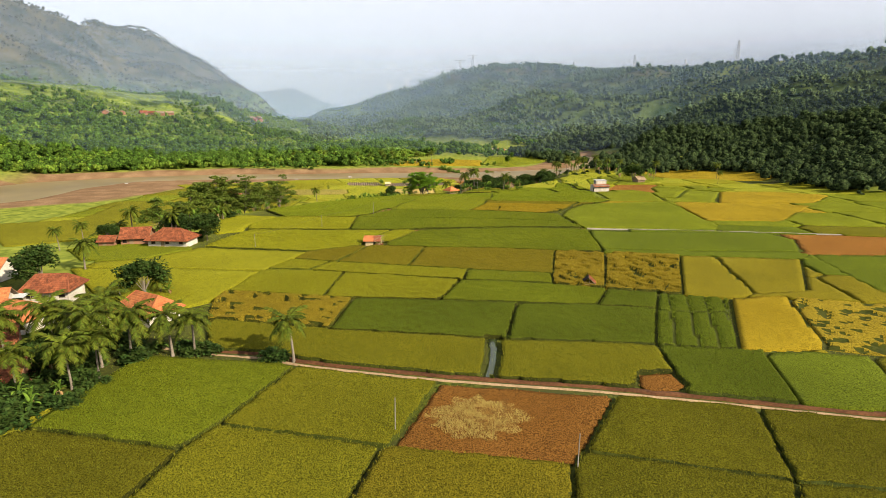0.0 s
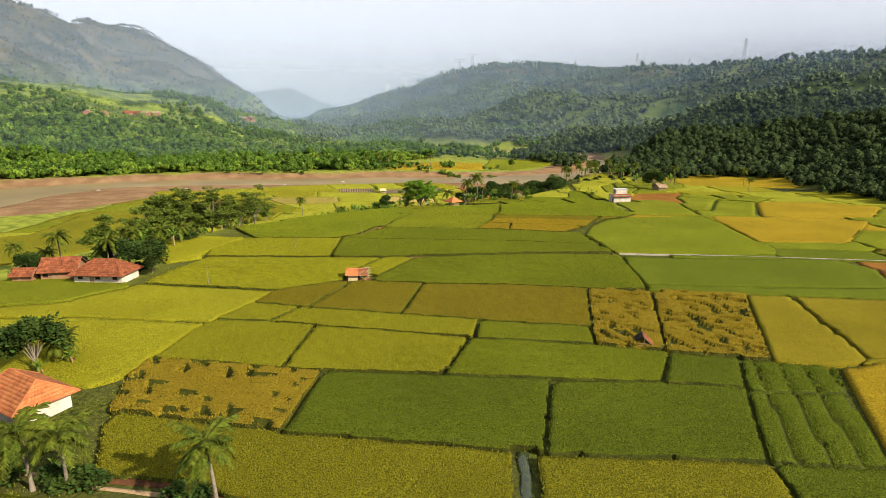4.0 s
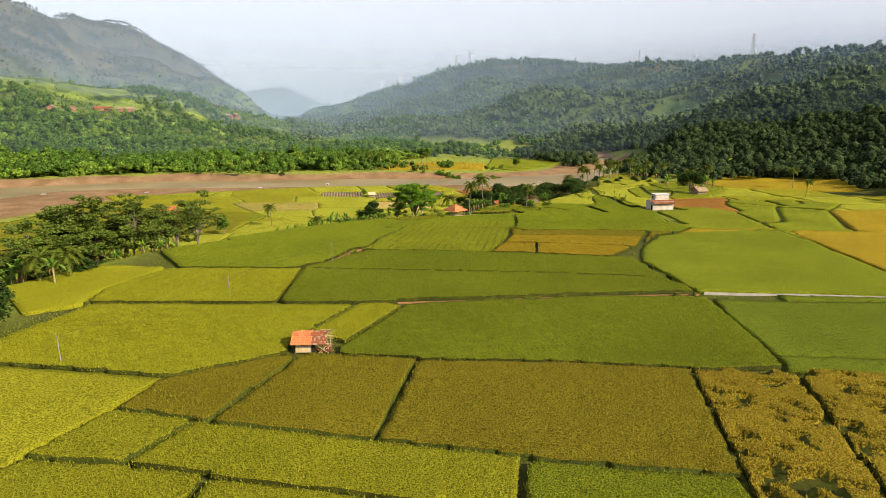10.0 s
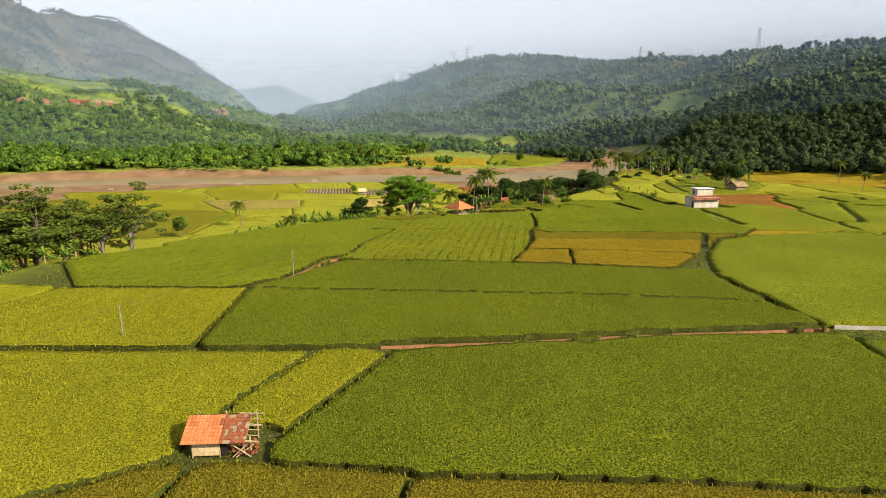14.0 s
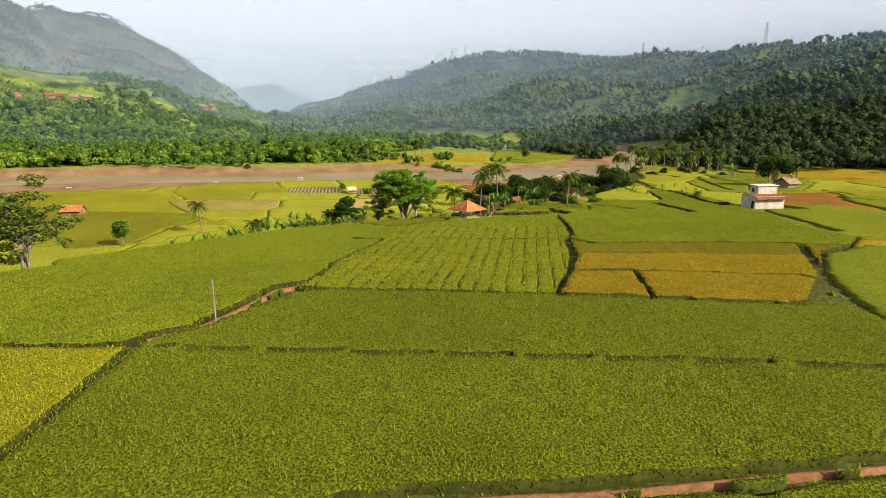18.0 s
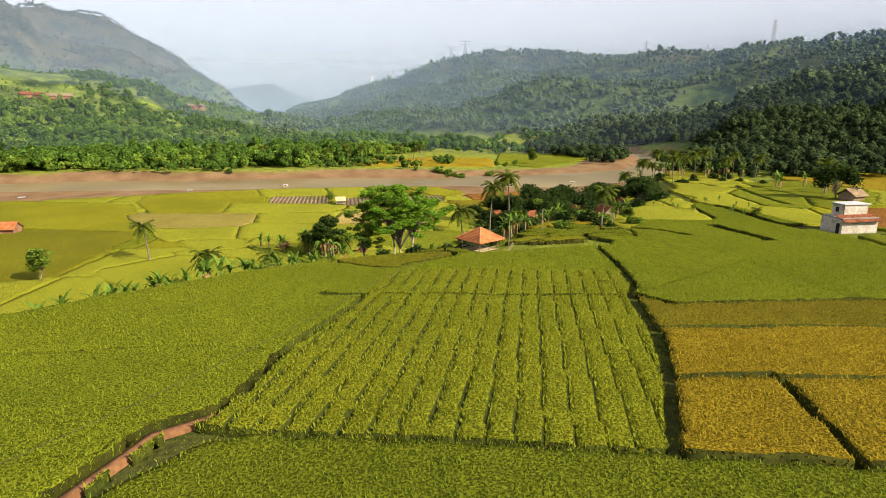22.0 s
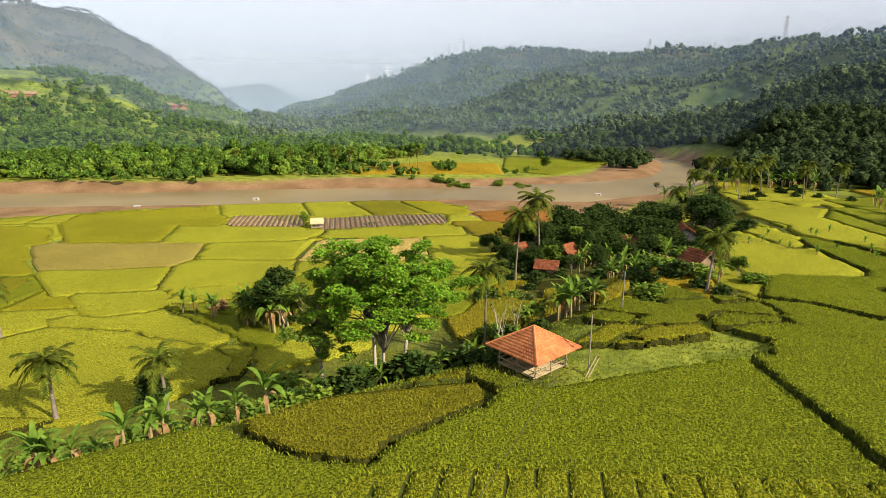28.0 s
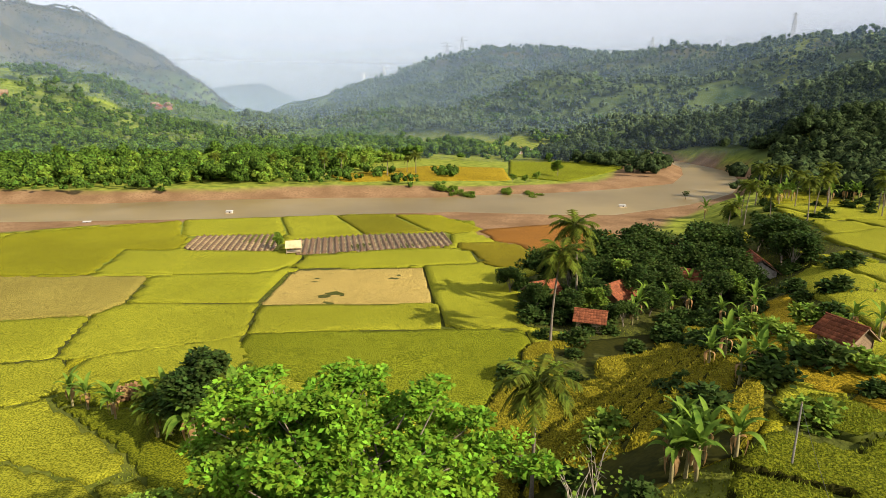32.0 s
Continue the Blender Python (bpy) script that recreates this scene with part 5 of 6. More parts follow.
hut_roof = part("roof", made_of((slab, *hut_face, 0.06), (slab, *hut_back, 0.06)), TIMBER, hut)
for spot in tile_spots(*hut_face, 0.27, 0.33):
    if spot[0].x > 0.3 and random.random() < 0.22:
        continue
    v, f = tile_shape(*spot, random.uniform(0, 0.03))
    part("tile", mesh_of("tile", [tuple(q) for q in v], f, TILE if spot[0].x < -0.2 + random.uniform(-0.3, 0.3) else TILE_OLD), None, hut_roof)
part("roof_tiles", tile_mesh([hut_back], 0.27, 0.33, TILE_OLD), TILE_OLD, hut_roof)
for k in range(6):
    stick_part("rafter", (1.9, -1.9 + 0.5 * k, 1.6 + 0.23 * min(k, 5)), (2.9, -1.9 + 0.5 * k, 1.5 + 0.22 * min(k, 5)), 0.035, BAMBOO, hut)
for sy, z in ((-2.0, 1.6), (-0.6, 2.3), (0.4, 2.85)):
    stick_part("beam", (1.2, sy, z), (3.0, sy, z - 0.1), 0.05, BAMBOO, hut)
for a, b in (((0.9, -1.7, 0.1), (2.2, -1.5, 1.3)), ((1.2, -1.9, 0.2), (2.4, -1.2, 0.9)), ((0.7, -1.6, 1.3), (2.3, -1.9, 0.2)), ((1.8, -1.4, 0.1), (1.6, -1.5, 1.6))):
    stick_part("fallen_pole", a, b, 0.05, BAMBOO, hut)
rubble = bmesh.new()
for k in range(60):
    box(rubble, 0.3, 0.22, 0.03, pose(random.uniform(0.3, 2.6), random.uniform(-2.0, 0.2), 0.25 + random.uniform(0, 0.35), random.uniform(-40, 40), random.uniform(-40, 40), random.uniform(0, 180)))
part("fallen_tiles", rubble, TILE_OLD, hut, "heap of fallen roof tiles")

# ---- straw spread on the stubble ----
gs = np.random.default_rng(77)
sa, sr = gs.uniform(0, 6.283, 7600), gs.random(7600) ** 0.62
sr = sr * (0.7 + 0.5 * ripple(3 * np.cos(sa), 3 * np.sin(sa), 0.7, 79) + 0.2 * gs.random(7600))
sx, sy = 3.0 + 4.6 * sr * np.cos(sa), 56.0 + 3.7 * sr * np.sin(sa)
sv, sf = tufts(sx, sy, land(sx, sy) + 0.14, 0.22, 78, 2)
thing("straw_heap", mesh_of("straw_heap", sv, sf, CROPS["straw"]), "loose golden straw spread over the stubble", "straw", kind="stuff")

# ---- ruined shelter in the flattened rice ----
ruin = thing("field_shelter", None, "collapsed bamboo field shelter with a slipped tile roof", "shelter", at=pose(25.6, 102.2, land_at(25.6, 102.2) + 0.1, 0, 0, -8))
slope = ((-0.1, -0.75, 1.75), (1.15, -1.0, 0.55), (1.3, 1.0, 0.6), (-0.05, 0.9, 1.85))
roof = part("roof", made_of((slab, *slope, 0.05)), TIMBER, ruin)
part("roof_tiles", tile_mesh([tuple((x, y, z + 0.03) for x, y, z in slope)], 0.22, 0.26, TILE_OLD), TILE_OLD, roof, "dull red slipped tiles")
# near-black slab left of the ridge, filling the roof's open half
fallen = ((-1.1, -0.2, 0.75), (-0.1, -0.5, 1.62), (-0.05, 0.9, 1.8), (-1.15, 1.0, 0.9))
part("dark_slab", made_of((slab, *fallen, 0.09)), DARK, ruin, "dark slab leaning at the open side")
for x, y, h in ((-0.85, -0.8, 0.9), (0.0, -0.75, 1.75), (-0.05, 0.9, 1.8), (1.1, 0.95, 0.6), (-1.05, 0.9, 0.9)):
    stick_part("post", (x, y, -0.1), (x + 0.06, y - 0.04, h), 0.05, TIMBER, ruin)
for k in range(5):
    stick_part("slat", (-0.8, -1.0 + 0.14 * k, 0.42), (0.55, -1.06 + 0.14 * k, 0.40), 0.045, BAMBOO, ruin)
for x in (-0.75, 0.5):
    stick_part("bench_leg", (x, -0.95, -0.1), (x, -0.95, 0.4), 0.04, BAMBOO, ruin)
stick_part("rail", (-0.85, -0.8, 0.72), (0.75, -0.95, 0.68), 0.035, BAMBOO, ruin)
stick_part("prop", (1.45, -1.5, -0.1), (0.85, -0.8, 0.95), 0.045, BAMBOO, ruin)
stick_part("rafter", (-0.35, -0.85, 1.95), (0.9, -1.02, 0.72), 0.04, TIMBER, ruin)

# ---- white building ----
mill = thing("farm_building", None, "stained white two-level farm building with a red tiled awning", "building", at=pose(63.4, 244.9, land_at(63.6, 245.5) - 0.1, 0, 0, 8) @ Matrix.Diagonal((0.88, 0.74, 1, 1)))
for sy in (-2.9, 2.9):
    box_part("wall", (7.6, 0.2, 2.7), pose(0, sy, 1.35), STAINED, mill)
for sx in (-3.7, 3.7):
    box_part("wall", (0.2, 5.6, 2.7), pose(sx, 0, 1.35), STAINED, mill)
box_part("roof_deck", (7.7, 6.1, 0.16), pose(0, 0, 2.79), CONCRETE, mill)
for sy in (-1.6, 1.6):
    box_part("upper_wall", (5.0, 0.18, 2.0), pose(0.2, sy + 0.6, 3.87), STAINED, mill)
for sx in (-2.4, 2.8):
    box_part("upper_wall", (0.18, 3.0, 2.0), pose(sx, 0.6, 3.87), STAINED, mill)
box_part("upper_roof", (5.7, 4.0, 0.14), pose(0.2, 0.6, 4.95), SHEET, mill, "pale flat roof slab")
box_part("window", (0.05, 0.9, 0.8), pose(-2.52, 0.6, 3.95), DARK, mill, "dark upper window")
box_part("door", (0.06, 0.9, 1.9), pose(-3.83, -1.9, 0.98), DARK, mill, "dark side door")
awn = ((-4.0, -3.9, 2.35), (4.0, -3.9, 2.35), (4.0, -1.1, 3.2), (-4.0, -1.1, 3.2))
awning = part("awning", made_of((slab, *awn, 0.08)), TIMBER, mill)
part("roof_tiles", tile_mesh([awn], 0.34, 0.4, TILE_OLD), TILE_OLD, awning)
# timber-brown tiles, a darker roof colour for the tree's shade
barn = house("barn", "small dark barn with a weathered tiled roof beside a tree", 93.5, 286.5, 25, 4.4, 3.6, 1.9, 1.4, 0.7, TIMBER, TIMBER, windows=0)

# ---- pavilion on the brow ----
pav = thing("pavilion", None, "open bamboo pavilion with an orange hipped tile roof", "pavilion", at=pose(-0.5, 228.6, -2.25, 0, 0, 40) @ Matrix.Scale(1.04, 4))
ey, top, half = 1.88, 3.4, 2.4
for sx in (-1, 1):
    for sy in (-1, 1):
        stick_part("post", (sx * 1.68, sy * 1.7, -0.5), (sx * 1.68, sy * 1.68, ey + 0.35), 0.06, BAMBOO, pav)
for s in (-1, 1):
    stick_part("post", (s * 1.68, 0, -0.5), (s * 1.68, 0, ey + 0.3), 0.05, BAMBOO, pav)
    stick_part("post", (0, s * 1.7, -0.5), (0, s * 1.68, ey + 0.3), 0.05, BAMBOO, pav)
    for z in (0.55, 0.95):
        stick_part("rail", (-1.85, s * 1.68, z), (1.85, s * 1.68, z), 0.04, BAMBOO, pav)
        stick_part("rail", (s * 1.68, -1.85, z), (s * 1.68, 1.85, z), 0.04, BAMBOO, pav)
    stick_part("beam", (-1.85, s * 1.68, ey + 0.25), (1.85, s * 1.68, ey + 0.25), 0.06, BAMBOO, pav)
    stick_part("beam", (s * 1.68, -1.85, ey + 0.2), (s * 1.68, 1.85, ey + 0.2), 0.06, BAMBOO, pav)
for k in range(24):
    stick_part("floor_slat", (-1.75, -1.65 + k * 0.144, 0.5), (1.75, -1.65 + k * 0.144, 0.5), 0.05, BAMBOO, pav, sides=5)
corners = [(-half, -half, ey), (half, -half, ey), (half, half, ey), (-half, half, ey)]
pav_roof = part("roof", bmesh.new(), TIMBER, pav)
bm = bmesh.new()
for k in range(4):
    slab(bm, corners[k], corners[(k + 1) % 4], (0.02, 0.02, top), (0.0, 0.0, top), 0.05)
bm.to_mesh(pav_roof.data)
bm.free()
for k in range(4):
    face = (corners[k], corners[(k + 1) % 4], (0.03, 0, top), (-0.03, 0, top))
    if k in (0, 3):
        for spot in tile_spots(*face, 0.24, 0.27):
            v, f = tile_shape(*spot, random.uniform(0, 0.015))
            part("tile", mesh_of("tile", [tuple(q) for q in v], f, TILE), None, pav_roof)
    else:
        part("roof_tiles", tile_mesh([face], 0.24, 0.27, TILE), TILE, pav_roof)
    stick_part("hip_cap", corners[k][:2] + (ey + 0.06,), (0, 0, top + 0.06), 0.085, TILE, pav_roof, sides=6)
ladder = thing("bamboo_poles", None, "two bamboo poles leaning beside the pavilion", "poles", at=pose(3.0, 226.6, -1.9))
stick_part("pole", (0, 0, 0), (1.0, 0.9, 1.3), 0.035, BAMBOO, ladder)
stick_part("pole", (0.15, -0.15, 0), (1.15, 0.7, 1.25), 0.035, BAMBOO, ladder)

# ---- village on the flats ----
house("house", "wooden house with a red tiled gable roof between trees", 29.5, 300, -35, 6.0, 4.8, 2.2, 1.9, 0.8, STAINED, TILE_OLD)
house("house", "village house with a rusty tiled roof", 43, 303, 75, 6.4, 4.8, 2.5, 1.9, 0.7, STAINED, TILE_OLD)
house("house", "house with a long red tiled roof behind dense trees", 45.5, 314, 80, 6.4, 4.8, 2.5, 2.0, 0.7, PLASTER, TILE_OLD)
house("house", "house with a red tiled roof hidden in trees", 33, 318, 0, 6.4, 4.8, 2.3, 1.9, 0.7, PLASTER, TILE_OLD)
house("house", "small shaded house with a brown tiled roof", 17.5, 294, 40, 4.8, 4.0, 2.1, 1.5, 0.6, BRICKWORK, TILE_OLD)
house("hut", "small hut with an orange tiled roof on posts", 11.5, 284.5, -20, 3.4, 2.7, 1.7, 0.9, 0.6, BOARDS, TILE_OLD, windows=0)
house("hut", "dark hut under palms with a worn tiled roof", 7.5, 296.5, 25, 4.0, 3.2, 1.8, 1.3, 0.6, BRICKWORK, TILE_OLD, windows=0)
house("hut", "woven-walled hut with a dark red gable roof", 26.3, 260, 108, 3.0, 2.5, 1.6, 1.1, 0.55, TIMBER, TILE_OLD, windows=1)
house("hut", "small hut with an orange-red roof in the river fields", -109, 283, 5, 4.8, 3.2, 1.4, 1.3, 0.5, BRICKWORK, TILE, windows=0)
for k, (x, y) in enumerate([(-311, 599), (-306, 607), (-301, 617), (-316, 592), (-255, 736), (-254, 760), (-250, 731), (-330, 551), (-326, 571), (-247, 742)]):
    house("hillside_house", "small hillside house with an orange roof", x, y, 15 * k, 7, 5.5, 2.6, 1.8, 0.6, BRICKWORK, TIMBER if k % 3 else TILE_OLD, doors=0, windows=0, group="hillside houses")

# ---- shed, rafts and small things by the river ----
fs = thing("field_shelter", None, "small open shelter with a pale roof by the ploughed beds", "shelter", at=pose(-37.3, 327.2, land_at(-37.3, 327.2), 0, 0, 12))
part("roof", made_of((slab, (-1.6, -1.5, 1.5), (1.6, -1.5, 1.5), (1.6, 1.2, 2.5), (-1.6, 1.2, 2.5), 0.08)), BOARDS, fs, "pale thatched roof")
for sx in (-1.4, 1.4):
    stick_part("post", (sx, -1.2, -0.05), (sx, -1.2, 1.6), 0.06, BAMBOO, fs)
    stick_part("post", (sx, 1.0, -0.05), (sx, 1.0, 2.4), 0.06, BAMBOO, fs)
box_part("bench", (2.8, 1.8, 0.08), pose(0, -0.1, 0.5), BAMBOO, fs)


def raft(x, y, turn, z=WATER_Z):
    r = thing("raft_hut", None, "small white raft hut moored at the river bank", "raft", "raft huts", at=pose(x, y, z, 0, 0, turn) @ Matrix.Scale(0.7, 4))
    for k in range(6):
        stick_part("float_log", (-2.0, -0.75 + 0.3 * k, 0.05), (2.0, -0.75 + 0.3 * k, 0.05), 0.14, BAMBOO, r)
    box_part("cabin", (2.4, 1.4, 0.9), pose(0, 0, 0.62), PLASTER, r)
    box_part("cabin_roof", (2.9, 1.8, 0.07), pose(0, 0, 1.12, 5), SHEET, r)
    box_part("opening", (0.6, 0.04, 0.6), pose(0.3, -0.71, 0.6), DARK, r)
    return r


for x, y, a in ((-68.4, 379, 0), (-100, 363, 10), (49.3, 388, -5), (-196, 338, 8), (-150, 345, 20)):
    raft(x, y, a)
house("shore_house", "lone pale house on the far river bank", 50, 600, 10, 7, 5, 2.4, 2.0, 0.6, PLASTER, TILE, windows=1)
post = thing("mooring_post", None, "dead stump with twigs standing in the river", "stump", at=pose(75.9, 404, WATER_Z - 0.6))
stick_part("stem", (0, 0, 0), (0.1, 0, 2.2), 0.16, TIMBER, post, 0.1)
v, f = leaf_cloud([(0.1, 0, 2.4), (0.5, 0.2, 2.9), (-0.4, 0, 2.8)], [0.8, 0.7, 0.7], 60, 0.45, np.random.default_rng(3))
part("foliage", mesh_of("foliage", v, f, LEAF_DARK), LEAF_DARK, post)

# ---- poles and wires ----
POLES = [(-45.2, 126.2, 3.6), (-34.6, 147.6, 3.7), (-23.7, 168.2, 3.9), (-10.8, 198, 3.9), (3.4, 227.3, 4.5), (10.6, 242, 4.2)]


def utility_pole(x, y, tall):
    p = thing("utility_pole", None, "slim pale utility pole standing in the paddies", "pole", "utility poles", at=pose(x, y, land_at(x, y) - 0.2))
    stick_part("shaft", (0, 0, 0), (0.03, 0, tall + 0.2), 0.065, CONCRETE, p, 0.045)
    stick_part("insulator", (0.03, 0, tall + 0.1), (0.03, 0, tall + 0.3), 0.035, TIMBER, p)
    return p


for x, y, h in POLES[:3] + POLES[4:] + [(-5.8, 52.6, 4.2), (11.7, 46.6, 4.0), (-57, 92, 5.5)]:
    utility_pole(x, y, h)
for (ax, ay, ah), (bx, by, bh) in zip(POLES[:-1], POLES[1:]):
    a, b = Vector((ax, ay, land_at(ax, ay) + ah)), Vector((bx, by, land_at(bx, by) + bh))
    path = [a.lerp(b, k / 8) - Vector((0, 0, 1.4 * (k / 8) * (1 - k / 8) * 4 * 0.35)) for k in range(9)]
    thing("wire", tube_mesh("wire", [([tuple(p) for p in path], [0.012] * 9, 4)], CABLE), "thin black sagging wire between poles", "wire", "overhead wires")


# ---- pylons on the ridge ----
def pylon(x, y, tall, wide, arms, turn=0):
    p = thing("pylon", None, "steel lattice power pylon on the wooded ridge", "pylon", "pylons", at=pose(x, y, land_at(x, y) - 1, 0, 0, turn))
    r = 0.35
    for sx in (-1, 1):
        for sy in (-1, 1):
            stick_part("leg", (sx * wide, sy * wide, 0), (sx * wide * 0.14, sy * wide * 0.14, tall), r, STEEL, p, r * 0.7, 4)
    for k in range(9):
        a, b = k / 9, (k + 1) / 9
        wa, wb = wide * (1 - 0.86 * a), wide * (1 - 0.86 * b)
        bm = bmesh.new()
        for s in (-1, 1):
            stick(bm, (-wa, s * wa, tall * a), (wb, s * wb, tall * b), r * 0.5, None, 4)
            stick(bm, (wa, s * wa, tall * a), (-wb, s * wb, tall * b), r * 0.5, None, 4)
            stick(bm, (s * wa, -wa, tall * a), (s * wb, wb, tall * b), r * 0.5, None, 4)
        part("brace", bm, STEEL, p)
    for h, w in arms:
        part("arm", made_of((stick, (-w, 0, tall * h), (w, 0, tall * h), r * 0.9, None, 4), (stick, (-w, 0, tall * h), (0, 0, tall * h + 2), r * 0.5, None, 4), (stick, (w, 0, tall * h), (0, 0, tall * h + 2), r * 0.5, None, 4)), STEEL, p)


pylon(505, 1069, 52, 4.0, ((0.72, 7), (0.83, 6), (0.94, 5)))
pylon(420, 1387, 50, 4.2, ((0.72, 7), (0.83, 6), (0.94, 5)))
for bearing, far, tall in ((1.0, 1270, 26), (2.3, 1250, 27), (-4.6, 1360, 26), (-6.4, 1400, 24), (12.6, 1350, 22), (23.4, 1190, 20)):
    a = radians(bearing)
    pylon(HUB[0] + far * math.sin(a), HUB[1] + far * math.cos(a), tall + 8, 5, ((0.97, 13), (0.8, 11)) if tall > 23 else ((0.9, 5),), bearing * -3)

# ---- palms ----
P1 = palm("coconut_palm", "coconut palm with arching green fronds", 6.6, 1, (0.3, 0.1), 3.5, 24)
copies(P1, [(-45.4, 61.4), (-45.5, 67.5, 1.15), (-42.6, 69.4), (-51, 60), (-48.5, 74, 1.1), (-53, 70), (-57.5, 67, 1.1), (-49, 68.5), (-44, 64.5, 0.9)], 3)
P2 = palm("coconut_palm", "slim coconut palm beside the track", 5.3, 2, (-0.4, 0.2), 2.9, 22)
copies(P2, [(-21.0, 69.6, 1.15), (-38, 71.2, 1.15), (-35.1, 71.6, 1.1), (-73.5, 108.5, 1.1)], 4)
P3 = palm("coconut_palm", "tall coconut palm with a bare grey trunk", 7.2, 5, (0.5, -0.3), 2.9, 22)
copies(P3, [(-61.5, 255.2, 0.95), (-69, 136, 0.9), (-80, 138, 1.0), (-113, 168, 1.0), (-118, 164, 0.9), *[(-128 + 7.5 * k + 3 * math.sin(5 * k), 458 + 9 * math.sin(2.3 * k) - 0.05 * k, 1.0 + 0.25 * math.sin(3.1 * k)) for k in range(16)], (-85, 140, 0.9), (22.5, 249.3, 0.92), (96, 300, 1.1), (118, 333, 1.0), (-90, 146, 1.0)], 5)
P4 = palm("coconut_palm", "very tall coconut palm over the village roofs", 11.6, 8, (0.8, 0.4), 3.8, 24)
copies(P4, [(5.4, 280, 1.0), (11.2, 291, 1.08), (-2.4, 247.8, 0.8), (52, 330, 0.75), (60, 338, 0.8), (128, 276, 0.55), (141, 306, 0.7), (70, 352, 0.8), (78, 356, 0.75), (88, 352, 0.8), (63, 345, 0.7), (66, 326, 0.72), (72, 333, 0.68), (78, 338, 0.78), (85, 331, 0.66), (62, 332, 0.62), (92, 341, 0.74), (76, 346, 0.7), (97, 336, 0.7)], 6)
P5 = palm("oil_palm", "young palm with upright dark fronds", 3.2, 11, (0.1, 0), 2.7, 24)
copies(P5, [(-29.9, 261.5, 1.25), (-31.5, 259, 1.2), (-27.5, 263, 1.1), (-25.5, 260, 1.0), (-72.5, 140, 1.1), (-52, 96, 1.0), (-66, 160, 1.2), (-69, 157, 1.2), (57, 262, 0.5)], 7)
P6 = palm("young_palm", "young palm with a short trunk and grey-green fronds", 4.9, 12, (0.2, 0.1), 2.4, 22)
copies(P6, [(-42.1, 235.6, 1.25), (-32.6, 236.8, 1.15), (-74, 152, 1.2), (-78, 156, 1.2), (-70, 148, 1.1)], 19)

# ---- broad trees ----
put(broad_tree("albizia_tree", "bright green spreading tree with pale forked trunks", 14.6, 5.6, 21, LEAF_BRIGHT, 405, 130, 0.25, ((0, 0), (1.6, 1.0), (-0.8, 1.4)), 0.44, clump_r=0.72, flat=0.30, open_crown=True, girth=0.010, droop=0.22, deep=0.30), -12.3, 233.7, 0, 1.0, 0.1)
put(broad_tree("albizia_tree", "slender tree with layered green foliage", 14.6, 2.6, 22, LEAF_MID, 90, 130, 0.25, ((0, 0),), 0.4, clump_r=0.65, flat=0.3, open_crown=True, girth=0.010, droop=0.25, deep=0.42), -17.6, 234.2)
put(broad_tree("albizia_tree", "low dark tree among bananas", 8.5, 2.8, 28, LEAF_DARK, 27, 200, 0.42, ((0, 0),), 0.3, clump_r=1.1, flat=0.6), -27.5, 258)
grove = broad_tree("albizia_tree", "tall open-crowned tree with flat sprays on the terrace edge", 15.0, 3.6, 23, LEAF_GROVE, 66, 100, 0.32, ((0, 0), (0.8, 0.5)), 0.42, BARK, 1.15, 0.16, girth=0.010, droop=0.36, deep=0.30)
copies(grove, [(-70.5, 184, 1.35), (-67, 189.5, 1.3), (-64, 194, 1.2), (-61, 197.5, 1.35), (-68, 198, 1.2), (-73, 190, 1.35), (-82, 186, 1.4)], 8)
grove2 = broad_tree("albizia_tree", "tall dark layered tree among bananas", 15.5, 4.6, 24, LEAF_GROVE, 96, 170, 0.36, ((0, 0), (0.9, -0.4)), 0.30, BARK, 1.25, 0.24, girth=0.012, droop=0.50, deep=0.30)
copies(grove2, [(-75.5, 178, 1.4), (-79.5, 172, 1.25), (-72.5, 181, 1.15), (-84, 180, 1.35), (-88, 170, 1.1), (-77, 168, 0.9)], 9)
round_tree = broad_tree("mango_tree", "dense dark round-crowned tree", 7.5, 3.2, 25, LEAF_DARK, 39, 115, 0.5, ((0, 0),), 0.25, BARK, 1.3, 0.8)
copies(round_tree, [(10, 288, 0.6), (16, 285, 0.5), (21, 289, 0.6), (27, 291, 0.65), (33, 293, 0.7), (5.5, 291, 0.6), (13, 294, 0.6), (38, 297, 0.7), (-53, 93, 1.0), (-75, 99, 1.1), (-60, 135, 0.95), (37, 311, 1.15), (-34.4, 236.8, 0.5), (48.5, 305, 1.15), (30, 313, 1.05), (22, 302, 1.0), (41, 318, 1.1), (35, 305, 1.0), (12, 299, 1.0), (18, 306, 1.25), (31, 321, 1.0), (46, 320, 1.0), (52, 312, 1.0), (9, 304, 0.9), (-68, 136.5, 0.9), (26, 306, 1.1), (40, 309, 1.2), (91, 288.5, 1.25), (52, 318, 1.0), (15, 303, 0.75), (-54, 70, 0.6), (-52.5, 66, 0.55), (3, 300, 0.6), (-84, 134, 0.7), (-88, 138, 0.7), (24, 309, 0.9), (14, 290.5, 0.7), (21, 296, 0.8), (27, 296.5, 0.75), (34.5, 298, 0.8), (38.5, 300.5, 0.95), (24, 301, 0.9), (18, 299.5, 0.8), (30.5, 306, 0.9), (46, 298, 0.9), (41, 314, 1.2)], 10, 0.9, 1.1)
small_tree = broad_tree("young_tree", "small loose-leaved tree in the flats", 6.4, 2.2, 26, LEAF_MID, 24, 120, 0.42, ((0, 0),), 0.3, BARK, 1.0, 0.7)
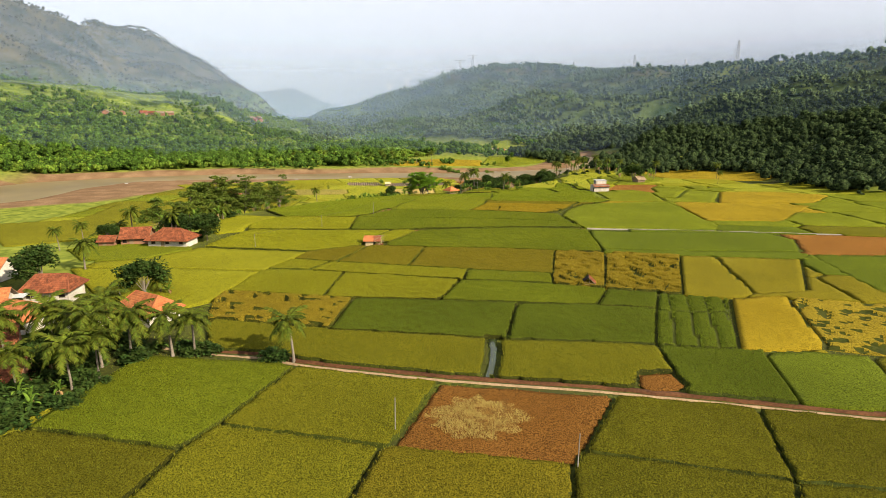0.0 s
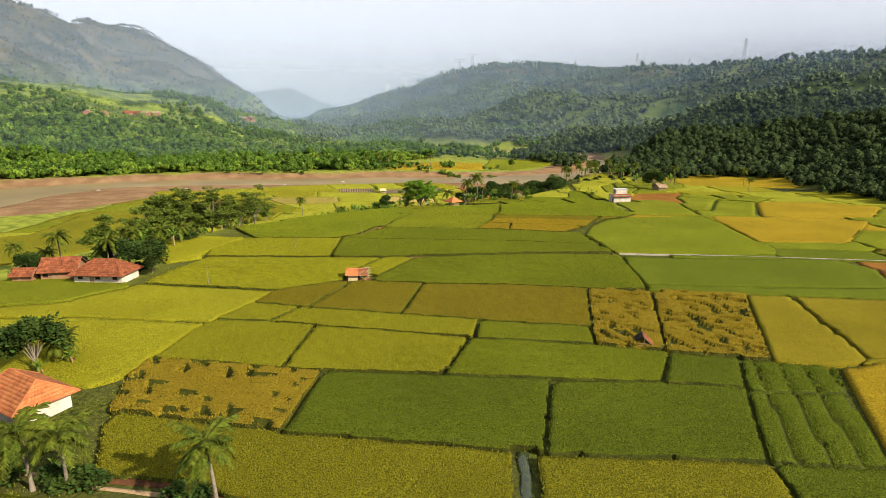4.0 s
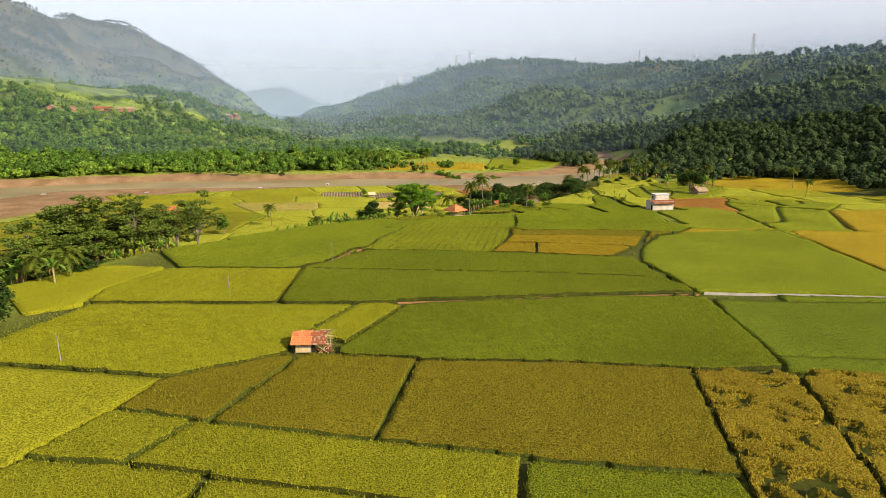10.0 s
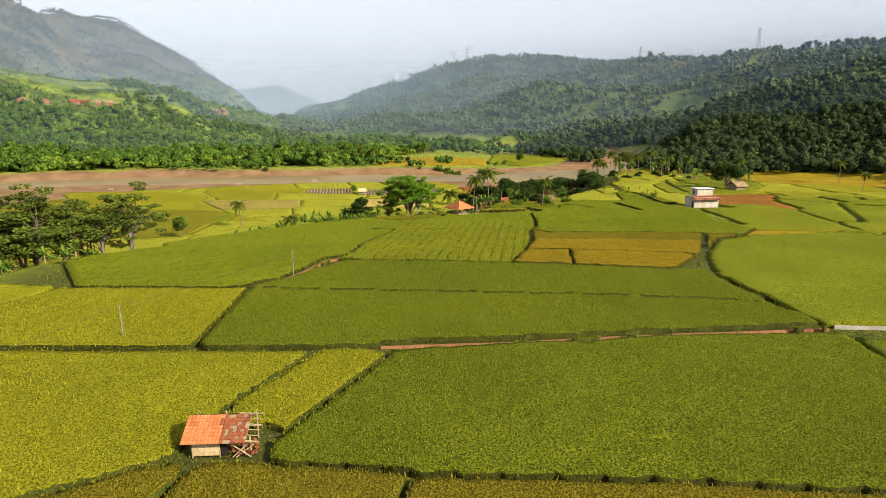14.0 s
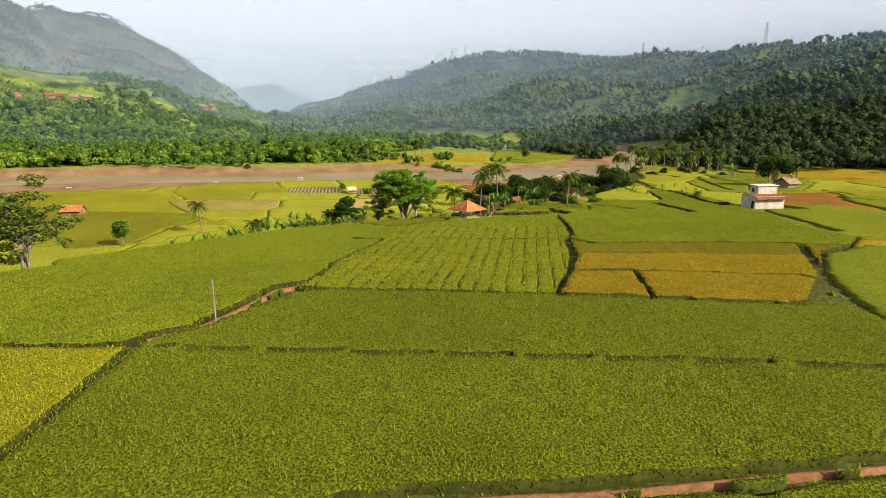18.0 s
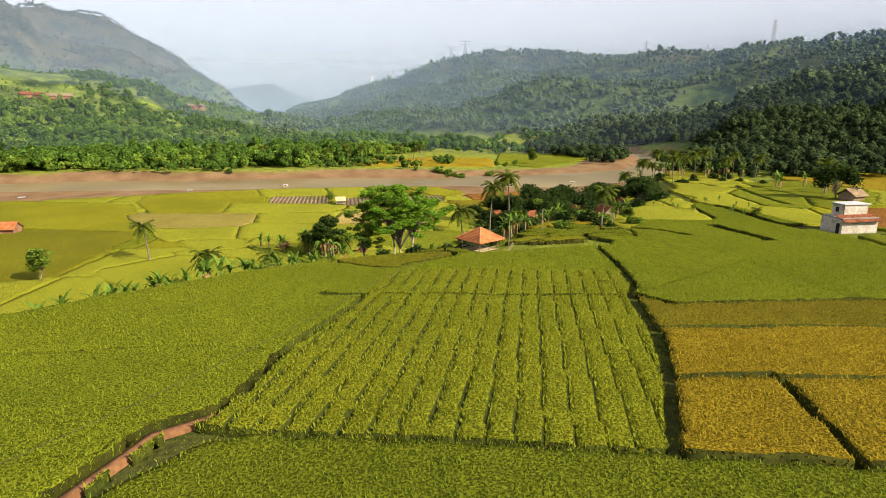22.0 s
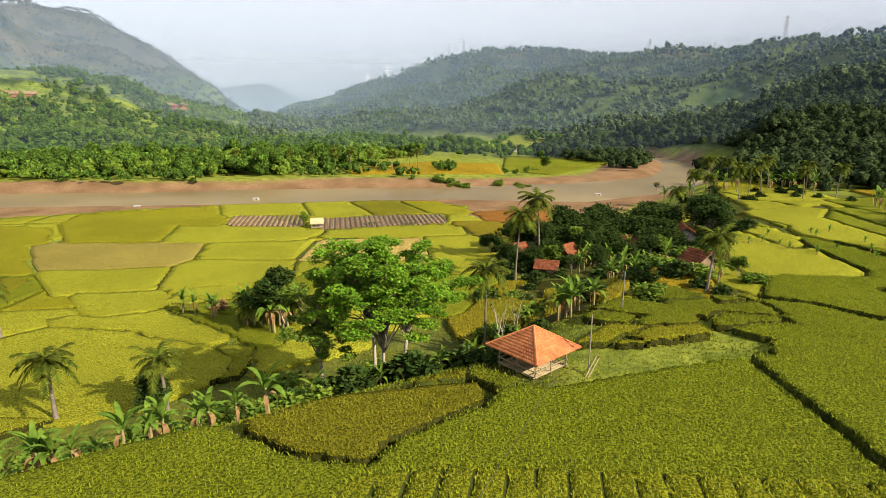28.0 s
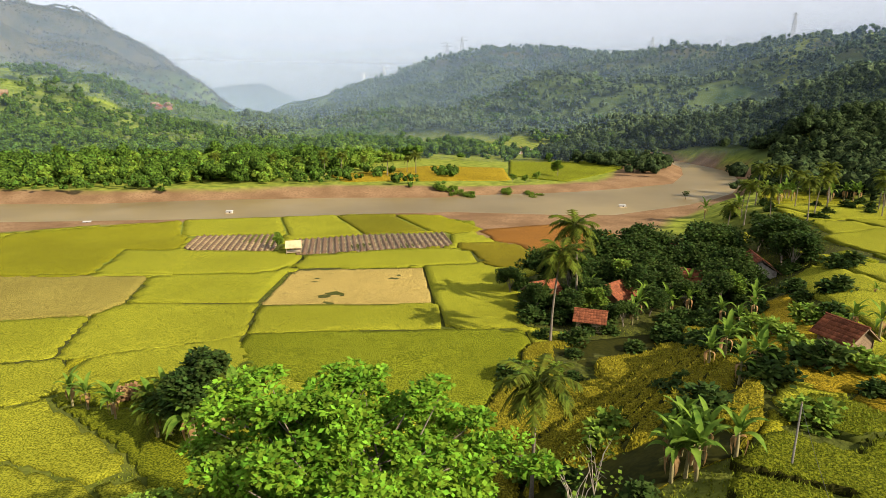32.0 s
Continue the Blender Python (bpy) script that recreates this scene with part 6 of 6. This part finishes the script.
copies(small_tree, [(-71.5, 240, 1.05), (19.5, 297, 1.1), (13, 288, 0.8), (44.8, 462, 1.25), (27, 437, 0.6), (22, 439, 0.6), (33, 445, 0.7), (-41.7, 331.5, 0.62), (27, 262, 0.45), (29.5, 256, 0.5), (35, 295, 0.8)], 11)
bare = broad_tree("bare_tree", "thin leafless sapling with pale twigs", 8, 1.7, 27, LEAF_MID, 24, 3, 0.3, ((0, 0), (0.3, 0.2)), 0.35, clump_r=0.8, girth=0.007)
copies(bare, [(-1.6, 240.5, 1.0), (0.3, 243, 0.8)], 12)

# ---- bananas ----
B1 = banana("banana plant with broad ragged green leaves", 1)
B2 = banana("tall banana plant with torn hanging leaves", 2, 2.6, 9, 3)
g = random.Random(12)
row = []
for a, b in zip([(-62, 196), (-52, 205), (-41, 213), (-31, 221), (-20, 228)], [(-52, 205), (-41, 213), (-31, 221), (-20, 228), (-8, 234)]):
    for k in range(5):
        s = (k + g.random()) / 5
        row.append((a[0] + (b[0] - a[0]) * s + g.uniform(-1.5, 1.5), a[1] + (b[1] - a[1]) * s + g.uniform(-1, 4.5), g.uniform(0.7, 1.35)))
for a, b, n in (((-66, 199), (-52, 203.5), 6), ((-52, 203.5), (-43.5, 208), 7), ((-43.5, 208), (-35, 213), 9), ((-35, 213), (-27.4, 218.6), 9), ((-27.4, 218.6), (-19, 224.8), 7)):
    for k in range(n):
        s = (k + g.random()) / n
        row.append((a[0] + (b[0] - a[0]) * s + g.uniform(-0.6, 0.6), a[1] + (b[1] - a[1]) * s + g.uniform(-1.4, 0.8), g.uniform(0.95, 1.7)))
row += [(-58 - 30 * g.random(), 172 + 22 * g.random(), 1.2) for _ in range(22)]
row += [(-8 + 8 * g.random(), 231 + 6 * g.random(), g.uniform(0.8, 1.2)) for _ in range(9)]
row += [(-47, 57, 1.2), (-45.5, 59.5, 1.0), (-52, 55, 1.2), (-46, 55.5, 1.1), (-51, 66, 1.1), (-53, 60.5, 1.0), (-49.5, 58.5, 1.1), (-50, 95, 1), (-52, 92, 1), (-37.5, 73.5, .8), (-40, 72.5, 0.8)]
row += [(40 + 22 * g.random(), 262 + 24 * g.random(), 0.7) for _ in range(16)]
copies(B1, [(x, y, 0.72 * k) for x, y, k in row], 13, 0.8, 1.1)
row2 = [(5.8 + g.uniform(-2.2, 2.2), 243.5 + g.uniform(-1.8, 1.8), g.uniform(0.8, 1.1)) for _ in range(9)]
row2 += [(g.uniform(14, 34), g.uniform(276, 298), g.uniform(0.8, 1.2)) for _ in range(14)] + [(g.uniform(14, 22), g.uniform(254, 262), g.uniform(0.8, 1.1)) for _ in range(5)]
row2 += [(-41 + g.uniform(-4, 4), 263 + g.uniform(-2, 2), 0.9) for _ in range(4)] + [(g.uniform(88, 112), g.uniform(300, 318), 1.2) for _ in range(12)] + [(g.uniform(60, 100), g.uniform(345, 362), 1.3) for _ in range(14)]
row2 += [(-29 + g.uniform(-4, 4), 258.5 + g.uniform(-3, 3), g.uniform(1.1, 1.5)) for _ in range(12)] + [(-72 + g.uniform(-6, 8), 150 + g.uniform(-6, 10), 1.3) for _ in range(8)]
row2 += [(25.5, 253, 0.9), (31, 262, 0.9), (30, 264, 0.8), (-66, 138, 1.2), (-62, 139, 1.2)]
copies(B2, row2, 14, 0.8, 1.1)

# ---- shrubs ----
S1 = shrub("low dark green shrub with dense leaves", 1.5, 1.1, 31, LEAF_DARK)
S2 = shrub("sunlit green shrub at the field edge", 1.3, 1.2, 32, LEAF_MID)
S3 = shrub("dry brown shrub on the slope", 1.1, 1.0, 33, DEAD, 50)
g = random.Random(15)
copies(S1, [(x, y, g.uniform(0.8, 1.6)) for x, y in [(g.uniform(4, 40), g.uniform(278, 299)) for _ in range(30)] + [(g.uniform(-2, 24), g.uniform(247, 274)) for _ in range(16)] + [(-24 + 2.4 * k, 228 + 1.1 * k + g.uniform(-1.5, 2.5)) for k in range(12)] + [(g.uniform(4, 34), g.uniform(262, 300)) for _ in range(26)] + [(g.uniform(60, 100), g.uniform(326, 350)) for _ in range(14)] + [(g.uniform(4, 52), g.uniform(284, 322)) for _ in range(34)] + [(g.uniform(-56, -47), g.uniform(60, 76)) for _ in range(12)] + [(g.uniform(-58, -44), g.uniform(52, 66)) for _ in range(26)] + [(-36.5 + 1.2 * k, 72.4 - 0.2 * k) for k in range(4)] + [(-23.3, 70.6), (-24, 70.2)] + [(g.uniform(-92, -64), g.uniform(160, 196)) for _ in range(46)] + [(g.uniform(-20, -2), g.uniform(228, 240)) for _ in range(26)] + [(g.uniform(-58, -41), g.uniform(56, 77)) for _ in range(44)] + [(g.uniform(-86, -62), g.uniform(134, 142)) for _ in range(14)]], 16)
copies(S2, [(x, y, g.uniform(0.8, 1.5)) for x, y in [(g.uniform(-3, 30), g.uniform(246, 276)) for _ in range(13)] + [(-46 + 2.3 * k + g.uniform(-2, 2), 218 + 1.5 * k + g.uniform(0, 7)) for k in range(17)] + [(g.uniform(-20, 30), g.uniform(408, 420)) for _ in range(12)] + [(-8 + 2 * k, 414 + g.uniform(-2, 2)) for k in range(6)] + [(-34 + 2.0 * k, 222 + 0.7 * k) for k in range(10)]], 17)
copies(S3, [*[(-45 + 2.2 * k, 208.2 + 1.35 * k + 1.2 * math.sin(5 * k), 0.5 + 0.2 * math.sin(3 * k)) for k in range(11)], *[(-44 + 2.6 * k + 1.5 * math.sin(4 * k), 219 + 1.75 * k + 2 * math.sin(7 * k), 0.9 + 0.3 * math.sin(5 * k)) for k in range(13)], (-46, 214, 1.3), (-44, 216, 1.2), (-30, 228, 1.3), (-26, 231, 1.2), (-24.5, 233, 1.4), (-33, 226, 1.0), (-48, 212, 1.4), (-22, 262, 1.2), (-38.5, 266, 1.3)], 18)

# ---- woods ----
def woods(name, label, xs, ys, sizes, leaf, tris, seed, blade=0.30, inner=None, net=(7, 4), lobes=3):
    """Far trees as one mesh: every crown some ragged lobes of leaf sprays round a closed leafy mass."""
    g = np.random.default_rng(seed)
    n = len(xs) * lobes
    big = np.repeat(sizes, lobes)
    off = g.normal(size=(n, 3)) * np.array([0.85, 0.85, 0.28])
    sizes = big * g.uniform(0.42, 0.78, n)
    z = np.repeat(land(xs, ys), lobes) + np.maximum(big * (0.80 + off[:, 2]), 0.6 * sizes)
    mid = np.stack([np.repeat(xs, lobes) + off[:, 0] * big, np.repeat(ys, lobes) + off[:, 1] * big, z], -1)
    c, r = np.repeat(mid, tris, 0), np.repeat(sizes, tris)
    d = g.normal(size=(n * tris, 3))
    d /= np.linalg.norm(d, axis=1)[:, None]
    stretch = g.uniform(0.6, 1.15, n)
    d[:, 2] = np.abs(d[:, 2]) * 1.0 - 0.35 * (g.random(n * tris) < 0.3)
    lump = 0.70 + 0.50 * ripple(d[:, 0] * 3 + np.repeat(np.arange(n) * 7.3, tris), d[:, 1] * 3 + d[:, 2] * 2, 1.0, seed)
    p = c + d * (r * lump)[:, None] * np.stack([np.ones(n * tris), np.ones(n * tris), np.repeat(stretch, tris)], -1)
    a = g.normal(size=(n * tris, 3)) * 0.75
    t1 = np.cross(d, a)
    t1 /= np.linalg.norm(t1, axis=1)[:, None] + 1e-6
    nn = d + 0.55 * g.normal(size=(n * tris, 3))
    t2 = np.cross(nn, t1)
    t2 /= np.linalg.norm(t2, axis=1)[:, None] + 1e-6
    s = (r * blade * g.uniform(0.7, 1.6, n * tris))[:, None]
    v = np.stack([p - t1 * s, p + t2 * s * 1.5, p + t1 * s], 1).reshape(-1, 3)
    ring, rows = net
    th, ph = np.meshgrid(np.arange(ring) * 2 * np.pi / ring, np.linspace(-0.7, 1.4, rows))
    u = np.stack([np.cos(th) * np.cos(ph), np.sin(th) * np.cos(ph), np.sin(ph)], -1).reshape(-1, 3)
    each = np.repeat(np.arange(n), len(u))
    uu = np.tile(u, (n, 1))
    bulge = 0.62 + 0.46 * ripple(uu[:, 0] * 2.4 + each * 7.3, uu[:, 1] * 2.4 + uu[:, 2] * 2, 1.0, seed)
    core = mid[each] + uu * (sizes[each] * bulge)[:, None] * np.stack([np.ones(len(each)), np.ones(len(each)), stretch[each]], -1)
    k = (np.arange(rows - 1)[:, None] * ring + np.arange(ring)[None, :]).ravel()
    q = np.stack([k, (k // ring) * ring + (k + 1) % ring, (k // ring) * ring + (k + 1) % ring + ring, k + ring], -1)
    quads = (q[None] + (np.arange(n) * len(u))[:, None, None]).reshape(-1, 4)
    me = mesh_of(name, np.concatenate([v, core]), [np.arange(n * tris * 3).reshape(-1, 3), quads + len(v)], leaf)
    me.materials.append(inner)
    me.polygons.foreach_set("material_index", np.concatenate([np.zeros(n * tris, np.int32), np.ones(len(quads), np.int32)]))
    me.polygons.foreach_set("use_smooth", np.concatenate([np.zeros(n * tris, bool), np.ones(len(quads), bool)]))
    return thing(name, me, label, "forest", kind="stuff")


WOODS = {
    "a": ((0.010, 0.026, 0.005), (0.082, 0.150, 0.019)),
    "b": ((0.036, 0.076, 0.009), (0.150, 0.225, 0.026)),
    "m": ((0.028, 0.030, 0.014), (0.112, 0.102, 0.044)),
    # right-hand hillside: leaves darkened for shade, blued for haze
    "d": ((0.010, 0.021, 0.009), (0.050, 0.076, 0.026)),
    # far hills: extra blue in the leaves for haze
    "c": ((0.014, 0.032, 0.018), (0.120, 0.165, 0.068)),
}
WOOD_A, WOOD_B, WOOD_D = (foliage("wood_leaves_" + k, *WOODS[k], 0.07, 0.5, 0.45, 0.02, 0.15) for k in "abd")
WOOD_M = foliage("dry_mountain_wood", *WOODS["m"], 0.008, 0.05, 0.4, 0.02, 0.1)
WOOD_C = foliage("far_wood_leaves", *WOODS["c"], 0.03, 0.3, 0.5, 0.02, 0.1)


def leafy_mass(name, dark, light, scale):
    """The closed skin of a crown: clumps of leaves, their gaps coloured dark as shade."""
    m, nt, b, geo = start_material(name, 0.85, 0.03)
    pos = geo.outputs["Position"]
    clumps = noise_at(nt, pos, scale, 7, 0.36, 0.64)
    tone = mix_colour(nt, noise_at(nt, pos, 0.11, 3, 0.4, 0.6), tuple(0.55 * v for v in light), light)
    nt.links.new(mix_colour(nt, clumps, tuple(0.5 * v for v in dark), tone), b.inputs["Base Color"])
    bp = nt.nodes.new("ShaderNodeBump")
    bp.inputs["Strength"].default_value, bp.inputs["Distance"].default_value = 1.0, 0.6 / scale
    nt.links.new(clumps, bp.inputs["Height"])
    nt.links.new(bp.outputs[0], b.inputs["Normal"])
    return m


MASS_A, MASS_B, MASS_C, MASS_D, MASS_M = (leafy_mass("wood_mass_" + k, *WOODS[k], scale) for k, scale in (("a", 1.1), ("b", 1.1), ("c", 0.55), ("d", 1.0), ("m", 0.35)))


def scatter(n, seed, near, far, b0, b1, ok):
    g = np.random.default_rng(seed)
    b = np.radians(g.uniform(b0, b1, n))
    r = np.sqrt(g.uniform(near ** 2, far ** 2, n))
    x, y = HUB[0] + r * np.sin(b), HUB[1] + r * np.cos(b)
    k = ok(x, y, r)
    return x[k], y[k]


def clear(x, y):
    return (ring_distance(x, y, RIVER) < -7) & (ring_distance(x, y, BROW) < -20)


# band of trees along the far bank
x, y = scatter(5200, 41, 300, 520, -50, 4, lambda x, y, r: clear(x, y) & ((y > 360 - 0.5 * (x + 100)) | ((x < -150) & (y > 300 - 0.3 * (x + 200)))) & (ring_distance(x, y, RIVER) > -190) & (ring_distance(x, y, RIVER) < -15 - 30 * ripple(x, y, 40, 44) * soft((x + 190) / 60)) & (ripple(x, y, 55, 42) + 0.4 * soft((-x - 20) / 60) > 0.42) & (x < 22))
g = np.random.default_rng(43)
tall = 1.5 + 4.6 * g.random(len(x)) ** 1.5
pale = ripple(x, y, 14, 40) + 0.3 * g.random(len(x)) > 0.64
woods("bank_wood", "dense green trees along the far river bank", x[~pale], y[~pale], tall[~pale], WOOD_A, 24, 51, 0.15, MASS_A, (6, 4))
woods("bank_grove", "paler banana groves and young trees on the far bank", x[pale], y[pale], tall[pale] * 0.7, WOOD_B, 30, 50, 0.24, MASS_B, (6, 4))
x, y = scatter(2600, 45, 300, 480, -62, 5, lambda x, y, r: clear(x, y) & (ring_distance(x, y, RIVER) > -50) & (ring_distance(x, y, RIVER) < -7) & (y > 380 - 0.5 * (x + 100)) & (x < 0) & (ripple(x, y, 18, 46) > 0.42))
woods("bank_scrub", "low green scrub above the muddy bank", x, y, np.random.default_rng(47).uniform(1.0, 3.0, len(x)), WOOD_A, 20, 52, 0.24, MASS_A, (6, 3), 2)
# wooded lower slopes on the left
x, y = scatter(9000, 48, 400, 820, -62, -3, lambda x, y, r: clear(x, y) & (ripple(x, y, 70, 49) + 0.35 * ripple(x, y, 24, 50) > 0.36 + 0.16 * soft((land(x, y) - 14) / 14)))
g = np.random.default_rng(53)
size = 0.7 + 3.0 * g.random(len(x)) ** 2
dark = ripple(x, y, 45, 39) + 0.35 * g.random(len(x)) > 0.72
woods("slope_wood", "scattered trees and banana groves on a sunny slope", x[~dark], y[~dark], size[~dark], WOOD_B, 14, 54, 0.22, MASS_B, (5, 3), 2)
woods("slope_grove", "dark tree groves on the sunny slope", x[dark], y[dark], size[dark] * 1.35, WOOD_A, 14, 49, 0.18, MASS_A, (5, 3), 3)
x, y = scatter(5200, 70, 430, 860, -62, -8, lambda x, y, r: clear(x, y) & (land(x, y) > 6) & (x < -60) & (ripple(x, y, 30, 71) > 0.3))
woods("slope_scrub", "low bushes dotting the grassy upper slope", x, y, np.random.default_rng(72).uniform(0.7, 1.8, len(x)), WOOD_B, 8, 73, 0.3, MASS_B, (5, 3), 1)
# right-hand wood behind the paddies
x, y = scatter(6600, 55, 190, 560, 8, 56, lambda x, y, r: (r > np.interp(np.degrees(np.arctan2(x - HUB[0], y - HUB[1])), [8, 12, 17, 22, 30, 37, 48, 60, 85], [430, 400, 330, 262, 262, 285, 218, 192, 180])) & (ring_distance(x, y, RIVER) < -9))
woods("hill_wood", "dense green wood on the shaded valley side, coloured dark", x, y, 1.0 + 4.6 * np.random.default_rng(56).random(len(x)) ** 1.4, WOOD_D, 14, 57, 0.15, MASS_D, (6, 3))
# far hills
x, y = scatter(16000, 58, 560, 1320, -16, 48, lambda x, y, r: (land(x, y) > -6) & (ripple(x, y, 45, 59) > 0.16) & (ring_distance(x, y, RIVER) < -12))
g = np.random.default_rng(60)
woods("far_wood", "continuous forest on the far hills", x, y, 2.0 + 5.0 * g.random(len(x)) ** 1.8, WOOD_C, 8, 61, 0.20, MASS_C, (5, 3), 2)
x, y = scatter(14000, 62, 760, 2000, -48, -16, lambda x, y, r: (land(x, y) > 24) & (ripple(x, y, 90, 63) > 0.2))
woods("mountain_wood", "forest cover on the high mountain flank", x, y, np.random.default_rng(64).uniform(2.0, 5.0, len(x)), WOOD_M, 6, 65, 0.2, MASS_M, (5, 3), 1)
x, y = scatter(900, 66, 420, 900, -8, 14, lambda x, y, r: clear(x, y) & (ring_distance(x, y, RIVER) < -14) & (ripple(x, y, 30, 67) > 0.5) & (y > 520))
woods("valley_wood", "tree clumps beside the far river bend", x, y, np.random.default_rng(68).uniform(2.0, 5.0, len(x)), WOOD_A, 20, 69, 0.15, MASS_A, (6, 4))

# ---- see-through sheets in place of the valley's morning haze ----
def haze_sheet_material(amount, tone):
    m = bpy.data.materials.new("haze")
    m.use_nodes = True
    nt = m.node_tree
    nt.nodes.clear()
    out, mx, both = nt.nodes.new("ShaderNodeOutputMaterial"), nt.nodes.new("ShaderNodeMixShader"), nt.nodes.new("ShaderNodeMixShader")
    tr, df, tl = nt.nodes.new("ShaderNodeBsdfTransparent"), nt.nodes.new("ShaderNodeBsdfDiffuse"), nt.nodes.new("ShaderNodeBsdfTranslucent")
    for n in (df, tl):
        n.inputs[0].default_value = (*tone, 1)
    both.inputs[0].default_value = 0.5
    # fixed upward normal, so the sheets are lit alike left and right
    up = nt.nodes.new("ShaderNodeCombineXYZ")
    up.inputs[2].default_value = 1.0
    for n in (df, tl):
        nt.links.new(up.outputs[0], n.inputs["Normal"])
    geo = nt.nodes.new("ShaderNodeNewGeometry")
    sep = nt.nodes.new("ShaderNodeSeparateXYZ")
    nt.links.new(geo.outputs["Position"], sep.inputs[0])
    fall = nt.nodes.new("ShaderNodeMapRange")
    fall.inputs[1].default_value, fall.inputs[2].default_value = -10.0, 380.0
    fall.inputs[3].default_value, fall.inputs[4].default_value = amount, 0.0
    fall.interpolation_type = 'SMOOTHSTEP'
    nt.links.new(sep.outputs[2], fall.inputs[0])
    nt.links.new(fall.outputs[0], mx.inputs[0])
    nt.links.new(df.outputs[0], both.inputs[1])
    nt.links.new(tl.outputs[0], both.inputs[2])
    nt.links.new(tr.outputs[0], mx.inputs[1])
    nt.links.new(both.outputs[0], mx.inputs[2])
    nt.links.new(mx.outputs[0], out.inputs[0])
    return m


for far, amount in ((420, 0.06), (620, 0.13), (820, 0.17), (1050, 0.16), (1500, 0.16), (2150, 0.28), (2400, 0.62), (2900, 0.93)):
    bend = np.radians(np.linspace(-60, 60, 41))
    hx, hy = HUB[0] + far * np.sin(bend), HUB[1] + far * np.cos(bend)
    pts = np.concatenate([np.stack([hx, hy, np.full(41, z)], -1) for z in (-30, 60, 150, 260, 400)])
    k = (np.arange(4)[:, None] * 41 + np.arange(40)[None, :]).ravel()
    thing("haze", mesh_of("haze", pts, np.stack([k, k + 1, k + 42, k + 41], -1), haze_sheet_material(amount, (0.45, 0.64, 1.0) if far < 2200 else (0.70, 0.80, 1.0) if far < 2500 else (0.84, 0.87, 0.94)), True), "see-through pale sheet standing in for valley haze", "haze", kind="backdrop")
